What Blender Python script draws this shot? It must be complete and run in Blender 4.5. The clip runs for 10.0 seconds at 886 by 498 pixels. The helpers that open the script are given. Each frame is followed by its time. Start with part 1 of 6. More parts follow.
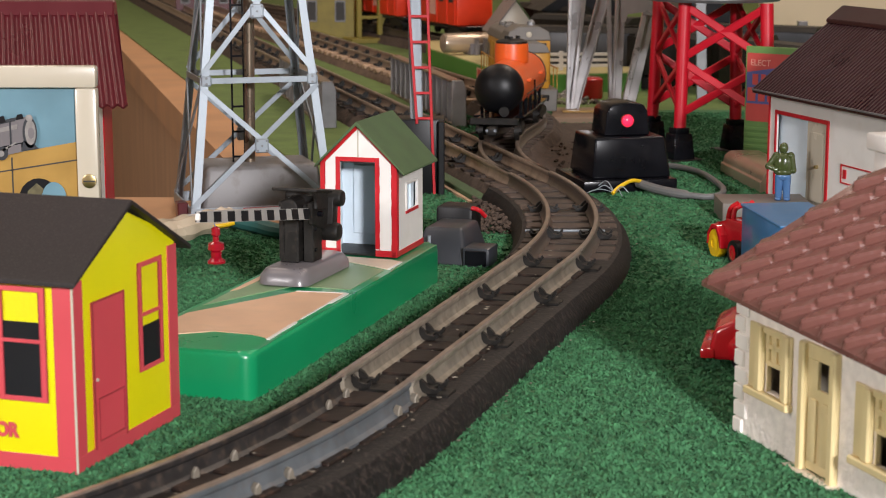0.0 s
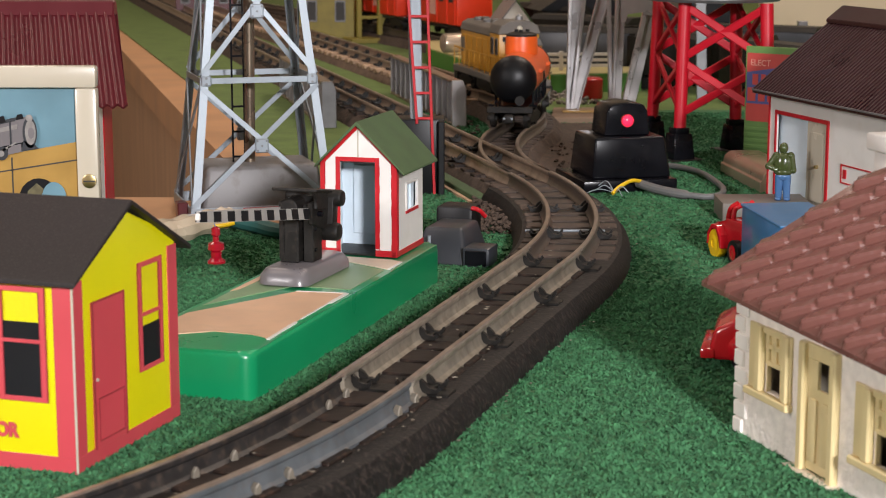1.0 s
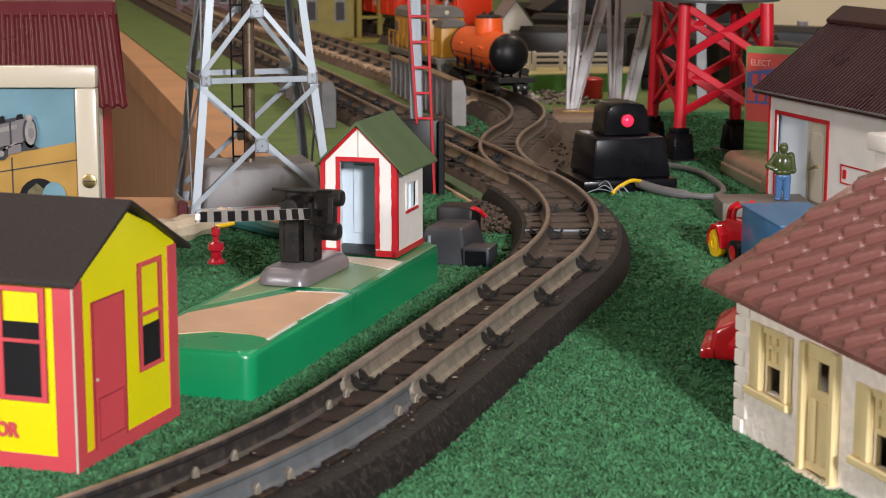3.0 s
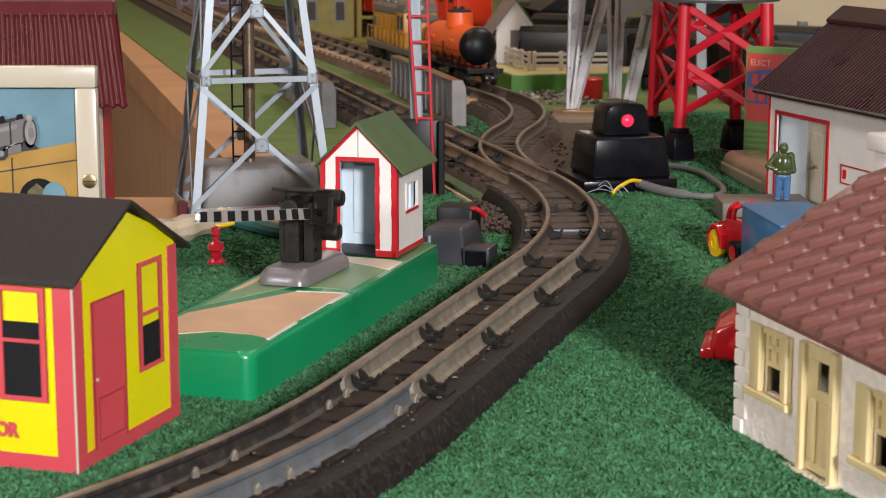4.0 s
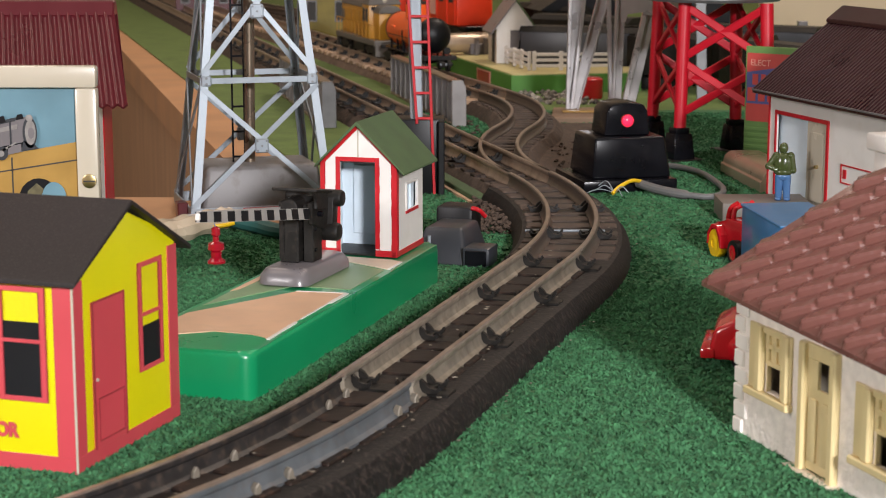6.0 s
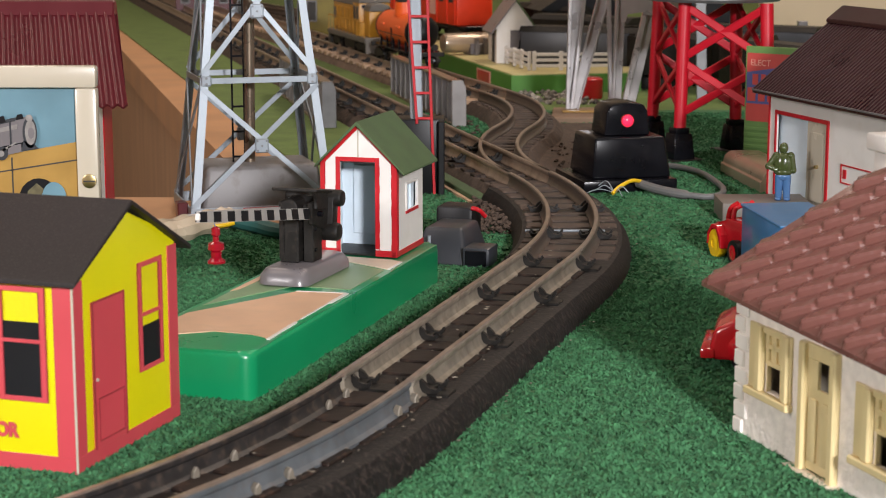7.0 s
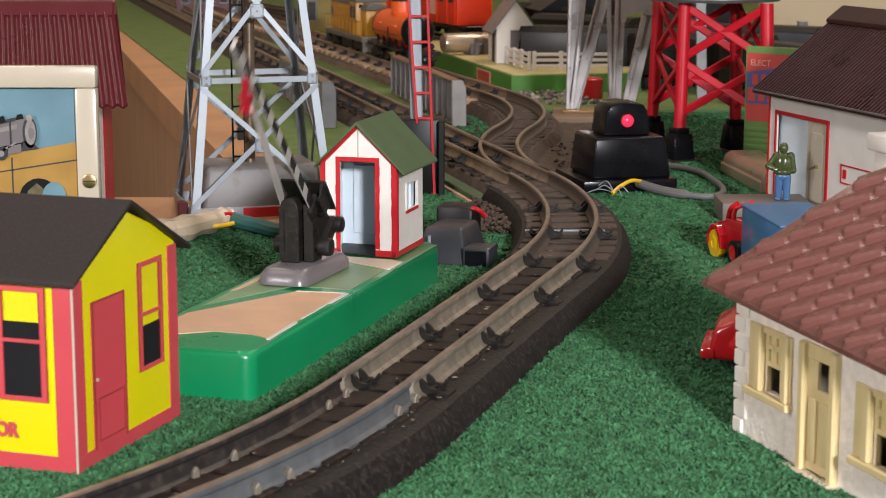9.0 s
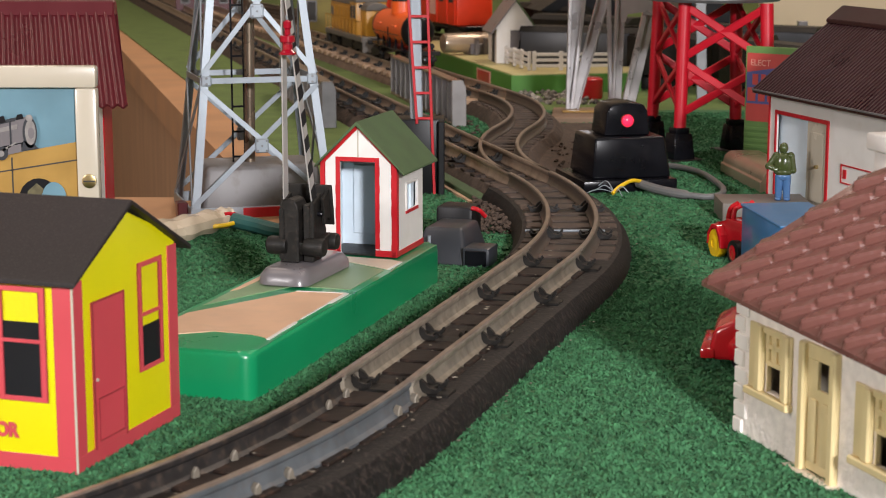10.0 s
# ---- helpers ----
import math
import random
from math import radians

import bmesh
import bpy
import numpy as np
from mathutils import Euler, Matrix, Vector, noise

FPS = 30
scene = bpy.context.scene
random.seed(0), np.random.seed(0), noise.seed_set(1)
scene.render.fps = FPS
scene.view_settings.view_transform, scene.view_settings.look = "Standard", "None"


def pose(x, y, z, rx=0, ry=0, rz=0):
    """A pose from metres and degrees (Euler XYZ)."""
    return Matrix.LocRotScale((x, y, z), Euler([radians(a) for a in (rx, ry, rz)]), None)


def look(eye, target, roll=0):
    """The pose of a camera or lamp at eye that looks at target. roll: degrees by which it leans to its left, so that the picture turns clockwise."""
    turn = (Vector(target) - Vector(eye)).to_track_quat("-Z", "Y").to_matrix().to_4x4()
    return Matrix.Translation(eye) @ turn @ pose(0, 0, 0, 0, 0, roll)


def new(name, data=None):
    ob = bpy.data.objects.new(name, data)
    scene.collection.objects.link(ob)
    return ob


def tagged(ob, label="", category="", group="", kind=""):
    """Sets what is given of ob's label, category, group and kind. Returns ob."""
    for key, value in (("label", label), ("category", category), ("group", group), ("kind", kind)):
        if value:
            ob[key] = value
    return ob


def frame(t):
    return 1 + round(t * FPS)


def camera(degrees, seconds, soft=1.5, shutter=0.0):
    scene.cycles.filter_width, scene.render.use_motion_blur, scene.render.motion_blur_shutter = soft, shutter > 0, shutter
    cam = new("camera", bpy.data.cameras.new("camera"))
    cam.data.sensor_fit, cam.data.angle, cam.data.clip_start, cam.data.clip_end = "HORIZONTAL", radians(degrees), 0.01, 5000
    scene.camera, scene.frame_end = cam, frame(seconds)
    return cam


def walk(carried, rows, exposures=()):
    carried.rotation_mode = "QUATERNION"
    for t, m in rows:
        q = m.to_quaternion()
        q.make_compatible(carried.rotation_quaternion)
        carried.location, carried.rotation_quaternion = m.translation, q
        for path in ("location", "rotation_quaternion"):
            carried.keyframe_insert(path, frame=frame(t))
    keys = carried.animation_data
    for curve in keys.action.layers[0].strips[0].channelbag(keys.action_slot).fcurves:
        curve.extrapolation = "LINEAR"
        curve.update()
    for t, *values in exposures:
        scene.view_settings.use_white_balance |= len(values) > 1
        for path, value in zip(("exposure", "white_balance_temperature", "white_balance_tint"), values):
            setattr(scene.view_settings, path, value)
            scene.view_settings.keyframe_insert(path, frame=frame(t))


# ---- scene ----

cam = camera(26.73, 10.0, soft=1.0, shutter=0.6)
EYE = pose(0, 0, 0.1794, 79.466, 0, 0)
walk(cam, [(0, EYE), (10, EYE)], exposures=[(0, 0.0), (10, 0.0)])
cam.data.dof.use_dof = True
cam.data.dof.focus_distance = 0.9
cam.data.dof.aperture_fstop = 44

# ---- light: showroom ceiling panels, a daylight key behind the viewer, an added left fill ----
world = bpy.data.worlds.new("world")
scene.world = world
world.use_nodes = True
world.node_tree.nodes["Background"].inputs[0].default_value = (1.0, 0.80, 0.68, 1)
world.node_tree.nodes["Background"].inputs[1].default_value = 0.06


def area(name, m, sx, sy, watts, col):
    lamp = bpy.data.lights.new(name, "AREA")
    lamp.shape, lamp.size, lamp.size_y, lamp.energy, lamp.color = "RECTANGLE", sx, sy, watts, col
    ob = new(name, lamp)
    ob.matrix_world = m
    return ob


WARM = (1.0, 0.81, 0.68)
area("unseen_light", look((0.455, -0.95, 0.56), (0.05, 0.75, 0)), 0.16, 0.13, 40, (0.99, 0.97, 1.0))
# added fill at the left to brighten the house wall, no known source there
area("unseen_light", look((-1.25, -0.45, 0.62), (0.0, 0.75, 0)), 0.4, 0.4, 17, (1.0, 0.94, 0.95))
for lx, ly, watts in ((-0.9, 0.9, 3), (0.8, 0.7, 4), (-0.7, 2.4, 6), (0.7, 2.2, 15)):
    area("ceiling_lamp", look((lx, ly, 1.62), (lx, ly + 0.001, 0)), 0.6, 0.6, watts, WARM)


# ---- materials ----
def material(name, col, rough=0.5, metal=0.0, var=0.12, scale=60.0, bump=0.0, bscale=400.0, dirt=None, dirt_amt=0.0,
             coat=0.0, emit=0.0, rnd=0.0, spread=0.0, stretch=None, rrough=0.1):
    m = bpy.data.materials.new(name)
    m.use_nodes = True
    nt = m.node_tree
    b = nt.nodes["Principled BSDF"]
    N = nt.nodes.new
    tc = N("ShaderNodeTexCoord")
    vec = tc.outputs["Object"]
    if stretch:
        mp = N("ShaderNodeMapping")
        mp.inputs["Scale"].default_value = stretch
        nt.links.new(vec, mp.inputs[0])
        vec = mp.outputs[0]
    n1 = N("ShaderNodeTexNoise")
    n1.inputs["Scale"].default_value, n1.inputs["Detail"].default_value = scale, 6
    nt.links.new(vec, n1.inputs["Vector"])
    n2 = N("ShaderNodeTexNoise")
    n2.inputs["Scale"].default_value, n2.inputs["Detail"].default_value = bscale, 4
    nt.links.new(vec, n2.inputs["Vector"])
    mix = N("ShaderNodeMix")
    mix.data_type = "RGBA"
    mix.inputs[6].default_value = (*[c * (1 - var) for c in col], 1)
    mix.inputs[7].default_value = (*[min(1, c * (1 + var)) for c in col], 1)
    ramp = N("ShaderNodeMapRange")
    ramp.inputs[1].default_value, ramp.inputs[2].default_value = 0.3, 0.7
    nt.links.new(n1.outputs[0], ramp.inputs[0])
    nt.links.new(ramp.outputs[0], mix.inputs[0])
    out = mix.outputs[2]
    if dirt:
        r2 = N("ShaderNodeMapRange")
        r2.inputs[1].default_value, r2.inputs[2].default_value = 0.52, 0.72
        r2.inputs[4].default_value = dirt_amt
        nt.links.new(n2.outputs[0], r2.inputs[0])
        mx = N("ShaderNodeMix")
        mx.data_type = "RGBA"
        mx.inputs[7].default_value = (*dirt, 1)
        nt.links.new(r2.outputs[0], mx.inputs[0])
        nt.links.new(out, mx.inputs[6])
        out = mx.outputs[2]
    if rnd or spread:
        src = N("ShaderNodeObjectInfo").outputs["Random"] if rnd else N("ShaderNodeNewGeometry").outputs["Random Per Island"]
        amt = rnd or spread
        hs = N("ShaderNodeHueSaturation")
        mr = N("ShaderNodeMapRange")
        mr.inputs[3].default_value, mr.inputs[4].default_value = 1 - amt, 1 + amt
        nt.links.new(src, mr.inputs[0])
        nt.links.new(mr.outputs[0], hs.inputs["Value"])
        nt.links.new(out, hs.inputs["Color"])
        out = hs.outputs[0]
    nt.links.new(out, b.inputs["Base Color"])
    rr = N("ShaderNodeMapRange")
    rr.inputs[3].default_value, rr.inputs[4].default_value = max(0.02, rough - rrough), min(1, rough + rrough)
    nt.links.new(n1.outputs[0], rr.inputs[0])
    nt.links.new(rr.outputs[0], b.inputs["Roughness"])
    b.inputs["Metallic"].default_value = metal
    b.inputs["Coat Weight"].default_value = coat
    b.inputs["Coat Roughness"].default_value = 0.08
    if emit:
        b.inputs["Emission Color"].default_value = (*col, 1)
        b.inputs["Emission Strength"].default_value = emit
    if bump:
        bp = N("ShaderNodeBump")
        bp.inputs["Strength"].default_value, bp.inputs["Distance"].default_value = bump, 0.0006
        nt.links.new(n2.outputs[0], bp.inputs["Height"])
        nt.links.new(bp.outputs[0], b.inputs["Normal"])
    return m


YELLOW = material("yellow_tin", (0.68, 0.625, 0.002), 0.35, var=0.05, scale=25, coat=0.3)
PINK = material("pink_tin", (0.54, 0.062, 0.078), 0.35, var=0.07, scale=30, coat=0.3)
PINK_DARK = material("dark_pink_line", (0.3, 0.03, 0.04), 0.4)
TIN_BLACK = material("black_tin", (0.012, 0.012, 0.014), 0.35)
ROOF_BLACK = material("black_painted_roof", (0.013, 0.009, 0.009), 0.65, var=0.25, scale=40, bump=0.15, bscale=1500, dirt=(0.2, 0.17, 0.15), dirt_amt=0.1)
GREEN = material("green_enamel", (0.006, 0.26, 0.098), 0.3, var=0.1, scale=20, coat=0.4, bump=0.03, bscale=300)
TAN = material("tan_paint", (0.66, 0.42, 0.27), 0.5, var=0.08, scale=40, dirt=(0.4, 0.3, 0.22), dirt_amt=0.15, bscale=120)
SAGE = material("grey_green_paint", (0.2, 0.3, 0.16), 0.4, var=0.15, scale=30)
WHITE = material("white_paint", (0.72, 0.69, 0.655), 0.4, var=0.05, scale=40, dirt=(0.5, 0.42, 0.33), dirt_amt=0.15, bscale=90)
RED = material("red_enamel", (0.46, 0.01, 0.018), 0.35, var=0.12, scale=70, coat=0.2)
ROOF_GREEN = material("moss_green_roof", (0.062, 0.105, 0.042), 0.8, var=0.15, scale=90, bump=0.3, bscale=2500)
PALE_BLUE = material("pale_blue_tin", (0.64, 0.73, 0.8), 0.4, var=0.06)
BLACK = material("black_bakelite", (0.006, 0.006, 0.008), 0.2, var=0.3, scale=80, rrough=0.04)
BLACK.node_tree.nodes["Principled BSDF"].inputs["Specular IOR Level"].default_value = 0.2
TIN_BLACK.node_tree.nodes["Principled BSDF"].inputs["Specular IOR Level"].default_value = 0.2
MATTE_BLACK = material("matte_black_plastic", (0.005, 0.005, 0.006), 0.4, var=0.2, scale=60)
BLACK_WORN = material("worn_black_metal", (0.011, 0.010, 0.009), 0.5, var=0.4, scale=150, dirt=(0.075, 0.055, 0.045), dirt_amt=0.25, bscale=500, bump=0.2)
SILVER = material("silver_paint", (0.31, 0.35, 0.39), 0.45, 0.3, var=0.1, scale=80, bump=0.04)
ALU = material("bright_aluminium_paint", (0.45, 0.43, 0.43), 0.3, 0.55, var=0.12, scale=60, bump=0.05)
SILVER_DARK = material("dull_silver", (0.2, 0.2, 0.205), 0.45, 0.6, var=0.2, scale=60)
GREY = material("grey_enamel", (0.15, 0.138, 0.145), 0.3, var=0.1, scale=50, coat=0.2)
GREY_DARK = material("dark_grey_plastic", (0.032, 0.035, 0.042), 0.35, var=0.15, scale=50)
MAROON = material("maroon_tin", (0.085, 0.009, 0.014), 0.3, var=0.12, scale=40, coat=0.3)
CREAM = material("cream_enamel", (0.49, 0.44, 0.35), 0.25, var=0.04, scale=30, coat=0.5)
SKYBLUE = material("printed_sky", (0.115, 0.225, 0.28), 0.45, var=0.15, scale=40)
OCHRE = material("printed_ochre", (0.34, 0.195, 0.04), 0.45, var=0.15, scale=60)
BRASS = material("aged_brass", (0.45, 0.35, 0.18), 0.3, 1.0, var=0.2)
BROWN = material("brown_skirt_cloth", (0.5, 0.3, 0.17), 0.8, var=0.12, scale=12, stretch=(6, 6, 0.6), bump=0.1, bscale=60)
PLY = material("tan_plywood", (0.52, 0.28, 0.14), 0.6, var=0.12, scale=20, bump=0.1, bscale=200)
KRAFT = material("brown_kraft_board", (0.24, 0.155, 0.1), 0.7, var=0.12, scale=15)
CHOC = material("chocolate_tin_roof", (0.028, 0.006, 0.008), 0.3, var=0.15, scale=40)
TERRA = material("terracotta_plastic_roof", (0.165, 0.066, 0.055), 0.27, var=0.16, scale=60, spread=0.08, bump=0.1, bscale=900, coat=0.35)
STONE = material("white_stone_plastic", (0.85, 0.78, 0.71), 0.5, var=0.1, scale=260, bump=1.0, bscale=520)
STONE_SMOOTH = material("white_quoin_plastic", (0.83, 0.78, 0.72), 0.4, var=0.06, scale=100)
STRAW = material("straw_yellow_plastic", (0.68, 0.55, 0.29), 0.4, var=0.08, scale=60)
DARK_IN = material("dark_interior", (0.03, 0.028, 0.026), 0.6)
RAIL = material("tarnished_rail", (0.15, 0.122, 0.1), 0.42, 0.6, var=0.25, scale=160, dirt=(0.12, 0.07, 0.045), dirt_amt=0.5, bscale=260, bump=0.1)
TIE_DUSTY = material("dusty_brown_tie", (0.06, 0.04, 0.03), 0.7, var=0.3, scale=120, dirt=(0.14, 0.095, 0.07), dirt_amt=0.4, bscale=200, rnd=0.2)
TIE_TAN = material("dusty_tan_tie", (0.4, 0.265, 0.17), 0.7, var=0.25, scale=150, rnd=0.25)
# paler rail copy: light falling on the rail foot is put into the colour
RAIL_NEAR = material("lit_grey_rail", (0.27, 0.235, 0.185), 0.45, 0.4, var=0.35, scale=110, dirt=(0.12, 0.085, 0.06), dirt_amt=0.5, bscale=180)
RAIL_PALE = material("dusty_tan_rail", (0.34, 0.255, 0.19), 0.4, 0.5, var=0.25, scale=90, dirt=(0.16, 0.1, 0.07), dirt_amt=0.4, bscale=200)
RAIL_HEAD = material("worn_rail_head", (0.33, 0.27, 0.225), 0.34, 0.7, var=0.25, scale=120)
PIN = material("pale_tarnished_tin", (0.22, 0.19, 0.15), 0.5, 0.3)
RUBBER = material("black_rubber_roadbed", (0.009, 0.0075, 0.007), 0.65, var=0.5, scale=240, dirt=(0.08, 0.06, 0.051), dirt_amt=0.5, bscale=520, bump=0.7)
TIE = material("brown_black_tie", (0.015, 0.009, 0.007), 0.6, var=0.35, scale=150, dirt=(0.1, 0.055, 0.036), dirt_amt=0.45, bscale=200, bump=0.3, rnd=0.15)
BALLAST = material("brown_cork_roadbed", (0.06, 0.039, 0.028), 0.85, var=0.35, scale=150, bump=0.9, bscale=350, dirt=(0.2, 0.135, 0.095), dirt_amt=0.45)
# paler copy of BALLAST: light on the far slope is put into its colour
BALLAST_PALE = material("lit_tan_roadbed", (0.15, 0.098, 0.068), 0.9, var=0.35, scale=120, bump=0.9, bscale=350, dirt=(0.28, 0.19, 0.13), dirt_amt=0.45)
TURF = material("green_turf_backing", (0.035, 0.13, 0.05), 0.9, var=0.2, scale=90, bump=1.0, bscale=500, dirt=(0.055, 0.12, 0.04), dirt_amt=0.7)
# olive copy of the turf colour, tinted for the warm light farther back
TURF_FAR = material("warm_lit_turf", (0.115, 0.175, 0.045), 0.95, var=0.2, scale=40, bump=0.6, bscale=500)
BLADE = material("green_turf_fibre", (0.042, 0.152, 0.062), 0.9, var=0.42, scale=280, bscale=60, dirt=(0.06, 0.2, 0.088), dirt_amt=0.6, spread=0.15)
ORANGE = material("orange_plastic", (0.78, 0.115, 0.015), 0.38, var=0.07, scale=40)
UPYELLOW = material("train_yellow", (0.5, 0.235, 0.02), 0.4, var=0.12, scale=50)
UPGREY = material("train_grey", (0.13, 0.115, 0.1), 0.45, var=0.2, scale=60)
REDORANGE = material("red_orange_plastic", (0.72, 0.04, 0.01), 0.38, var=0.08)
REDLENS = material("glowing_red_lens", (0.9, 0.02, 0.07), 0.25, emit=1.1, var=0.05)
STAND_RED = material("crimson_plastic", (0.5, 0.004, 0.018), 0.4, var=0.08, scale=60)
LENSRED = material("clear_red_plastic", (0.27, 0.003, 0.014), 0.12, var=0.1, coat=0.6)
TRUCKBLUE = material("blue_toy_metal", (0.045, 0.17, 0.36), 0.35, var=0.1, coat=0.3)
TOYRED = material("red_toy_plastic", (0.47, 0.009, 0.016), 0.2, var=0.08, coat=0.5)
TOYYELLOW = material("yellow_toy_wheel", (0.8, 0.5, 0.01), 0.35, var=0.08)
OLIVE = material("olive_green_gloss", (0.05, 0.065, 0.02), 0.2, coat=0.5)
DENIM = material("blue_gloss", (0.06, 0.14, 0.3), 0.25, coat=0.4)
WALLP = material("beige_wall_paint", (0.62, 0.5, 0.36), 0.8, var=0.06, scale=4, bump=0.1, bscale=120)
FLOORM = material("dark_carpet", (0.08, 0.06, 0.05), 0.95, var=0.2, scale=30)
CEILM = material("ceiling_white", (0.75, 0.72, 0.66), 0.9, var=0.05, scale=5)

for dull in (BLACK_WORN, RUBBER, TIE, MATTE_BLACK):
    dull.node_tree.nodes["Principled BSDF"].inputs["Specular IOR Level"].default_value = 0.28


# ---- builders ----
def part(name, bm, mat, parent=None, label="", smooth=False, angle=0.6):
    me = bpy.data.meshes.new(name)
    bmesh.ops.recalc_face_normals(bm, faces=bm.faces[:])
    if smooth:
        for f in bm.faces:
            f.smooth = True
        for e in bm.edges:
            if len(e.link_faces) == 2 and e.calc_face_angle(0) > angle:
                e.smooth = False
    bm.to_mesh(me)
    bm.free()
    me.materials.append(mat)
    ob = new(name, me)
    if parent is not None:
        ob.parent = parent
    if label:
        ob["label"] = label
    return ob


def thing(name, m, label, category, group="", kind=""):
    ob = new(name)
    ob.empty_display_size = 0.01
    ob.matrix_world = m
    return tagged(ob, label, category, group, kind)


def bevel(bm, w, seg=1):
    if w:
        bmesh.ops.bevel(bm, geom=bm.edges[:], offset=w, segments=seg, affect="EDGES", profile=0.5, clamp_overlap=True)


def add_box(bm, x0, x1, y0, y1, z0, z1, m=None):
    vs = [bm.verts.new((x, y, z)) for x in (x0, x1) for y in (y0, y1) for z in (z0, z1)]
    for q in ((0, 1, 3, 2), (4, 6, 7, 5), (0, 4, 5, 1), (2, 3, 7, 6), (0, 2, 6, 4), (1, 5, 7, 3)):
        bm.faces.new([vs[i] for i in q])
    if m:
        for v in vs:
            v.co = m @ v.co


def box(name, mat, parent, x0, x1, y0, y1, z0, z1, bev=0.0004, seg=1, label="", m=None):
    bm = bmesh.new()
    add_box(bm, x0, x1, y0, y1, z0, z1)
    bevel(bm, bev, seg)
    if m:
        bmesh.ops.transform(bm, matrix=m, verts=bm.verts[:])
    return part(name, bm, mat, parent, label, smooth=seg > 1)


def prism(name, mat, parent, pts, axis, a, b, bev=0.0, label="", seg=1, m=None):
    """A polygon pulled along an axis from a to b: axis x takes (y, z), y takes (x, z), z takes (x, y)."""
    bm = bmesh.new()
    put = {"x": lambda p, s: (s, p[0], p[1]), "y": lambda p, s: (p[0], s, p[1]), "z": lambda p, s: (p[0], p[1], s)}[axis]
    lo = [bm.verts.new(put(p, a)) for p in pts]
    hi = [bm.verts.new(put(p, b)) for p in pts]
    bm.faces.new(lo)
    bm.faces.new(hi[::-1])
    for i in range(len(pts)):
        j = (i + 1) % len(pts)
        bm.faces.new((lo[i], lo[j], hi[j], hi[i]))
    bevel(bm, bev, seg)
    if m:
        bmesh.ops.transform(bm, matrix=m, verts=bm.verts[:])
    return part(name, bm, mat, parent, label, smooth=seg > 1)


def frustum(name, mat, parent, b, t, z0, z1, bev=0.001, seg=2, label=""):
    """Box with bottom (x0, x1, y0, y1) and top rectangle."""
    bm = bmesh.new()
    lo = [bm.verts.new((x, y, z0)) for x, y in ((b[0], b[2]), (b[1], b[2]), (b[1], b[3]), (b[0], b[3]))]
    hi = [bm.verts.new((x, y, z1)) for x, y in ((t[0], t[2]), (t[1], t[2]), (t[1], t[3]), (t[0], t[3]))]
    bm.faces.new(lo[::-1])
    bm.faces.new(hi)
    for i in range(4):
        j = (i + 1) % 4
        bm.faces.new((lo[i], lo[j], hi[j], hi[i]))
    bevel(bm, bev, seg)
    return part(name, bm, mat, parent, label, smooth=True)


def cyl(name, mat, parent, p0, p1, r0, r1=None, seg=16, label="", bev=0.0):
    p0, p1 = Vector(p0), Vector(p1)
    r1 = r0 if r1 is None else r1
    bm = bmesh.new()
    d = p1 - p0
    q = d.to_track_quat("Z", "Y").to_matrix()
    lo, hi = [], []
    for i in range(seg):
        a = 2 * math.pi * i / seg
        o = Vector((math.cos(a), math.sin(a), 0))
        lo.append(bm.verts.new(p0 + q @ (o * r0)))
        hi.append(bm.verts.new(p1 + q @ (o * r1)))
    bm.faces.new(lo[::-1])
    bm.faces.new(hi)
    for i in range(seg):
        j = (i + 1) % seg
        bm.faces.new((lo[i], lo[j], hi[j], hi[i]))
    if bev:
        es = [e for e in bm.edges if any(len(f.verts) > 4 for f in e.link_faces)]
        bmesh.ops.bevel(bm, geom=es, offset=bev, segments=2, affect="EDGES", profile=0.5)
    return part(name, bm, mat, parent, label, smooth=True)


def lathe(name, mat, parent, prof, m=None, seg=24, label=""):
    """Turned part: (radius, z) pairs from bottom to top."""
    bm = bmesh.new()
    rings = []
    for r, z in prof:
        rings.append([bm.verts.new((r * math.cos(2 * math.pi * i / seg), r * math.sin(2 * math.pi * i / seg), z)) for i in range(seg)])
    for a, b in zip(rings[:-1], rings[1:]):
        for i in range(seg):
            j = (i + 1) % seg
            bm.faces.new((a[i], a[j], b[j], b[i]))
    bm.faces.new(rings[0][::-1])
    bm.faces.new(rings[-1])
    if m:
        bmesh.ops.transform(bm, matrix=m, verts=bm.verts[:])
    return part(name, bm, mat, parent, label, smooth=True)


def beam(name, mat, parent, p0, p1, w, d, bev=0.0002, side=(0, 1, 0), label=""):
    """Flat bar from p0 to p1: w wide, d thick towards side."""
    p0, p1 = Vector(p0), Vector(p1)
    z = (p1 - p0).normalized()
    y = (Vector(side) - z * Vector(side).dot(z)).normalized()
    x = y.cross(z)
    m = Matrix((x, y, z)).transposed().to_4x4()
    m.translation = p0
    return box(name, mat, parent, -w / 2, w / 2, -d / 2, d / 2, 0, (p1 - p0).length, bev, m=m, label=label)


def smooth_line(pts, n=8):
    """Catmull-Rom through a few points."""
    P = [Vector(p) for p in pts]
    P = [P[0] * 2 - P[1]] + P + [P[-1] * 2 - P[-2]]
    out = []
    for i in range(1, len(P) - 2):
        for k in range(n):
            t = k / n
            a, b, c, d = P[i - 1:i + 3]
            out.append(0.5 * (2 * b + (c - a) * t + (2 * a - 5 * b + 4 * c - d) * t * t + (3 * b - a - 3 * c + d) * t ** 3))
    return out + [P[-2]]


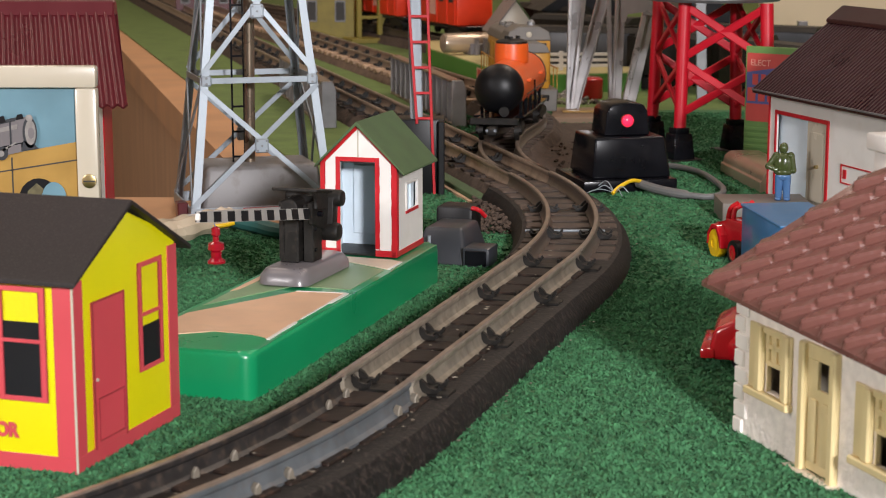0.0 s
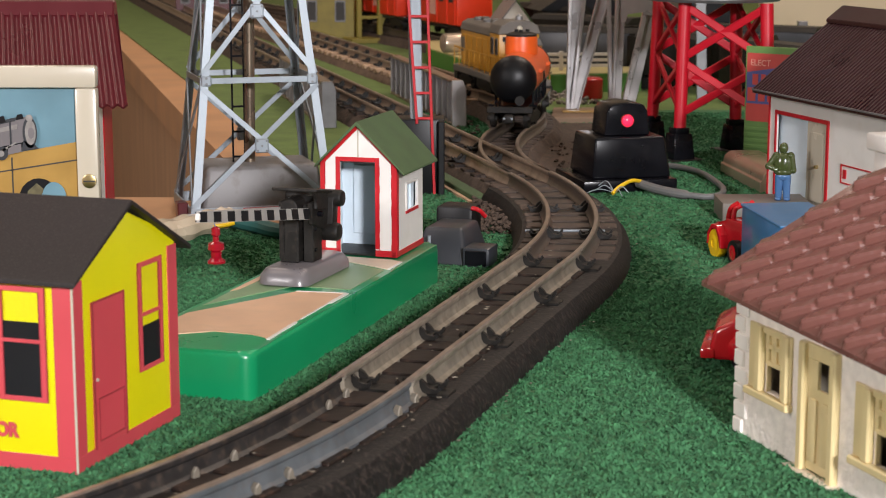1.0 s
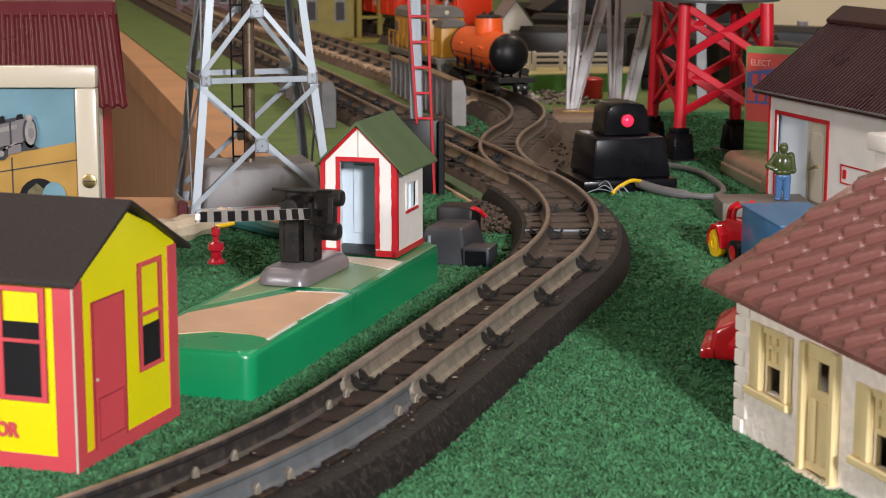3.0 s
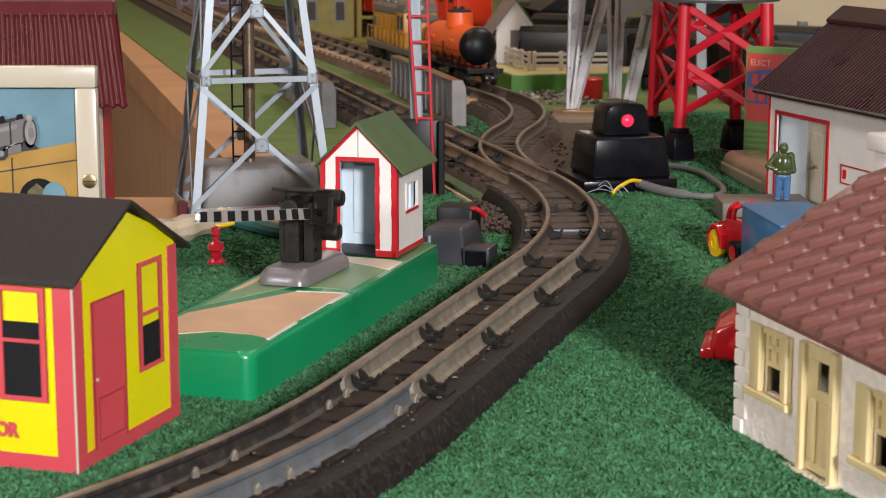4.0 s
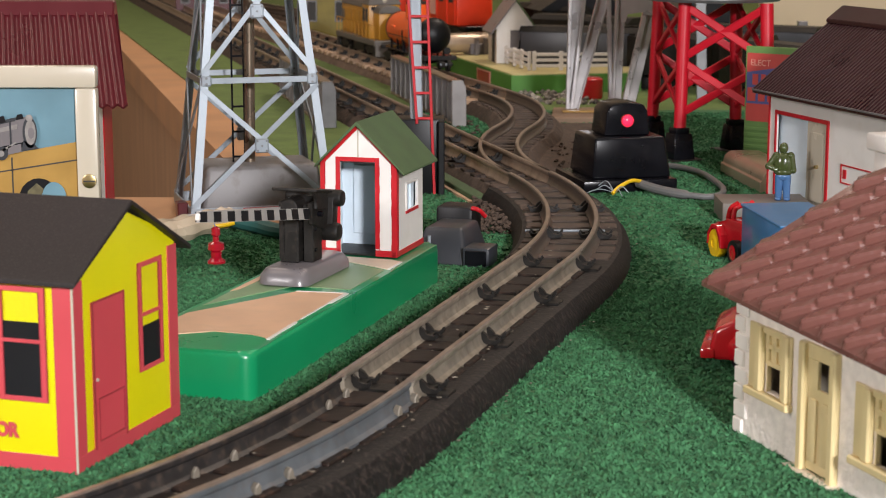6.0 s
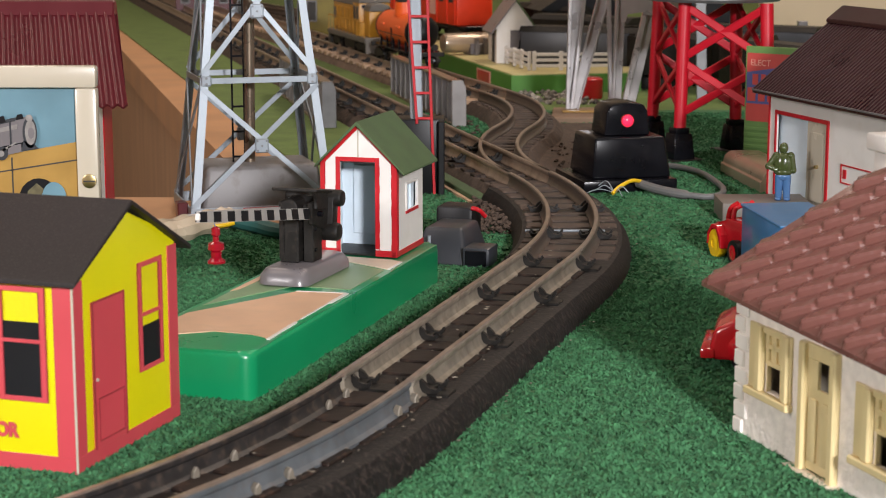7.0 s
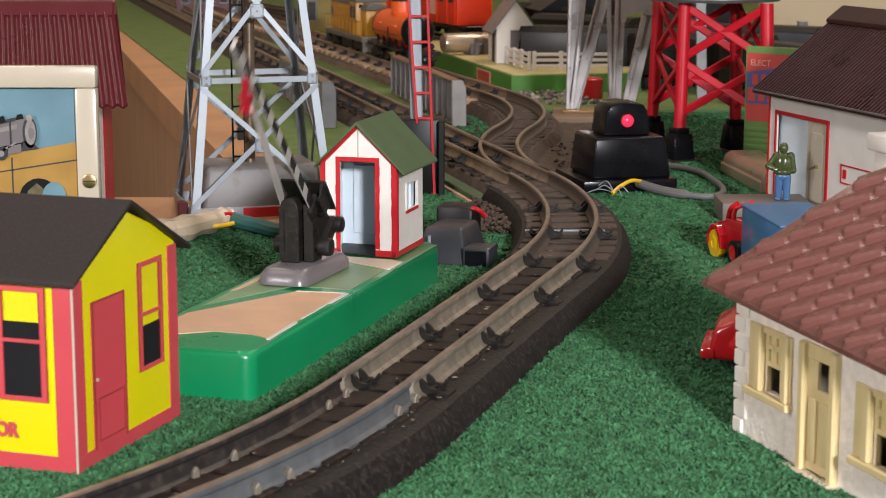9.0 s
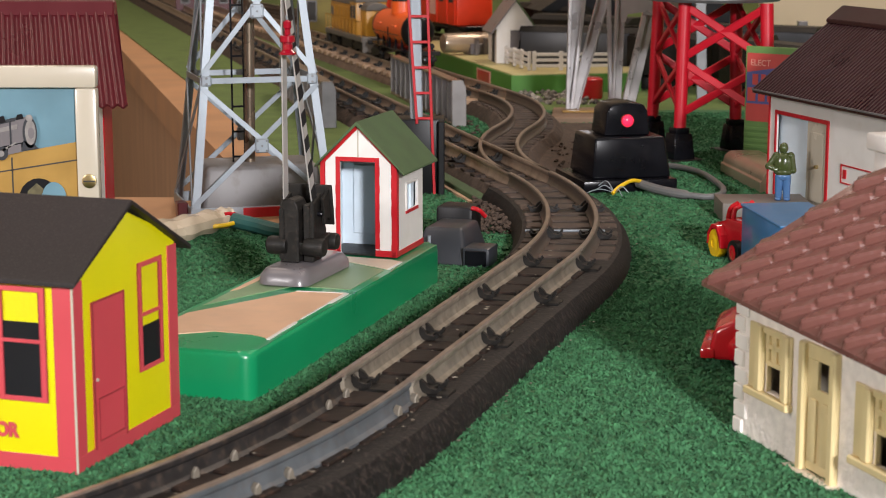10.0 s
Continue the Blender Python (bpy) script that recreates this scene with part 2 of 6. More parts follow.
def tube(name, mat, parent, pts, r, seg=10, label="", n=8):
    line = smooth_line(pts, n)
    bm = bmesh.new()
    rings = []
    for i, p in enumerate(line):
        d = (line[min(i + 1, len(line) - 1)] - line[max(i - 1, 0)]).normalized()
        q = d.to_track_quat("Z", "Y").to_matrix()
        rr = r(i / (len(line) - 1)) if callable(r) else r
        rings.append([bm.verts.new(p + q @ Vector((rr * math.cos(2 * math.pi * k / seg), rr * math.sin(2 * math.pi * k / seg), 0))) for k in range(seg)])
    for a, b in zip(rings[:-1], rings[1:]):
        for k in range(seg):
            j = (k + 1) % seg
            bm.faces.new((a[k], a[j], b[j], b[k]))
    bm.faces.new(rings[0][::-1])
    bm.faces.new(rings[-1])
    return part(name, bm, mat, parent, label, smooth=True)


def struct(ob, label, category=""):
    return tagged(ob, label, category, kind="structure")


# ---- room and layout table ----
struct(box("floor", FLOORM, None, -3, 3, -3, 5, -0.95, -0.9, 0), "dark carpeted room floor", "floor")
struct(box("ceiling", CEILM, None, -3, 3, -3, 5, 1.7, 1.75, 0), "plain white ceiling", "ceiling")
struct(box("wall_north", WALLP, None, -3, 3, 4.2, 4.3, -0.9, 1.7, 0), "beige painted wall behind the layout", "wall")
struct(box("wall_south", WALLP, None, -3, 3, -3.1, -3, -0.9, 1.7, 0), "beige painted wall", "wall")
struct(box("wall_west", WALLP, None, -3.1, -3, -3, 4.2, -0.9, 1.7, 0), "beige painted wall", "wall")
struct(box("wall_east", WALLP, None, 3, 3.1, -3, 4.2, -0.9, 1.7, 0), "beige painted wall", "wall")
struct(prism("ground", PLY, None, [(-1.0, -0.25), (1.3, -0.25), (1.3, 3.7), (-0.735, 3.7), (-0.113, 1.14), (-1.0, 1.14)], "z", -0.03, 0.0),
       "tan plywood layout table with an open notch", "table")
struct(prism("fascia", BROWN, None, [(-0.725, 3.7), (-0.715, 3.7), (-0.106, 1.17), (-0.116, 1.17)], "z", -0.9, -0.032), "brown cloth skirt under the table edge", "skirt")
struct(box("fascia_near", BROWN, None, -1.0, -0.11, 1.115, 1.13, -0.9, -0.032, 0), "brown cloth skirt under the table edge", "skirt")
struct(prism("turf_mat", TURF, None, [(-0.3, -0.2), (1.25, -0.2), (1.25, 1.62), (-0.02, 1.62), (-0.02, 1.15), (-0.085, 1.15), (-0.085, 1.03), (-0.3, 1.03)], "z", 0.0003, 0.0015),
       "artificial green turf mat on the table", "turf")
struct(prism("turf_mat_far", TURF_FAR, None, [(-0.068, 1.151), (-0.021, 1.151), (-0.021, 1.621), (1.25, 1.621), (1.25, 3.6), (-0.7, 3.6), (-0.19, 1.621), (-0.088, 1.23)], "z", 0.0003, 0.0014),
       "far turf mat with warm room light put into its olive colour", "turf")


# ---- tracks ----
def course(x, y, h, segs, step=0.004):
    out = [(x, y, h)]
    for length, k in segs:
        n = max(1, int(length / step))
        d = length / n
        for _ in range(n):
            x += d * math.sin(h + k * d / 2)
            y += d * math.cos(h + k * d / 2)
            h += k * d
            out.append((x, y, h))
    return out


GAUGE, RAILZ = 0.025, 0.02
# main line from the near curve, through the switch, to the far straight
START = course(-0.0931, 0.48, 0.6321 + math.pi, [(0.42, 2.1)])[::-1]
START = [(x, y, h - math.pi) for x, y, h in START][:-1]
MAIN = course(-0.0931, 0.48, 0.6321, [(0.154, -2.1385), (0.2329, 0), (0.2757, -2.0098)])
SX, SY, SH = MAIN[-1]
DIVERGE = course(SX, SY, SH, [(0.2417, 2.074), (0.245, -2.1746), (2.2, 0)])
STRAIGHT = course(SX, SY, SH, [(2.6, 0)])
NEAR = START + MAIN
ROUTE = NEAR + DIVERGE[1:]


def sweep(name, mat, line, prof, parent=None, label="", closed=True):
    """Profile of (offset to the right, z) carried along a course."""
    bm = bmesh.new()
    rings = []
    for x, y, h in line:
        rings.append([bm.verts.new((x + o * math.cos(h), y - o * math.sin(h), z)) for o, z in prof])
    n = len(prof)
    for a, b in zip(rings[:-1], rings[1:]):
        for i in range(n if closed else n - 1):
            j = (i + 1) % n
            bm.faces.new((a[i], a[j], b[j], b[i]))
    if closed:
        bm.faces.new(rings[0])
        bm.faces.new(rings[-1][::-1])
    return part(name, bm, mat, parent, label, smooth=True, angle=0.5)


def rail_prof(c, foot=1.0):
    """Folded tinplate rail: round head, thin web, flared skirt."""
    half = [(0.0008, 0), (0.0014, -0.0006), (0.0014, -0.0018), (0.0007, -0.0027), (0.0009, -0.0048), (0.0021, -0.0064), (0.0044, -0.0074), (0.0045, -0.0084)]
    half = [(o if k < 5 else 0.0009 + (o - 0.0009) * foot, z) for k, (o, z) in enumerate(half)]
    return [(c + o, RAILZ + z) for o, z in half] + [(c - o, RAILZ + z) for o, z in half[::-1]]


RAIL_BLUE = material("blued_steel_rail", (0.1, 0.11, 0.12), 0.55, 0.2, var=0.25, scale=120, dirt=(0.12, 0.08, 0.06), dirt_amt=0.35, bscale=260)
RAIL_DARK = material("blackened_rail", (0.03, 0.027, 0.026), 0.45, 0.3, var=0.3, scale=160, dirt=(0.2, 0.14, 0.1), dirt_amt=0.35, bscale=260)


def cut(line, y0, y1):
    return [p for p in line if y0 <= p[1] <= y1]


def laid(line, gap, start=0.0):
    """Even stops along a course."""
    out, acc = [], gap - start
    for a, b in zip(line[:-1], line[1:]):
        acc += math.hypot(b[0] - a[0], b[1] - a[1])
        if acc >= gap:
            acc -= gap
            out.append(b)
    return out


def at(p, z=0.0):
    return pose(p[0], p[1], z, 0, 0, -math.degrees(p[2]))


def track(line, label, bed, rail, tie, bed_prof, tie_gap, tie_size, split=None, rough=0.0012):
    t = thing("railway_track", pose(0, 0, 0), label, "track", "toy railway tracks")
    fine = []
    for a, b in zip(bed_prof[:-1], bed_prof[1:]):
        k = max(1, int(math.hypot(b[0] - a[0], b[1] - a[1]) / 0.003))
        fine += [(a[0] + (b[0] - a[0]) * i / k, a[1] + (b[1] - a[1]) * i / k) for i in range(k)]
    rb = sweep("roadbed", bed, line, fine + [bed_prof[-1]], t)
    for v in rb.data.vertices:
        if v.co.z > 0.002:
            w = noise.noise_vector(v.co * 140)
            v.co += Vector((w.x, w.y, w.z)) * rough + noise.noise_vector(v.co * 30) * rough * 0.8
    for c in (-GAUGE / 2, GAUGE / 2):
        if split:
            # sections: blackened and blued, then coloured paler for light on the foot, then tarnished
            stops = [min(range(len(line)), key=lambda i: abs(line[i][1] - y)) for y in split]
            for mat, a, b, words in ((RAIL_DARK if c < 0 else RAIL_BLUE, 0, stops[0], "blackened steel rail"), (RAIL_NEAR, stops[0] + 1, stops[1], "tinplate rail coloured pale for the light on its foot"), (rail, stops[1] + 1, len(line) - 1, "tarnished tinplate rail")):
                sweep("rail", mat, line[a:b + 1], rail_prof(c, 0.5 if a > stops[1] else 0.66), t, words)
        else:
            sweep("rail", rail, line, rail_prof(c, 0.45), t)
        sweep("rail_head", RAIL_HEAD, line, [(c - 0.0014, RAILZ - 0.0008), (c - 0.0009, RAILZ + 0.0002), (c + 0.0009, RAILZ + 0.0002), (c + 0.0014, RAILZ - 0.0008)], t, "worn bright rail head")
    w, d, h = tie_size
    bm = bmesh.new()
    top = bed_prof[len(bed_prof) // 2][1]
    add_box(bm, -w / 2, w / 2, -d / 2, d / 2, top - 0.002, top + h)
    bevel(bm, 0.0005)
    me = bpy.data.meshes.new("tie")
    bm.to_mesh(me)
    bm.free()
    me.materials.append(tie)
    if split:
        wide = me.copy()
        wide.materials.clear()
        wide.materials.append(TIE_DUSTY)
        for v in wide.vertices:
            v.co.x *= 1.32
            v.co.y *= 0.8
    for p in laid(line, tie_gap):
        ob = new("tie", wide if split and p[1] > split[1] else me)
        ob.parent = t
        ob.matrix_local = at((p[0], p[1], p[2] + random.uniform(-0.02, 0.02)), random.uniform(-0.0004, 0.0003))
    return t


BED = [(-0.031, 0.001), (-0.030, 0.006), (-0.026, 0.0112), (-0.024, 0.0118), (0.024, 0.0118), (0.026, 0.0112), (0.030, 0.006), (0.031, 0.001)]
BED_LOW = [(-0.029, 0.001), (-0.026, 0.006), (-0.022, 0.0104), (-0.02, 0.0105), (0.02, 0.0105), (0.022, 0.0104), (0.026, 0.006), (0.029, 0.001)]
near_track = track(cut(NEAR, 0.2, 2.0), "two-rail toy track on a black rubber roadbed, curving over turf", RUBBER, RAIL, TIE, BED, 0.0212, (0.036, 0.0165, 0.0008), split=(0.615, 0.86), rough=0.0003)
branch_track = track(DIVERGE[:126], "tarnished toy track in an S-curve on dark brown ties", BALLAST, RAIL, TIE_DUSTY, BED_LOW, 0.0155, (0.04, 0.008, 0.0014))
main_track = track(DIVERGE[125:], "straight toy track on a roadbed coloured pale for its lit slope", BALLAST_PALE, RAIL_PALE, TIE_TAN, BED_LOW, 0.026, (0.052, 0.012, 0.0022))
side_track = track(STRAIGHT, "straight tarnished toy track on dark brown ties", BALLAST, RAIL_PALE, TIE, BED_LOW, 0.024, (0.044, 0.01, 0.0018))


# ---- yellow tin house ----
def yellow_house():
    t = thing("tin_house", pose(-0.1155, 0.5667, 0.0012, 0, 0, -18.6), "yellow lithographed tin house with pink corner trim and black roof", "toy house")
    L, W, H, PK = 0.125, 0.071, 0.0625, 0.0795
    prism("wall", YELLOW, t, [(0, 0), (W, 0), (W, H + 0.003), (W / 2, PK), (0, H)], "x", -L, 0, 0.0003)
    e = 0.0004
    # pink base band and corner strips
    box("trim", PINK, t, -L, e, -e, W + e, 0, 0.0055, 0.0001)
    box("trim", PINK, t, -0.0065, e, -e * 1.5, 0.0062, 0.0055, H - 0.0006, 0.0001)
    box("trim", PINK, t, -0.006, e, 0.0648, W + e, 0.0055, H - 0.0001, 0.0001)
    cyl("seam", CREAM, t, (0.0003, -0.0003, 0.0005), (0.0003, -0.0003, H), 0.00045, seg=8, label="pale worn folded corner seam")
    d = box("door", PINK, t, 0, 0.0008, 0.0112, 0.032, 0.0052, 0.0533, 0.0001)
    for y0, y1, z0, z1 in ((0.0108, 0.0116, 0.0052, 0.0536), (0.0316, 0.0324, 0.0052, 0.0536), (0.0108, 0.0324, 0.0531, 0.0537), (0.0136, 0.0308, 0.0212, 0.0217),
                           (0.0136, 0.0308, 0.0072, 0.0077), (0.0136, 0.0141, 0.0072, 0.0217), (0.0303, 0.0308, 0.0072, 0.0217)):
        box("line", PINK_DARK, d, 0.0006, 0.001, y0, y1, z0, z1, 0)
    cyl("knob", CREAM, d, (0.0006, 0.0128, 0.028), (0.0014, 0.0128, 0.028), 0.0006, seg=8)

    def window(y0, y1, z0, z1, mid, dark, wall):
        w = thing("window", Matrix(), "", "")
        w.parent = t
        w.matrix_world = t.matrix_world
        put = (lambda a, b, c, d_, o, p: (o, p, a, b, c, d_)) if wall == "x" else (lambda a, b, c, d_, o, p: (a, b, -p, -o, c, d_))
        f = 0.0016
        for a, b, c, d_ in ((y0, y0 + f, z0, z1), (y1 - f, y1, z0, z1), (y0 + f, y1 - f, z0, z0 + f), (y0 + f, y1 - f, z1 - f, z1), (y0 + f, y1 - f, mid - 0.0006, mid + 0.0006)):
            box("frame", PINK, w, *put(a, b, c, d_, 0.0001, 0.0009), 0.0001)
        for a, b, c, d_ in ((y0 + f, y0 + f + 0.0004, z0 + f, z1 - f), (y1 - f - 0.0004, y1 - f, z0 + f, z1 - f), (y0 - 0.0003, y0, z0, z1), (y1, y1 + 0.0003, z0, z1)):
            box("line", PINK_DARK, w, *put(a, b, c, d_, 0.0002, 0.0008), 0)
        box("pane", TIN_BLACK, w, *put(y0 + f, y1 - f, z0 + f, dark, 0.0001, 0.0005), 0)
        return w

    window(0.0429, 0.0594, 0.0232, 0.0604, 0.0425, 0.0385, "x")
    window(-0.0265, -0.0095, 0.0229, 0.0600, 0.0425, 0.0486, "y")
    # printed word fragment on the front wall
    word = bpy.data.curves.new("lettering", "FONT")
    word.body, word.size, word.extrude, word.offset = "OR", 0.0064, 0.0002, 0.0003
    wo = new("lettering", word)
    wo.parent = t
    wo.matrix_local = Matrix.Translation((-0.0288, -0.0004, 0.0108)) @ pose(0, 0, 0, 90, 0, 0) @ Matrix.Diagonal((0.88, 1, 1, 1))
    word.materials.append(PINK)
    wo["label"] = "pink serif letters"
    # folded roof sheet with a small overhang
    z0, rz, th = 0.0622, 0.0832, 0.0014
    roof = [(-0.0035, z0 - 0.0012), (-0.0035, z0 + th - 0.001), (W / 2, rz), (W + 0.0065, z0 + th - 0.0025), (W + 0.0065, z0 - 0.0028), (W / 2, rz - th)]
    prism("roof", ROOF_BLACK, t, roof, "x", -L - 0.004, 0.0032, 0.0003)
    return t


yellow_house()


# ---- crossing base, hut and gate ----
def rounded(x0, x1, y0, y1, r, n=6):
    out = []
    for cx, cy, a0 in ((x1 - r, y0 + r, -90), (x1 - r, y1 - r, 0), (x0 + r, y1 - r, 90), (x0 + r, y0 + r, 180)):
        for k in range(n + 1):
            a = radians(a0 + 90 * k / n)
            out.append((cx + r * math.cos(a), cy + r * math.sin(a)))
    return out


DOORSTEP = material("cream_paint", (0.66, 0.56, 0.44), 0.5, var=0.08, scale=60)
BASEM = pose(-0.0698, 0.6581, 0.0004, 0, 0, -17)


def crossing_base():
    t = thing("crossing_platform", BASEM, "glossy green platform base with tan painted roadway", "toy platform")
    bm = bmesh.new()
    pts = rounded(-0.0505, 0.0025, -0.0045, 0.2265, 0.0055)
    lo = [bm.verts.new((*p, 0)) for p in pts]
    hi = [bm.verts.new((*p, 0.0195)) for p in pts]
    bm.faces.new(lo[::-1])
    top = bm.faces.new(hi)
    for i in range(len(pts)):
        j = (i + 1) % len(pts)
        bm.faces.new((lo[i], lo[j], hi[j], hi[i]))
    bmesh.ops.bevel(bm, geom=list(top.edges), offset=0.0028, segments=4, affect="EDGES", profile=0.5)
    part("body", bm, GREEN, t, smooth=True, angle=0.9)
    z = 0.0195
    e = -0.0004
    prism("roadway", TAN, t, [(-0.0478, 0.0384), (-0.0475, 0.0488), (-0.0213, 0.1), (e, 0.102), (e, 0.0966), (e - 0.0008, 0.083), (e - 0.0006, 0.05), (e, 0.017), (-0.0035, 0.0197), (-0.009, 0.0222),
                              (-0.0243, 0.023), (-0.036, 0.0145), (-0.0478, 0.010)], "z", z - 0.001, z + 0.0003, label="tan painted roadway")
    prism("paint_patch", SAGE, t, [(-0.0475, 0.064), (-0.0263, 0.1105), (-0.0012, 0.1098), (-0.0012, 0.154), (-0.028, 0.169), (-0.0475, 0.171)], "z", z - 0.001, z + 0.0003, label="grey-green painted patch")
    prism("paint_sliver", TAN, t, [(-0.0478, 0.092), (-0.0455, 0.097), (-0.0448, 0.118), (-0.0478, 0.127)], "z", z - 0.001, z + 0.0005, label="tan paint showing at the edge")
    prism("doorstep_patch", DOORSTEP, t, [(-0.028, 0.1695), (-0.014, 0.1635), (e, 0.1561), (e, 0.174), (-0.0053, 0.1775), (-0.0288, 0.1792)], "z", z - 0.001, z + 0.0004, label="pale cream painted doorstep")
    for p, q, w in (((e, 0.1023), (-0.0215, 0.1003), 0.0012), ((0.0002, 0.102), (-0.0002, 0.083), 0.0017), ((-0.0006, 0.083), (-0.0006, 0.052), 0.0006), ((0.0002, 0.016), (-0.0004, 0.046), 0.0013), ((0.0, 0.1565), (0.0002, 0.174), 0.001)):
        beam("paint_edge", WHITE, t, (*p, z + 0.0001), (*q, z + 0.0001), w, 0.0007, 0, (0, 0, 1), label="chipped white paint edge")
    return t


crossing_base()


def hut():
    t = thing("watchman_hut", pose(-0.0212, 0.8332, 0.0204, 0, 0, -17), "white and red tin watchman hut with open door, green roof", "toy hut")
    W, D, H, PK = 0.0362, 0.0395, 0.0425, 0.0605
    k = 0.0008
    # front with a door opening, made of pieces round it
    dx0, dx1, dz = -0.0268, -0.0100, 0.0433
    for x0, x1 in ((-W, dx0), (dx1, 0)):
        zt = lambda x: H + (PK - H) * (1 - abs(x + W / 2) / (W / 2))
        prism("front_wall", WHITE, t, [(x0, 0), (x1, 0), (x1, zt(x1)), (x0, zt(x0))], "y", 0, k)
    prism("front_wall", WHITE, t, [(dx0, dz), (dx1, dz), (dx1, H + (PK - H) * (1 - abs(dx1 + W / 2) / (W / 2))), (-W / 2, PK), (dx0, H + (PK - H) * (1 - abs(dx0 + W / 2) / (W / 2)))], "y", 0, k)
    box("side_wall", WHITE, t, -W, -W + k, k, D, 0, H, 0)
    # right side wall round its window
    y0, y1, z0, z1 = 0.0145, 0.0305, 0.0195, 0.0315
    for a, b, c, d in ((k, y0, 0, H), (y1, D, 0, H), (y0, y1, 0, z0), (y0, y1, z1, H)):
        box("side_wall", WHITE, t, -k, 0, a, b, c, d, 0)
    prism("back_wall", PALE_BLUE, t, [(-W + k, 0), (-k, 0), (-k, H), (-W / 2, PK - 0.001), (-W + k, H)], "y", D - k, D, label="pale blue inside back wall")
    box("inner_wall", PALE_BLUE, t, -W + k, -W + 2 * k, k, D - k, 0.0008, H, 0, label="pale blue inner lining")
    box("inner_panel", PALE_BLUE, t, -0.029, -0.0135, 0.0235, 0.0244, 0.006, 0.0385, 0.0003)
    # added panel, set forward of the back wall so that light reaches it
    box("inner_wall", PALE_BLUE, t, -W + 2 * k, -k, 0.0244, 0.0252, 0.0008, H, 0, label="pale blue panel added ahead of the back wall to catch light")
    box("inner_wall", PALE_BLUE, t, -2 * k, -k, k, 0.0145, 0.0008, H, 0, label="pale blue inner lining")
    box("threshold", BLACK_WORN, t, -W, 0, k, D, 0, 0.0008, 0)
    w = box("window", RED, t, -0.0002, 0.0006, y0 - 0.001, y1 + 0.001, z0 - 0.0014, z0, 0.0001, label="red sill of a small square window")
    for a, b, c, d in ((y0 - 0.0012, y0, z0, z1 + 0.001), (y1, y1 + 0.0012, z0, z1 + 0.001), (y0, y1, z1, z1 + 0.001)):
        box("frame", WHITE, w, -0.0002, 0.0007, a, b, c, d, 0.0001)
    box("pane", PALE_BLUE, w, -0.0024, -0.0018, y0 - 0.001, y1 + 0.001, z0 - 0.001, z1 + 0.001, 0)
    f = -0.0005
    r = 0.0021
    # hand-painted red edging
    for x0, x1, z0_, z1_ in ((-W - 0.0002, -W + r, 0, H), (-r, 0.0004, 0, H), (dx0 - r, dx0, 0, dz + r), (dx1, dx1 + r, 0.0035, dz + r), (dx0, dx1, dz, dz + r), (-W, dx0, 0, 0.003), (dx1, 0, 0, 0.003)):
        box("edging", RED, t, x0, x1, f, -0.0001, z0_, z1_, 0.0002, label="red painted edging")
    for s in (-1, 1):
        beam("edging", RED, t, (-W / 2 + s * W / 2, -0.0003, H - 0.0005), (-W / 2, -0.0003, PK - 0.0006), r, 0.0006, 0.0001, label="red painted edging")
    box("edging", RED, t, 0, 0.0005, 0, r * 1.2, 0, H, 0.0001, label="red painted edging")
    box("edging", RED, t, 0, 0.0005, r, D, 0, 0.0026, 0.0001, label="red painted edging")
    box("seam", CREAM, t, -W / 2 - 0.0002, -W / 2 + 0.0002, -0.0004, 0.0, dz + r, PK - 0.002, 0, label="faint seam in the white tin")
    rng = random.Random(21)
    for _ in range(26):
        x, z = rng.choice(((-r, rng.uniform(0, H)), (dx1 + r, rng.uniform(0.004, dz)), (dx0 - r, rng.uniform(0.004, dz)), (-W + r, rng.uniform(0, H))))
        a, b = rng.uniform(0.00008, 0.0002), rng.uniform(0.0008, 0.0030)
        box("paint_blot", RED, t, x - a, x + a, -0.00055, -0.0001, z - b, z + b, 0.0002)
    o, th = 0.0046, 0.0011
    sl = (PK - H) / (W / 2)
    ol = 0.0022
    ro = [(-W - ol, H - ol * sl), (-W / 2, PK), (o, H - o * sl), (o, H - o * sl + th), (-W / 2, PK + th * 1.3), (-W - ol, H - ol * sl + th)]
    prism("roof", ROOF_GREEN, t, ro, "y", -0.0028, D + 0.0095, 0.0003, label="flocked moss green roof")
    return t


hut()


BLADE_GREY = material("pale_grey_tin", (0.42, 0.40, 0.38), 0.4, 0.25, var=0.12, scale=120)
GATEM = pose(-0.0605, 0.7905, 0.0208, 0, 0, 71)
PIVOT = (0.0, 0.0, 0.0274)


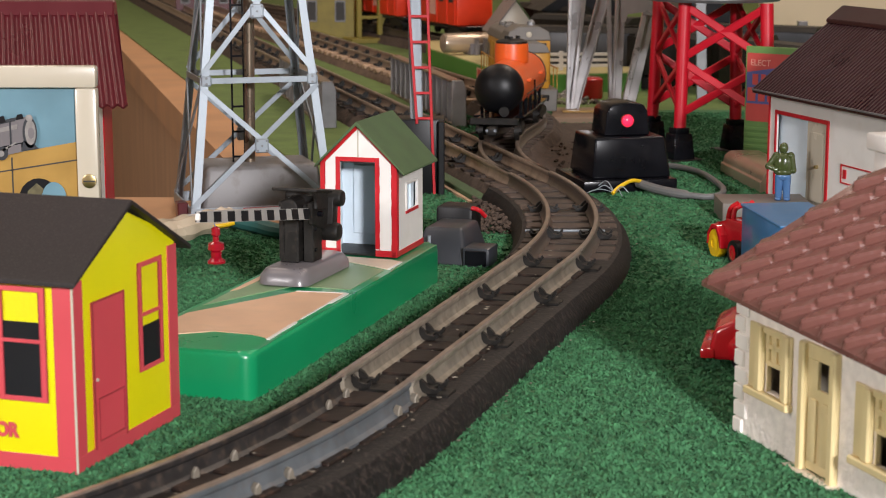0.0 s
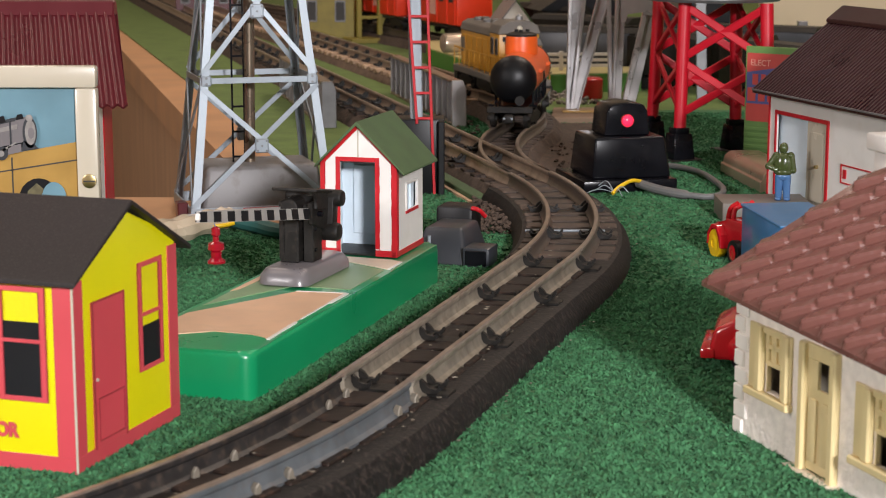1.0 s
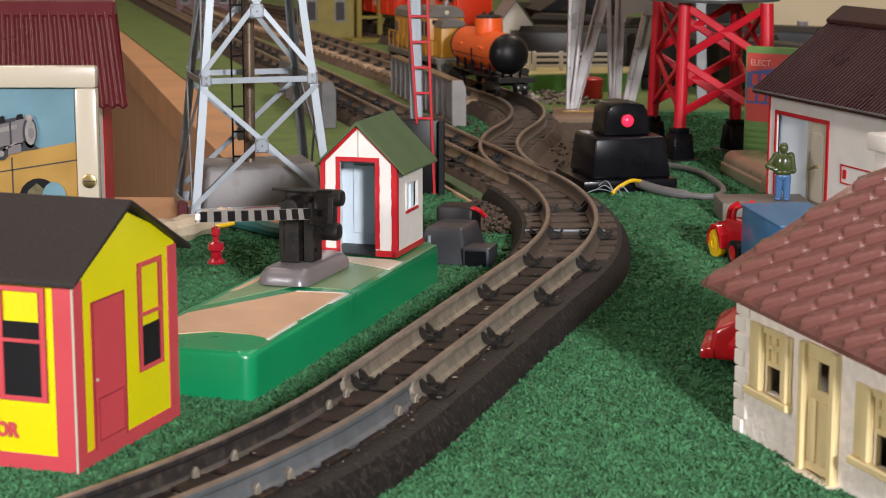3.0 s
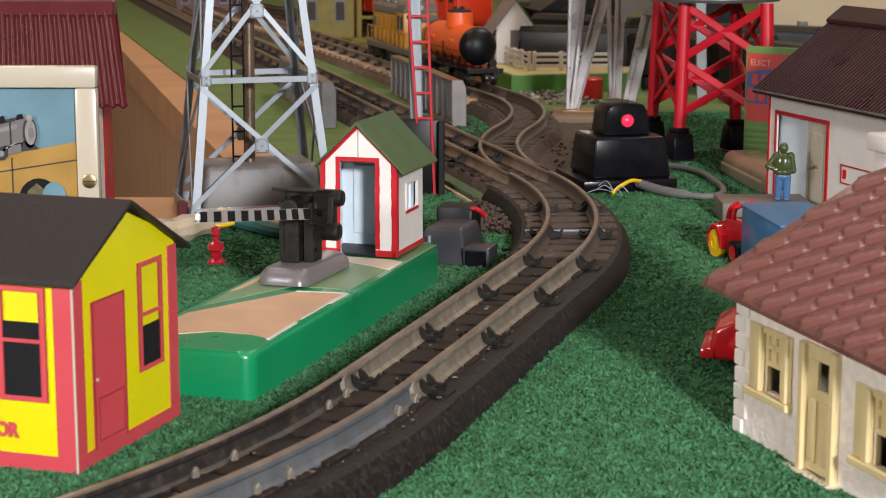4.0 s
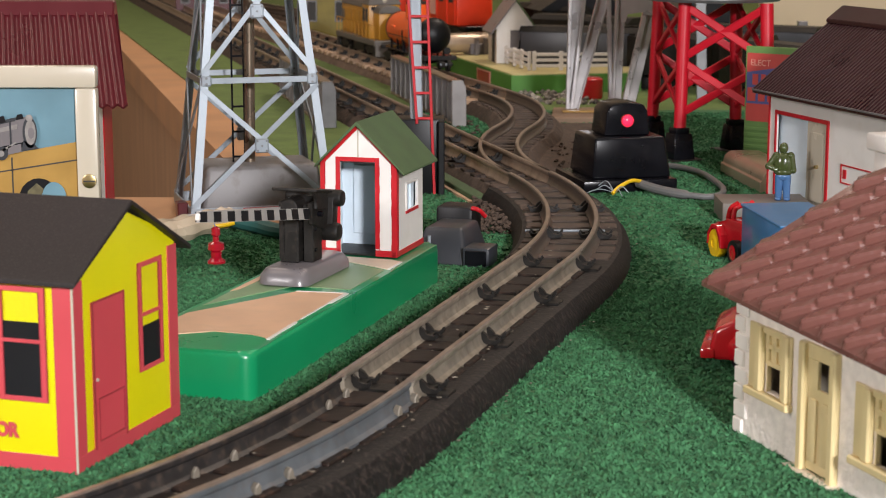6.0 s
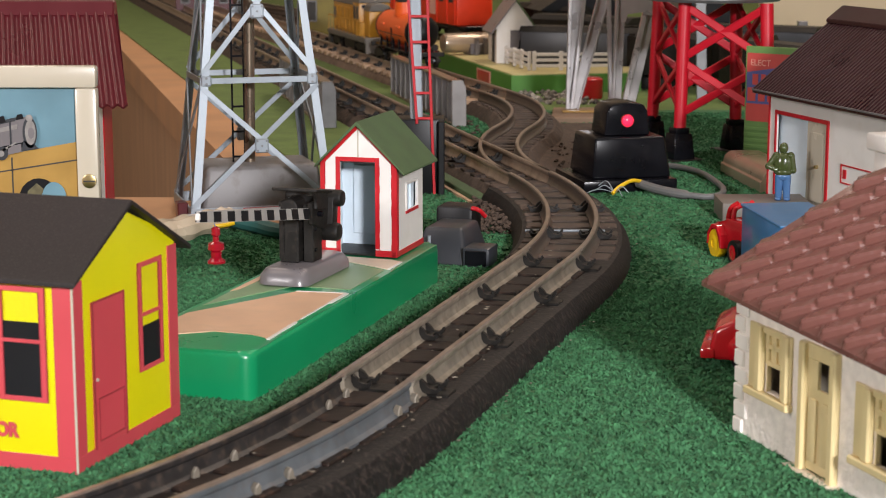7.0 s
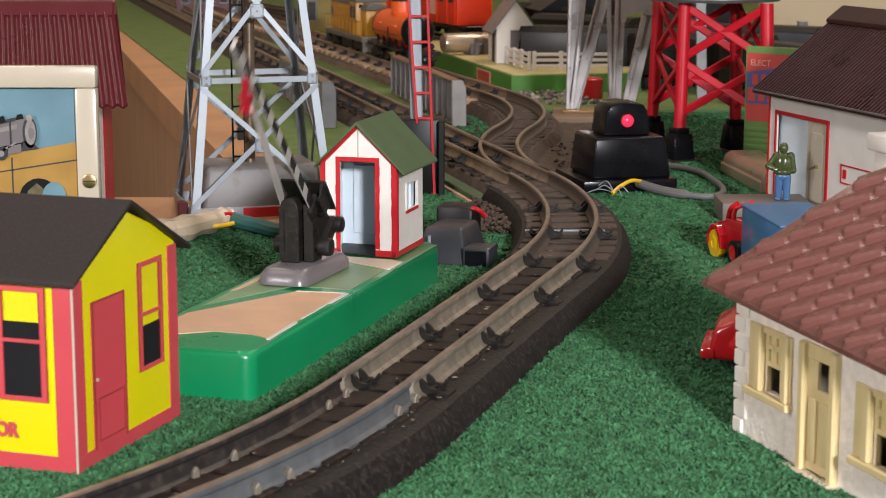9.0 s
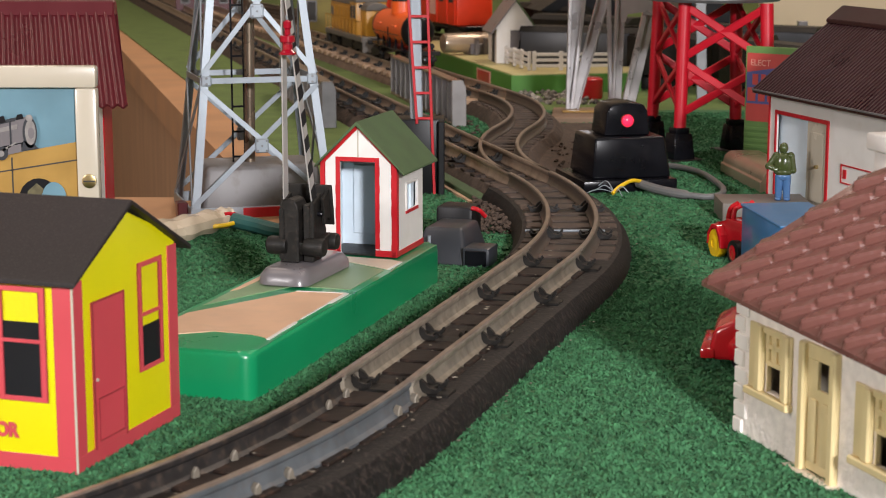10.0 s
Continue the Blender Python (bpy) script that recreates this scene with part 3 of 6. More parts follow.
def gate():
    t = thing("crossing_gate", GATEM, "black crossing gate on grey base, striped arm with red lantern", "toy crossing gate")
    bm = bmesh.new()
    for pts, z in ((rounded(-0.024, 0.030, -0.0115, 0.0118, 0.006), 0.0), (rounded(-0.0236, 0.0296, -0.0112, 0.0115, 0.006), 0.0034), (rounded(-0.0215, 0.0275, -0.0095, 0.0100, 0.0055), 0.0060), (rounded(-0.0195, 0.0255, -0.0080, 0.0085, 0.005), 0.0068)):
        ring = [bm.verts.new((*p, z)) for p in pts]
        if z == 0.0:
            bm.faces.new(ring[::-1])
        else:
            for i in range(len(ring)):
                j = (i + 1) % len(ring)
                bm.faces.new((last[i], last[j], ring[j], ring[i]))
        last = ring
    bm.faces.new(last)
    part("base", bm, GREY, t, "grey enamelled foot", smooth=True, angle=0.9)
    # front column with an arched head, rear column set back, bolts between
    arch = [(-0.0012, 0.0068), (0.0074, 0.0068), (0.0074, 0.0305), (0.0062, 0.0335), (0.0031, 0.0347), (0.0002, 0.0335), (-0.0012, 0.0305)]
    prism("post", BLACK_WORN, t, arch, "x", -0.0075, 0.0035, 0.0005)
    prism("rear_post", BLACK_WORN, t, [(-0.0068, 0.0068), (-0.0022, 0.0068), (-0.0022, 0.032), (-0.0068, 0.030)], "x", -0.0045, 0.0055, 0.0004)
    box("post_rib", BLACK_WORN, t, -0.0082, -0.0072, 0.0052, 0.0074, 0.008, 0.030, 0.0003)
    for z in (0.012, 0.021, 0.0295):
        cyl("bolt", BLACK, t, (-0.002, -0.0072, z), (-0.002, 0.0002, z), 0.0008, seg=10)
    arm = thing("arm", Matrix(), "striped arm", "")
    arm.parent = t
    arm.matrix_local = pose(*PIVOT)
    # two flat jaws with counterweights, then the striped blade and its lantern
    for y in (-0.0082, 0.0088):
        prism("jaw", BLACK_WORN, arm, [(-0.006, -0.0045), (0.012, -0.0075), (0.016, -0.004), (0.016, 0.006), (0.010, 0.0075), (-0.008, 0.0045)], "y", y * 0.8 - 0.0009, y * 0.8 + 0.0009, 0.0003, label="black arm side plate")
        cyl("counterweight", BLACK_WORN, arm, (0.0145, y - 0.0048, 0.0068), (0.0145, y + 0.0048, 0.0068), 0.0037, seg=16, bev=0.0013, label="round black counterweight")
        cyl("counterweight", BLACK_WORN, arm, (0.0125, y - 0.0048, -0.0078), (0.0125, y + 0.0048, -0.0078), 0.0040, seg=16, bev=0.0013, label="round black counterweight")
    box("cap", BLACK_WORN, arm, -0.010, 0.008, -0.0105, 0.0105, 0.0092, 0.0106, 0.0006, 2)
    prism("cap_web", BLACK_WORN, arm, [(-0.006, 0.002), (0.006, 0.002), (0.003, 0.0045), (0.0035, 0.007), (0.0065, 0.0094), (-0.0095, 0.0094), (-0.0065, 0.0068), (-0.0055, 0.0045)], "y", -0.0092, -0.0078, 0.0003)
    box("weight_bar", BLACK_WORN, arm, 0.0105, 0.0165, -0.0100, 0.0105, -0.0085, 0.0075, 0.0008, 2)
    cyl("axle", BLACK, arm, (0, -0.0095, 0), (0, 0.0095, 0), 0.0012, seg=8)
    L0, L1 = -0.006, -0.1000
    n = 17
    for side in (-1, 1):
        off = lambda f: (0.0072 if side > 0 else -0.0058) * (1 - 0.93 * f)
        half = lambda f: 0.0024 - 0.0003 * f
        at_x = lambda f: L0 + (L1 - L0) * f

        def plate(f0, f1, lean, y_in, y_out, trim):
            bm = bmesh.new()
            cs = []
            for y in (y_in, y_out):
                for f, dz in ((f0, -1), (f1, -1), (f1, 1), (f0, 1)):
                    cs.append(bm.verts.new((at_x(f) - lean * dz, off(f) + y, dz * half(f) * trim)))
            for q in ((0, 1, 2, 3), (7, 6, 5, 4), (0, 4, 5, 1), (1, 5, 6, 2), (2, 6, 7, 3), (3, 7, 4, 0)):
                bm.faces.new([cs[k] for k in q])
            return bm

        blade = part("blade", plate(0, 1, 0, -0.0003, 0.0003, 1.0), BLADE_GREY, arm, "pale grey metal blade")
        for i in range(0, n, 2):
            lean = 0.0010 * (1 - 0.8 * i / n)
            part("stripe", plate(i / n + 0.004, (i + 1) / n + 0.004, lean, side * 0.0003, side * 0.0006, 0.93), TIN_BLACK, blade, "black painted stripe")
    box("tip", WHITE, arm, -0.1010, -0.0994, -0.0010, 0.0010, -0.0014, 0.0014, 0.0004, 2)
    lan = thing("lantern", Matrix(), "red lantern", "")
    lan.parent = arm
    lan.matrix_local = pose(-0.087, -0.001, -0.0015)
    tube("hook", SILVER, lan, [(0, 0, 0), (-0.0011, 0, -0.0012), (0, 0, -0.0026)], 0.0003, 6)
    lathe("lens", LENSRED, lan, [(0.0004, -0.0022), (0.0017, -0.003), (0.0018, -0.0055), (0.0012, -0.0062), (0.0013, -0.0082), (0.0031, -0.0088), (0.0033, -0.0112), (0.0022, -0.0122), (0.0021, -0.0145), (0.0036, -0.0158), (0.0036, -0.0166)][::-1], label="clear red plastic lantern")
    return t, arm, lan


gate_thing, gate_arm, gate_lantern = gate()


# ---- silver floodlight tower ----
def angle_bar(name, mat, parent, p0, p1, w, sx, sy):
    """L-shaped bar with flanges towards sx in x and sy in y."""
    bm = bmesh.new()
    p0, p1 = Vector(p0), Vector(p1)
    k = 0.0012
    prof = [(0, 0), (w * sx, 0), (w * sx, k * sy), (k * sx, k * sy), (k * sx, w * sy), (0, w * sy)]
    lo = [bm.verts.new(p0 + Vector((a, b, 0))) for a, b in prof]
    hi = [bm.verts.new(p1 + Vector((a * 0.85, b * 0.85, 0))) for a, b in prof]
    bm.faces.new(lo)
    bm.faces.new(hi[::-1])
    for i in range(6):
        j = (i + 1) % 6
        bm.faces.new((lo[i], lo[j], hi[j], hi[i]))
    return part(name, bm, mat, parent)


POLE = material("tan_tarnished_and_lit_tin", (0.3, 0.23, 0.17), 0.3, 0.7, var=0.25, scale=40)
HOUSING = material("tarnished_tin_housing", (0.21, 0.2, 0.2), 0.5, 0.12, var=0.2, scale=30, dirt=(0.09, 0.06, 0.045), dirt_amt=0.5, bscale=120)


def silver_tower():
    t = thing("lattice_tower", pose(-0.1437, 1.05, 0.0002, 0, 0, 16), "silver metal lattice floodlight tower with a black ladder", "toy tower")
    W, DY, top = 0.0845, 0.07, 0.24
    inset = lambda z: 0.108 * z
    cor = lambda i, j, z: (inset(z) if i == 0 else W - inset(z), inset(z) if j == 0 else DY - inset(z), z)
    for i in (0, 1):
        for j in (0, 1):
            angle_bar("leg", SILVER, t, cor(i, j, 0), cor(i, j, top), 0.0048, 1 - 2 * i, 1 - 2 * j)
    levels = [0.004, 0.079, 0.157, 0.225]
    for a, b in zip(levels[:-1], levels[1:]):
        for (i0, j0), (i1, j1), side in (((0, 0), (1, 0), (0, 1, 0)), ((0, 1), (1, 1), (0, 1, 0)), ((0, 0), (0, 1), (1, 0, 0)), ((1, 0), (1, 1), (1, 0, 0))):
            beam("brace", SILVER, t, cor(i0, j0, a + 0.003), cor(i1, j1, b - 0.003), 0.003, 0.0009, 0.0001, side)
            beam("brace", SILVER, t, cor(i1, j1, a + 0.003), cor(i0, j0, b - 0.003), 0.003, 0.0009, 0.0001, side)
            beam("girt", SILVER, t, cor(i0, j0, b), cor(i1, j1, b), 0.0034, 0.0011, 0.0001, side)
            if a > 0.01:
                continue
            beam("girt", SILVER, t, cor(i0, j0, a), cor(i1, j1, a), 0.006, 0.0012, 0.0001, side)
        # front and back gusset plates with rivets
        for j in (0, 1):
            yy = cor(0, j, (a + b) / 2)[1]
            m = 0.5 * (a + b)
            g = box("gusset", SILVER, t, W / 2 - 0.0040, W / 2 + 0.0040, yy - 0.0012, yy + 0.0004, m - 0.0042, m + 0.0042, 0.0017)
            for dx, dz in ((-0.0026, 0.0028), (0.0026, 0.0028), (-0.0026, -0.0028), (0.0026, -0.0028), (0, 0)):
                cyl("rivet", SILVER_DARK, g, (W / 2 + dx, yy - 0.0008, m + dz), (W / 2 + dx, yy - 0.0018, m + dz), 0.0006, seg=8)
            for i in (0, 1):
                c = cor(i, j, b)
                g = box("gusset", SILVER, t, c[0] - 0.001 + (0.001 if i == 0 else -0.005), c[0] + 0.001 + (0.005 if i == 0 else -0.001), c[1] - 0.0014, c[1], b - 0.003, b + 0.003, 0.0008)
                for dz in (-0.0016, 0.0016):
                    cx = c[0] + (0.003 if i == 0 else -0.003)
                    cyl("rivet", SILVER_DARK, g, (cx, c[1] - 0.001, b + dz), (cx, c[1] - 0.002, b + dz), 0.0008, seg=8)
    cyl("centre_pole", POLE, t, (0.0405, 0.035, 0.02), (0.0428, 0.035, top), 0.0032, seg=14, label="tarnished centre pole")
    lad = box("ladder", BLACK, t, 0.0302, 0.0313, 0.0345, 0.0355, 0.028, top, 0.0002, label="black ladder")
    box("stile", BLACK, lad, 0.0372, 0.038, 0.0345, 0.0355, 0.028, top, 0.0002)
    for k in range(14):
        z = 0.031 + 0.0148 * k
        box("rung", BLACK, lad, 0.0308, 0.0376, 0.0346, 0.0354, z, z + 0.0012, 0.0001)
    bx = frustum("base_box", HOUSING, t, (0.008, 0.082, 0.012, 0.062), (0.012, 0.078, 0.016, 0.058), 0.0005, 0.0285, 0.003, 3, "dull silver transformer housing")
    box("label_plate", RED, bx, 0.03, 0.0535, -0.0008, -0.0001, 0.0008, 0.0065, 0.0002, label="red name plate with worn lettering")
    box("foot_plate", MAROON, t, -0.006, 0.0, 0.012, 0.022, 0, 0.009, 0.0005, label="small dark red terminal block")
    return t


silver_tower()


# ---- poster frame and maroon-roofed shed ----
PALE_GREY_INK = material("pale_grey_ink", (0.22, 0.205, 0.195), 0.5, var=0.2, scale=300)
OLIVE_INK = material("olive_ink", (0.1, 0.085, 0.04), 0.5, var=0.3, scale=300)
BLUE_INK = material("slate_blue_ink", (0.1, 0.15, 0.18), 0.5, var=0.25, scale=200)


def poster():
    t = thing("picture_billboard", pose(-0.1528, 0.82, 0.0002), "cream framed billboard with a printed steam locomotive scene", "toy billboard")
    W, H, f = 0.12, 0.1085, 0.0098
    fr = 0.007
    box("frame", CREAM, t, -W, 0, 0, fr, H - f, H, 0.0012, 2)
    box("frame", CREAM, t, -f, 0, 0, fr, 0, H - f, 0.0012, 2)
    box("frame", CREAM, t, -W, -W + f, 0, fr, 0, H - f, 0.0012, 2)
    box("frame", CREAM, t, -W + f, -f, 0, fr, 0, 0.012, 0.0012, 2)
    pic = box("picture", SKYBLUE, t, -W + f, -f, 0.004, fr - 0.0005, 0.012, H - f, 0, label="printed blue sky")
    prism("plain", OCHRE, pic, [(-W + f, 0.012), (-f, 0.012), (-f, 0.0745), (-0.0435, 0.0685), (-W + f, 0.0575)], "y", 0.0034, 0.0042, label="printed ochre plain")
    ink = lambda name, mat, pts, lay: prism(name, mat, pic, pts, "y", 0.0033 - 0.00025 * lay, 0.0036 - 0.00025 * lay)
    for p, q in (((-f, 0.0665), (-0.1, 0.0525)), ((-0.0391, 0.046), (-0.0391, 0.0675)), ((-0.062, 0.0605), (-0.0635, 0.040))):
        beam("track_line", DARK_IN, pic, (p[0], 0.0033, p[1]), (q[0], 0.0033, q[1]), 0.0006, 0.0003, 0)
    # steam engine seen from the front quarter, boiler running back and down
    sl = 0.2
    up = lambda x, d: (x, 0.0792 + d + sl * (x + 0.031))
    ink("printed_boiler", GREY, [up(-0.1, -0.0075), up(-0.031, -0.0072), up(-0.031, 0.0068), up(-0.05, 0.0066), up(-0.1, 0.006)], 0)
    ink("printed_shade", TIN_BLACK, [up(-0.1, -0.0078), up(-0.03, -0.0076), up(-0.031, -0.0042), up(-0.1, -0.0048)], 1)
    ink("printed_shine", PALE_GREY_INK, [up(-0.1, 0.0015), up(-0.036, 0.0022), up(-0.036, 0.0042), up(-0.1, 0.0032)], 1)
    ink("printed_top", GREY_DARK, [up(-0.1, 0.0052), up(-0.037, 0.0058), up(-0.036, 0.0074), up(-0.1, 0.0064)], 1)
    for x in (-0.0395, -0.049, -0.061):
        ink("printed_band", GREY_DARK, [up(x, -0.006), up(x + 0.0006, -0.006), up(x + 0.0006, 0.0066), up(x, 0.0066)], 2)
    for x, w, h in ((-0.0365, 0.0034, 0.0022), (-0.047, 0.006, 0.0030), (-0.059, 0.005, 0.0028)):
        ink("printed_dome", TIN_BLACK, [up(x, 0.0062), up(x + w, 0.0062), up(x + w * 0.85, 0.0062 + h), up(x + w * 0.15, 0.0062 + h)], 2)
    oval = lambda cx, cz, rx, rz: [(cx + rx * math.cos(2 * math.pi * i / 20), cz + rz * math.sin(2 * math.pi * i / 20)) for i in range(20)]
    ink("printed_front", GREY_DARK, oval(-0.0305, 0.0788, 0.0032, 0.0070), 3)
    ink("printed_front", PALE_GREY_INK, oval(-0.0302, 0.0788, 0.0024, 0.0056), 4)
    ink("printed_front", GREY, oval(-0.0298, 0.0786, 0.0014, 0.0026), 5)
    ink("printed_lamp", PALE_GREY_INK, oval(-0.0305, 0.0853, 0.0016, 0.0015), 5)
    ink("printed_gear", TIN_BLACK, [up(-0.1, -0.0105), up(-0.041, -0.0085), up(-0.034, -0.0062), up(-0.1, -0.0062)], 2)
    ink("printed_rod", PALE_GREY_INK, [up(-0.1, -0.0092), up(-0.0435, -0.0070), up(-0.0365, -0.0040), up(-0.0370, -0.0034), up(-0.0445, -0.0061), up(-0.1, -0.0082)], 3)
    ink("printed_cylinder", GREY, [(-0.0405, 0.0688), (-0.0345, 0.0702), (-0.0345, 0.0738), (-0.0405, 0.0725)], 3)
    ink("printed_pilot", GREY_DARK, [(-0.0345, 0.0705), (-0.0268, 0.0716), (-0.0295, 0.0742), (-0.0335, 0.0752)], 3)
    for i in range(6):
        cx = -0.0435 - 0.0085 * i
        ink("printed_wheel", GREY_DARK, oval(cx, 0.0694 + sl * (cx + 0.0435), 0.003, 0.0031), 3)
        ink("printed_wheel", PALE_GREY_INK, oval(cx, 0.0694 + sl * (cx + 0.0435), 0.0013, 0.0014), 4)
    ink("printed_arch", TIN_BLACK, oval(-0.0275, 0.0490, 0.0090, 0.0092), 0)
    ink("printed_rock", OLIVE_INK, [(-0.0335, 0.047), (-0.0275, 0.047), (-0.0255, 0.0535), (-0.0285, 0.056), (-0.0325, 0.0525)], 1)
    ink("printed_disc", SKYBLUE, oval(-0.0208, 0.0488, 0.0056, 0.0078), 2)
    ink("printed_river", BLUE_INK, [(-0.06, 0.046), (-0.024, 0.046), (-0.024, 0.0480), (-0.034, 0.0497), (-0.048, 0.0525), (-0.06, 0.0530)], 1)
    k = cyl("screw", BRASS, t, (-0.0042, 0.0002, 0.0575), (-0.0042, -0.0012, 0.0575), 0.0032, seg=18, bev=0.0004, label="brass slotted screw")
    box("slot", DARK_IN, k, -0.0068, -0.0016, -0.0014, -0.0011, 0.0572, 0.0578, 0)
    return t


poster()


def shed():
    t = thing("station_shed", pose(-0.178, 0.95, 0.0002), "white tin shed with red corner and ribbed maroon roof", "toy building")
    box("wall", WHITE, t, -0.2, 0, 0, 0.022, 0, 0.079, 0.0003)
    box("corner_trim", RED, t, -0.2, 0.0004, 0.0225, 0.047, 0, 0.079, 0.0003, label="red corner trim")
    # ribbed front slope
    bm = bmesh.new()
    x0, x1, n = -0.21, 0.019, 44
    ribs = []
    for i in range(n * 8 + 1):
        x = x0 + (x1 - x0) * i / (n * 8)
        w = 0.0008 * math.cos(2 * math.pi * i / 8)
        y = lambda s: -0.012 + 0.046 * s
        zz = lambda s: 0.0785 + 0.0445 * s
        ribs.append([bm.verts.new((x, y(0) - w * 0.7, zz(0) + w)), bm.verts.new((x - 0.0135 * (i / (n * 8)), y(1) - w * 0.7, zz(1) + w))])
    for a, b in zip(ribs[:-1], ribs[1:]):
        bm.faces.new((a[0], b[0], b[1], a[1]))
    r = bmesh.ops.extrude_face_region(bm, geom=bm.faces[:])
    bmesh.ops.translate(bm, verts=[v for v in r["geom"] if isinstance(v, bmesh.types.BMVert)], vec=(0, 0.0008, -0.0012))
    part("roof", bm, MAROON, t, "ribbed maroon roof", smooth=True, angle=1.2)
    prism("ridge", MAROON, t, [(0.0315, 0.1205), (0.035, 0.1285), (0.042, 0.1285), (0.0455, 0.1205)], "x", -0.21, 0.0055, 0.0008)
    prism("back_roof", MAROON, t, [(0.042, 0.1235), (0.062, 0.08), (0.062, 0.0815), (0.043, 0.125)], "x", -0.21, 0.0055)
    return t


shed()


# ---- black power unit with a red lens ----
def power_unit():
    t = thing("light_unit", pose(0.0937, 1.152, 0.0012, 0, 0, 13), "black stepped housing with a glowing red lens", "toy signal unit")
    box("base_plate", BLACK, t, -0.008, 0.0535, -0.006, 0.056, 0, 0.0078, 0.0008, 2)
    frustum("lower_body", BLACK, t, (-0.0005, 0.0516, 0.0, 0.05), (0.0014, 0.0473, 0.0012, 0.045), 0.0078, 0.0338, 0.0018, 3)
    arch = [(0.0095, 0.034), (0.0395, 0.034), (0.0378, 0.0495), (0.035, 0.0535), (0.0250, 0.0550), (0.0142, 0.0535), (0.0112, 0.0495)]
    prism("upper_body", BLACK, t, arch, "y", 0.008, 0.036, 0.0012, seg=3)
    cyl("bezel", RED, t, (0.0243, 0.0083, 0.0435), (0.0243, 0.0068, 0.0435), 0.0042, seg=20, label="red lens bezel")
    lathe("lens", REDLENS, t, [(0.0037, 0), (0.0034, 0.0008), (0.0022, 0.0016), (0.0008, 0.002)], Matrix.Translation((0.0243, 0.0069, 0.0435)) @ pose(0, 0, 0, 90), label="glowing red lens")
    return t


power_unit()


# ---- train ----
LINE = DIVERGE


def truck(parent, y, wb=0.026):
    t = thing("truck", Matrix(), "", "")
    t.parent = parent
    t.matrix_local = pose(0, y, 0)
    for x in (-0.0145, 0.0145):
        prism("side_frame", BLACK_WORN, t, [(-0.019, 0.006), (-0.01, 0.0035), (0.01, 0.0035), (0.019, 0.006), (0.019, 0.0085), (0.007, 0.0115), (-0.007, 0.0115), (-0.019, 0.0085)], "x", x - 0.0014, x + 0.0014, 0.0004)
    for s in (-wb / 2, wb / 2):
        for x in (-0.0122, 0.0122):
            w = cyl("wheel", BLACK_WORN, t, (x - 0.0016, s, 0.0062), (x + 0.0016, s, 0.0062), 0.0062, seg=20)
            cyl("hub", SILVER_DARK, w, (x - 0.002, s, 0.0062), (x + 0.002, s, 0.0062), 0.0016, seg=10)
    box("bolster", BLACK, t, -0.013, 0.013, -0.004, 0.004, 0.0075, 0.0125, 0.0005)
    return t


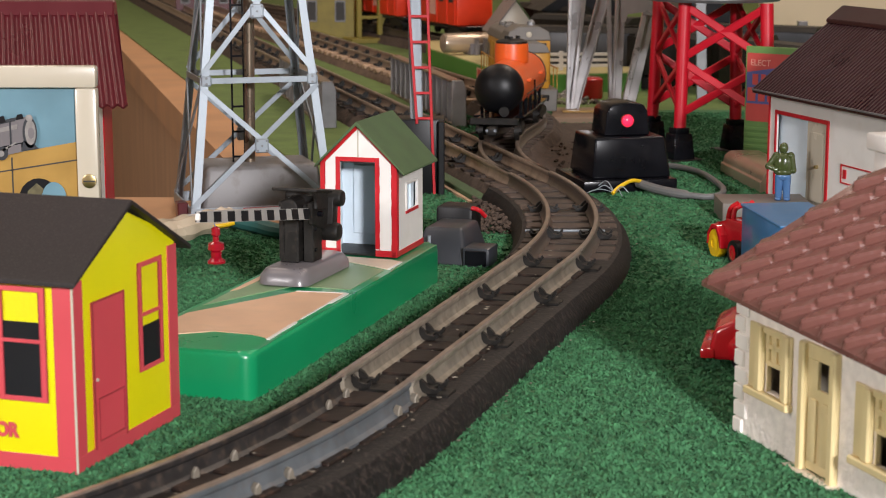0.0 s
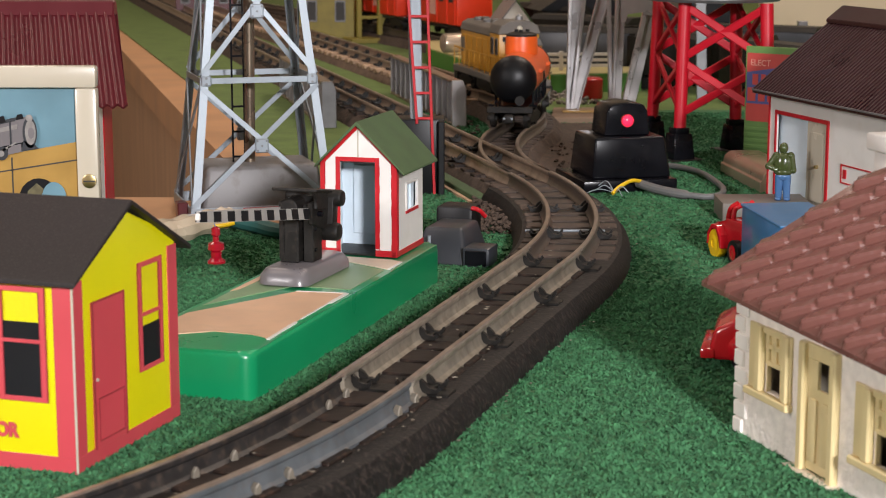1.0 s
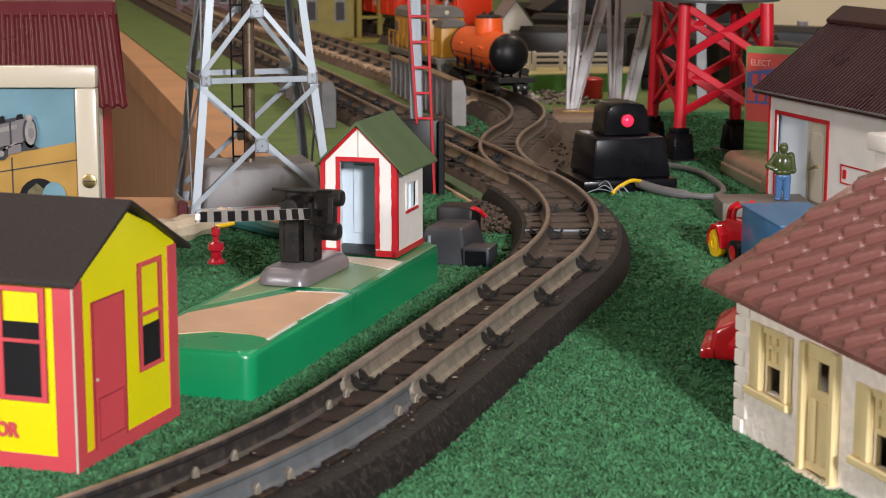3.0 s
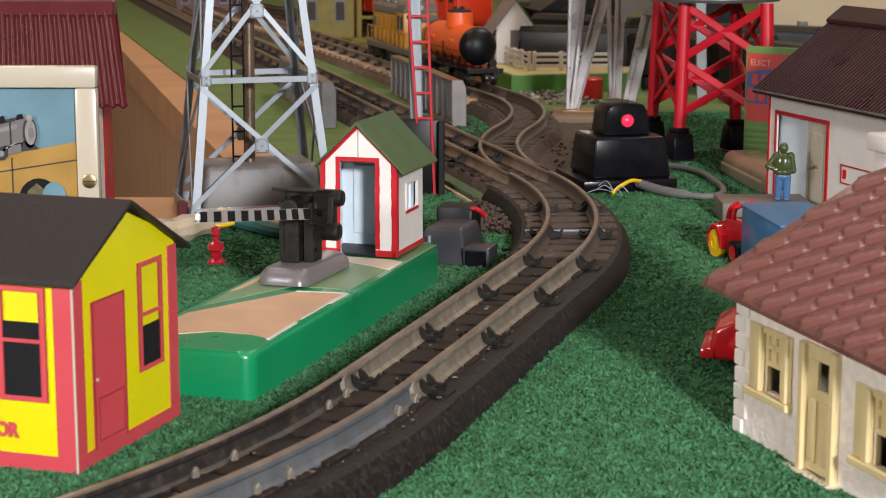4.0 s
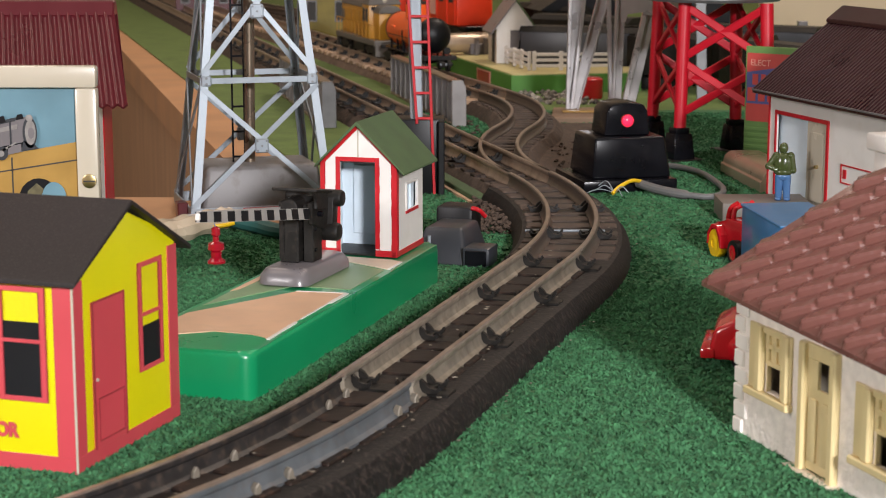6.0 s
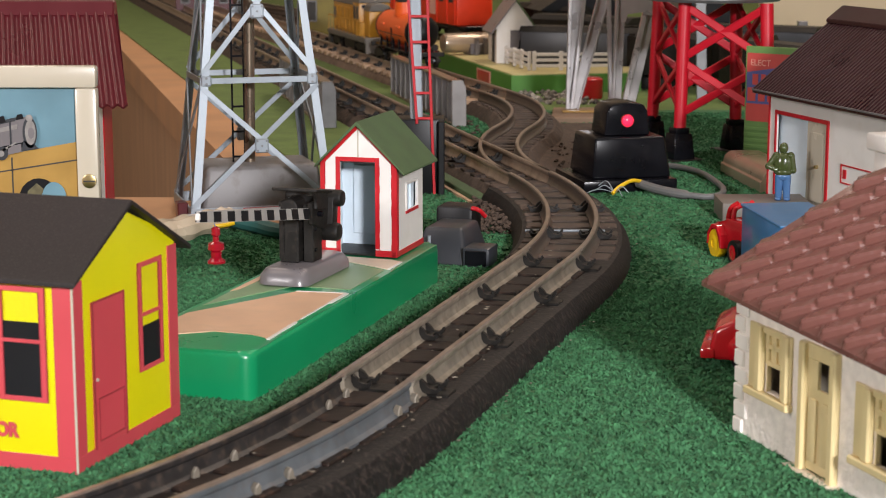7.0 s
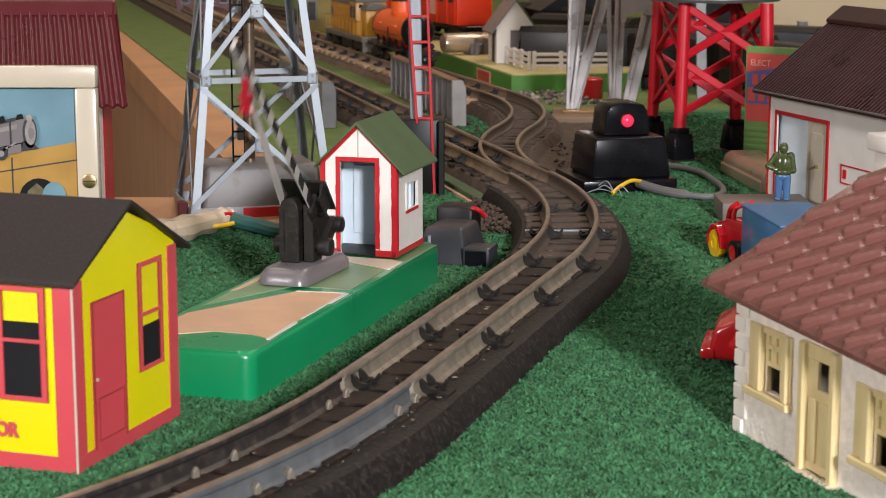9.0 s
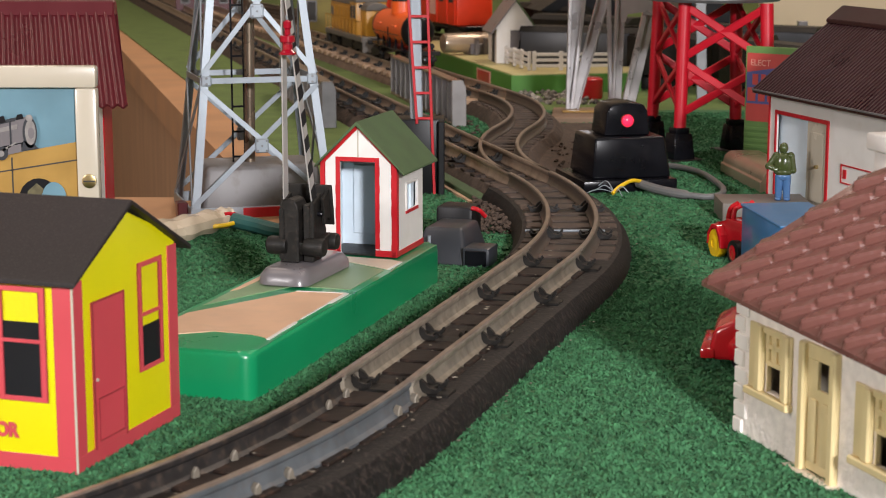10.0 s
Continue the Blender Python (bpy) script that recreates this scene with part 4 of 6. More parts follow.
def make_tank_car():
    t = thing("tank_car", pose(0.05, 1.4, RAILZ), "orange toy tank wagon with black ends on a black frame", "toy train car", "toy train")
    R, Z, L = 0.0166, 0.0342, 0.070
    box("frame", BLACK, t, -0.0125, 0.0125, -0.08, 0.08, 0.0125, 0.0162, 0.0005)
    box("walkway", BLACK, t, -0.0175, -0.0125, -0.06, 0.06, 0.0145, 0.0162, 0.0003)
    box("walkway", BLACK, t, 0.0125, 0.0175, -0.06, 0.06, 0.0145, 0.0162, 0.0003)
    m = Matrix.Translation((0, 0, Z)) @ pose(0, 0, 0, -90)
    lathe("tank", ORANGE, t, [(R, -L + 0.012), (R, L - 0.012)], m, 32, "orange tank barrel")
    end = [(R + 0.0004, L - 0.0135), (R + 0.0004, L - 0.0105)] + [(R * math.cos(radians(a)), L - 0.0105 + 0.0105 * math.sin(radians(a))) for a in (5, 20, 40, 60, 75, 87)]
    lathe("tank_end", MATTE_BLACK, t, end, m, 32, "domed black tank end")
    lathe("tank_end", MATTE_BLACK, t, end, Matrix.Translation((0, 0, Z)) @ pose(0, 0, 0, 90), 32, "domed black tank end")
    lathe("dome", ORANGE, t, [(0.0122, 0), (0.0119, 0.012), (0.0116, 0.0135)], Matrix.Translation((0, -0.002, Z + R - 0.003)), 24, "orange dome")
    cap = lathe("dome_lid", BLACK_WORN, t, [(0.0112, 0), (0.0112, 0.0016), (0.008, 0.003), (0.003, 0.0034)], Matrix.Translation((0, -0.002, Z + R + 0.0103)), 24, "black dome lid")
    for x, y in ((0.004, 0.003), (-0.004, 0.001), (0, -0.005)):
        cyl("valve", BLACK_WORN, cap, (x, y - 0.002, Z + R + 0.012), (x, y - 0.002, Z + R + 0.0155), 0.0015, seg=8)
    for s in (-1, 1):
        for y in (-0.03, 0.03):
            box("saddle_step", ORANGE, t, s * R - 0.0014, s * R + 0.0022, y - 0.006, y + 0.006, Z + 0.003, Z + 0.0048, 0.0003)
        cyl("ladder_rod", BLACK, t, (s * (R + 0.001), -0.008, 0.0158), (s * (R + 0.001), -0.008, Z + 0.002), 0.0006, seg=6, label="thin black grab rod")
        cyl("hand_rail", BLACK, t, (s * (R + 0.0018), -0.05, Z - 0.004), (s * (R + 0.0018), 0.05, Z - 0.004), 0.0004, seg=6)
        for y in (-0.048, -0.024, 0.0, 0.024, 0.048):
            box("post", BLACK, t, s * 0.0135 - 0.001, s * 0.0135 + 0.001, y - 0.001, y + 0.001, 0.016, Z - 0.006, 0.0002)
        box("end_beam", BLACK_WORN, t, -0.0165, 0.0165, s * 0.08 - 0.0015, s * 0.08 + 0.0015, 0.012, 0.0165, 0.0005)
        cyl("brake_wheel", BLACK_WORN, t, (0.007, s * 0.0805, 0.021), (0.007, s * 0.0815, 0.021), 0.0034, seg=14)
        c = box("coupler", BLACK_WORN, t, -0.0035, 0.0035, s * 0.0865 - 0.006, s * 0.0865 + 0.006, 0.006, 0.0115, 0.0012, 2)
        for x in (-0.005, 0.005):
            cyl("rivet", SILVER, c, (x * 0.55, s * 0.0924, 0.0095), (x * 0.55, s * 0.0932, 0.0095), 0.0009, seg=8, label="bright metal pin")
    return t, [truck(t, -0.052), truck(t, 0.052)]


tank_car, tank_trucks = make_tank_car()


def make_diesel():
    t = thing("diesel_locomotive", pose(0.03, 1.58, RAILZ), "yellow and grey toy diesel switcher with cab", "toy locomotive", "toy train")
    box("frame", UPGREY, t, -0.0185, 0.0185, -0.088, 0.088, 0.0125, 0.017, 0.0006)
    box("fuel_tank", BLACK_WORN, t, -0.014, 0.014, -0.024, 0.024, 0.0045, 0.0125, 0.001)
    box("hood", UPYELLOW, t, -0.0125, 0.0125, -0.03, 0.083, 0.017, 0.0405, 0.001, 2, "yellow hood side")
    prism("hood_roof", UPGREY, t, [(-0.0133, 0.0405), (0.0133, 0.0405), (0.0115, 0.0455), (0.006, 0.0478), (-0.006, 0.0478), (-0.0115, 0.0455)], "y", -0.03, 0.0835, 0.0006, "grey hood roof")
    cab = box("cab", UPYELLOW, t, -0.0172, 0.0172, -0.058, -0.03, 0.017, 0.044, 0.0008, 2, "yellow cab")
    prism("cab_roof", UPGREY, t, [(-0.018, 0.044), (0.018, 0.044), (0.0155, 0.0495), (0.008, 0.0525), (-0.008, 0.0525), (-0.0155, 0.0495)], "y", -0.0595, -0.0285, 0.0006, "grey cab roof")
    box("short_hood", UPYELLOW, t, -0.0122, 0.0122, -0.083, -0.058, 0.017, 0.038, 0.001, 2)
    prism("short_hood_roof", UPGREY, t, [(-0.013, 0.038), (0.013, 0.038), (0.010, 0.0425), (0.005, 0.0442), (-0.005, 0.0442), (-0.010, 0.0425)], "y", -0.0838, -0.058, 0.0006)
    for x in (-0.0172, 0.0172):
        for y0, y1 in ((-0.0555, -0.0465), (-0.0425, -0.0335)):
            w = box("window", UPGREY, cab, x - 0.0004, x + 0.0004, y0, y1, 0.0305, 0.0415, 0.0003)
            box("pane", TIN_BLACK, w, x - 0.0006, x + 0.0006, y0 + 0.001, y1 - 0.001, 0.0315, 0.0405, 0)
    for x in (-0.0095, 0.0095):
        box("end_window", TIN_BLACK, cab, x - 0.0045, x + 0.0045, -0.0588, -0.0578, 0.0395, 0.0425, 0)
    for x in (-0.0127, 0.0127):
        for k in range(6):
            box("hood_door", UPYELLOW, t, x - 0.0004, x + 0.0004, -0.026 + 0.018 * k, -0.011 + 0.018 * k, 0.0195, 0.038, 0.0003)
        box("louvre", UPGREY, t, x - 0.0006, x + 0.0006, 0.067, 0.08, 0.026, 0.036, 0.0002)
    for s in (-1, 1):
        cyl("hand_rail", UPYELLOW, t, (s * 0.018, -0.085, 0.029), (s * 0.018, 0.085, 0.029), 0.0005, seg=6)
        for k in range(11):
            cyl("stanchion", UPYELLOW, t, (s * 0.018, -0.085 + 0.017 * k, 0.017), (s * 0.018, -0.085 + 0.017 * k, 0.029), 0.0004, seg=6)
        box("pilot", UPGREY, t, -0.0175, 0.0175, s * 0.088 - 0.001, s * 0.088 + 0.001, 0.004, 0.0165, 0.0005)
        for x in (-0.0155, 0.0155):
            box("step", BLACK_WORN, t, x - 0.002, x + 0.002, s * 0.081 - 0.004, s * 0.081 + 0.004, 0.005, 0.0125, 0.0004)
        box("coupler", BLACK_WORN, t, -0.003, 0.003, s * 0.094 - 0.006, s * 0.094 + 0.006, 0.006, 0.011, 0.001)
    for y in (0.0, 0.03, 0.06):
        lathe("fan", SILVER_DARK, t, [(0.0065, 0), (0.0065, 0.0016), (0.005, 0.0024)], Matrix.Translation((0, y, 0.0474)), 18, "round roof fan")
    for y in (-0.018, 0.015, 0.046):
        box("exhaust", UPGREY, t, -0.003, 0.003, y - 0.003, y + 0.003, 0.0474, 0.0505, 0.0005)
    lathe("bell", SILVER_DARK, t, [(0.0035, 0), (0.003, 0.0022), (0.001, 0.0036)], Matrix.Translation((0.004, -0.044, 0.0524)), 14)
    for ob in t.children:
        for v in ob.data.vertices:
            v.co.z = 0.0125 + (v.co.z - 0.0125) * 1.3
    for ob in cab.children_recursive:
        for v in ob.data.vertices:
            v.co.z = 0.0125 + (v.co.z - 0.0125) * 1.3
    lathe("headlight", CREAM, t, [(0.0024, 0), (0.0022, 0.001), (0.0008, 0.0016)], Matrix.Translation((0, -0.0596, 0.0582)) @ pose(0, 0, 0, 90), 14)
    return t, [truck(t, -0.056, 0.03), truck(t, 0.056, 0.03)]


diesel, diesel_trucks = make_diesel()


# ---- white stone house ----
def stone_house():
    t = thing("stone_house", pose(0.1003, 0.6163, 0.0012, 0, 0, 18.7), "white stone-textured plastic house with straw yellow trim and terracotta roof", "toy house")
    D, L, H = 0.07, 0.135, 0.0455
    k = 0.0022
    openings = [(-0.0300, -0.0203, 0.0195, 0.0392), (-0.0635, -0.0480, 0.0, 0.0405), (-0.0985, -0.0877, 0.0135, 0.0350)]
    # street wall with real openings
    ys = sorted({0, -L, *[o[0] for o in openings], *[o[1] for o in openings]})
    for a, b in zip(ys[:-1], ys[1:]):
        op = next((o for o in openings if a >= o[0] - 1e-6 and b <= o[1] + 1e-6), None)
        if op is None:
            box("wall", STONE, t, 0, k, a, b, 0, H, 0)
        else:
            if op[2] > 0:
                box("wall", STONE, t, 0, k, a, b, 0, op[2], 0)
            box("wall", STONE, t, 0, k, a, b, op[3], H, 0)
    box("wall", STONE, t, k, D, -k, 0, 0, H, 0)
    box("wall", STONE, t, k, D, -L, -L + k, 0, H, 0)
    box("wall", STONE, t, D - k, D, -L + k, -k, 0, H, 0)
    # corner quoins, alternating
    z, i = 0.0, 0
    while z < H - 0.004:
        w = 0.0075 if i % 2 else 0.0048
        box("quoin", STONE_SMOOTH, t, -0.0009, 0.0015, -w, 0.0009 if i % 2 else 0.0014, z + 0.0003, z + 0.0056, 0.0004)
        z += 0.0059
        i += 1
    for y0, y1, z0, z1, oy0, oy1 in ((-0.0376, -0.0098, 0.0182, 0.0413, -0.0300, -0.0203), (-0.1065, -0.0768, 0.0130, 0.0368, -0.0985, -0.0877)):
        w = box("window", STRAW, t, -0.0030, 0.0, y0 - 0.0006, y1 + 0.0006, z0 - 0.0016, z0 + 0.0010, 0.0004, label="straw yellow window with a deep casing")
        for a, b in ((y0, oy0 - 0.0012), (oy1 + 0.0046, y1)):
            box("shutter", STRAW, w, -0.0012, 0.0, a, b, z0 + 0.0010, z1, 0.0003)
        box("casing", STRAW, w, -0.0026, 0.0, oy1 + 0.0008, oy1 + 0.0046, z0 + 0.0010, z1, 0.0005)
        box("casing", STRAW, w, -0.0026, 0.0, y0 + 0.0004, y0 + 0.0036, z0 + 0.0010, z1, 0.0005)
        box("head", STRAW, w, -0.0014, 0.0004, oy0 - 0.0012, oy1 + 0.0008, z1 - 0.0022, z1, 0.0003)
        mz = z0 + (z1 - z0) * 0.46
        # blind upper sash with four small recessed lights
        box("upper_sash", STRAW, w, 0.0008, 0.0016, oy0, oy1, mz + 0.0004, z1 - 0.002, 0)
        box("meeting_rail", STRAW, w, -0.0004, 0.0014, oy0, oy1, mz - 0.0004, mz + 0.0012, 0.0002)
        for q in range(3):
            yy = oy0 + (oy1 - oy0) * q / 2
            box("glazing_bar", STRAW, w, -0.0002, 0.0010, yy - 0.0011, yy + 0.0011, mz, z1 - 0.002, 0.0002)
        zz = mz + (z1 - mz) * 0.48
        box("glazing_bar", STRAW, w, -0.0002, 0.0010, oy0, oy1, zz - 0.0007, zz + 0.0009, 0.0002)
        for a, b in ((oy0, oy0 + 0.0007), (oy1 - 0.0007, oy1)):
            box("jamb", STRAW, w, -0.0002, 0.0014, a, b, z0 + 0.0010, mz, 0.0001)
    d = box("door", STRAW, t, -0.0004, 0.0008, -0.0635, -0.0480, 0.0012, 0.0283, 0.0002, label="straw yellow panelled door")
    for a, b in ((-0.0670, -0.0635), (-0.0480, -0.0446)):
        box("door_frame", STRAW, d, -0.0026, 0.0004, a, b, 0.0, 0.0425, 0.0005)
    box("door_head", STRAW, d, -0.0010, 0.0004, -0.0635, -0.0480, 0.0375, 0.0425, 0.0004)
    for a, b in ((-0.0635, -0.0628), (-0.0542, -0.0480)):
        box("door_stile", STRAW, d, -0.0008, 0.0006, a, b, 0.0283, 0.0375, 0.0002)
    for a, b in ((-0.0618, -0.0575), (-0.0545, -0.0498)):
        box("door_panel", STRAW, d, -0.0014, -0.0002, a, b, 0.0045, 0.0250, 0.0009, 2)
    cyl("knob", STRAW, d, (-0.0004, -0.0628, 0.0225), (-0.0022, -0.0628, 0.0225), 0.0007, seg=8)
    box("doorstep", DOORSTEP, t, -0.0042, -0.0, -0.069, -0.0395, -0.0006, 0.0010, 0.0005, 2, label="pale cream doorstep")
    box("dark_floor", DARK_IN, t, k, D - k, -L + k, -k, 0.0002, 0.0008, 0, label="dark inside floor")
    # added panel that hides the lit far wall from the openings
    box("backing_panel", CREAM, t, 0.022, 0.024, -L + k, -k, 0.0008, 0.048, 0, label="cream panel added behind the openings")
    # hipped roof with overlapping shingle courses
    o = 0.0065
    rz = 0.0895
    ridge = D / 2
    x0, x1, y0, y1, ze = -o, D + o, 0.016, -L - 0.012, 0.0488
    run = ridge - x0
    bm = bmesh.new()
    c = [bm.verts.new(v) for v in ((x0, y0, ze), (x1, y0, ze), (x1, y1, ze), (x0, y1, ze))]
    c2 = [bm.verts.new(v) for v in ((x0, y0, ze + 0.0016), (x1, y0, ze + 0.0016), (x1, y1, ze + 0.0016), (x0, y1, ze + 0.0016))]
    r0 = bm.verts.new((ridge, y0 - run * 0.74, rz))
    r1 = bm.verts.new((ridge, y1 + run * 0.74, rz))
    bm.faces.new(c)
    for i in range(4):
        j = (i + 1) % 4
        bm.faces.new((c[i], c[j], c2[j], c2[i]))
    bm.faces.new((c2[0], c2[1], r0))
    bm.faces.new((c2[2], c2[3], r1))
    bm.faces.new((c2[0], r0, r1, c2[3]))
    bm.faces.new((c2[1], c2[2], r1, r0))
    roof = part("roof", bm, TERRA, t, "terracotta shingled hip roof")
    # the loose roof sits a little low at the street end
    roof.matrix_local = Matrix.Translation((0, 0.016, 0.0484)) @ pose(0, 0, 0, 1.7) @ Matrix.Translation((0, -0.016, -0.0488))
    # rounded shingle butts on the street slope and the far hip
    A, slope = Vector((x0, 0, ze + 0.0016)), Vector((run, 0, rz - ze - 0.0016))
    sl = slope.length
    nrm = Vector((-slope.z, 0, slope.x)).normalized()
    n, pe = 6.6, 0.0127
    pitch = sl / n
    # one shingle: a low wedge whose raised lip runs slantwise up the slope
    bm = bmesh.new()
    d = Vector((0.0088, -0.0122, 0))
    across = Vector((-d.y, d.x, 0)).normalized()
    rows = []
    for f in (0, 0.04, 0.12, 0.3, 0.6, 0.85, 1.0):
        h = 0.0025 * min(1, 0.3 + f * 6) * (1 - f) ** 0.4 + 0.00005
        p = d * f
        rows.append([bm.verts.new(p - across * 0.0019 - Vector((0, 0, 0.0003))), bm.verts.new(p - across * 0.0009 + Vector((0, 0, h * 0.62))), bm.verts.new(p + Vector((0, 0, h))),
                     bm.verts.new(p + across * 0.0008 + Vector((0, 0, h * 0.78))), bm.verts.new(p + across * 0.0058 - Vector((0, 0, 0.0003)))])
    for a, b in zip(rows[:-1], rows[1:]):
        for q in range(4):
            bm.faces.new((a[q], a[q + 1], b[q + 1], b[q]))
    bm.faces.new(rows[0])
    bmesh.ops.recalc_face_normals(bm, faces=bm.faces[:])
    me = bpy.data.meshes.new("shingle")
    bm.to_mesh(me)
    bm.free()
    me.materials.append(TERRA)
    ax = slope.normalized()
    for r in range(8):
        s = pitch * (r + 0.12)
        ins = run * 0.74 * r / n
        ya, yb = y0 - ins - 0.004, y1 + ins + 0.012
        y = ya - (pe / 2 if r % 2 else 0.0)
        while y > max(yb, -0.128):
            ob = new("shingle", me)
            ob.parent = roof
            m = Matrix((ax, (0, 1, 0), nrm)).transposed().to_4x4()
            m.translation = A + ax * (s + random.uniform(-0.0003, 0.0003)) + Vector((0, y, 0)) + nrm * 0.0001
            ob.matrix_local = m
            y -= pe
    ch = box("chimney", WHITE, t, 0.0515, 0.066, -0.014, 0.0035, 0.06, 0.0965, 0.001, 2, label="white plastic chimney")
    box("chimney_cap", WHITE, ch, 0.0495, 0.068, -0.016, 0.0055, 0.0945, 0.1005, 0.0008, 2)
    return t


stone_house()


# ---- white station with chocolate roof ----
def station():
    t = thing("station_house", pose(0.1963, 1.1164, 0.0012, 0, 0, 18), "white tin station with red trim and ribbed chocolate roof", "toy building")
    D, L, H = 0.1, 0.2, 0.0655
    k = 0.001
    oy0, oy1, oz = -0.0690, -0.0098, 0.0543
    box("wall", WHITE, t, 0, k, -L, oy0, 0, H, 0)
    box("wall", WHITE, t, 0, k, oy1, 0, 0, H, 0)
    box("wall", WHITE, t, 0, k, oy0, oy1, oz, H, 0)
    prism("end_wall", WHITE, t, [(k, 0), (D, 0), (D, H), (D / 2, 0.109), (k, H)], "y", -k, 0)
    prism("end_wall", WHITE, t, [(k, 0), (D, 0), (D, H), (D / 2, 0.109), (k, H)], "y", -L, -L + k)
    box("wall", WHITE, t, D - k, D, -L + k, -k, 0, H, 0)
    box("corner_trim", RED, t, -0.0006, 0.0, -0.0012, 0.0006, 0, H, 0.0001, label="red corner line")
    d = box("door_frame", RED, t, -0.0007, 0, oy0 - 0.0028, oy0, 0, oz + 0.0024, 0.0002, label="red door surround")
    box("door_post", RED, d, -0.0007, 0, oy1, oy1 + 0.002, 0, oz + 0.0024, 0.0002)
    box("door_head", RED, d, -0.0007, 0, oy0, oy1, oz, oz + 0.0024, 0.0002)
    box("inner_wall", PALE_BLUE, t, 0.004, 0.0048, -0.052, oy1 + 0.004, 0, oz, 0, label="pale blue inner panel")
    dr = box("door", CREAM, t, 0.0006, 0.002, oy0 + 0.0005, -0.0455, 0.001, oz - 0.0003, 0.0003, label="cream door with panel")
    box("door_panel", CREAM, dr, 0.0001, 0.0008, oy0 + 0.004, -0.0505, 0.008, oz - 0.006, 0.0004)
    cyl("knob", BRASS, dr, (0.0006, -0.0595, 0.029), (-0.002, -0.0595, 0.029), 0.001, seg=10)
    # red lined notice with illegible marks
    for a, b, c, e in ((-0.0868, -0.086, 0.024, 0.0345), (-0.118, -0.1172, 0.022, 0.0325), (-0.118, -0.086, 0.0335, 0.0343), (-0.118, -0.086, 0.0235, 0.0243)):
        box("notice_line", RED, t, -0.0005, 0, a, b, c, e, 0)
    for q in range(1):
        box("notice_mark", RED, t, -0.0005, 0, -0.092 - 0.006 * q, -0.0885 - 0.006 * q, 0.0265, 0.0315, 0)
    o = 0.009
    pitch = [(-o, 0.0655), (D / 2, 0.1115), (D + o, 0.0655), (D + o, 0.068), (D / 2, 0.114), (-o, 0.068)]
    r = prism("roof", CHOC, t, pitch, "y", -L - 0.01, 0.006, 0.0003, label="ribbed chocolate brown roof")
    dx, dz = D / 2 + o, 0.1115 - 0.0655
    y = 0.0045
    while y > -L:
        beam("rib", CHOC, r, (-o - 0.0003, y, 0.0679), (D / 2 - 0.002, y, 0.1123), 0.0016, 0.0011, 0.0002, (-dz, 0, dx))
        y -= 0.0037
    # silver strip that draws the highlight along the eave
    box("eave_glint", SILVER_DARK, t, -o - 0.0008, -o - 0.0001, -L - 0.01, 0.006, 0.0672, 0.0684, 0.0002, label="bright strip drawn as the highlight on the eave edge")
    prism("ridge_cap", CHOC, t, [(D / 2 - 0.011, 0.1065), (D / 2 - 0.011, 0.109), (D / 2, 0.1172), (D / 2 + 0.011, 0.109), (D / 2 + 0.011, 0.1065), (D / 2, 0.1142)], "y", -L - 0.01, 0.0055, 0.0004)
    return t


station()


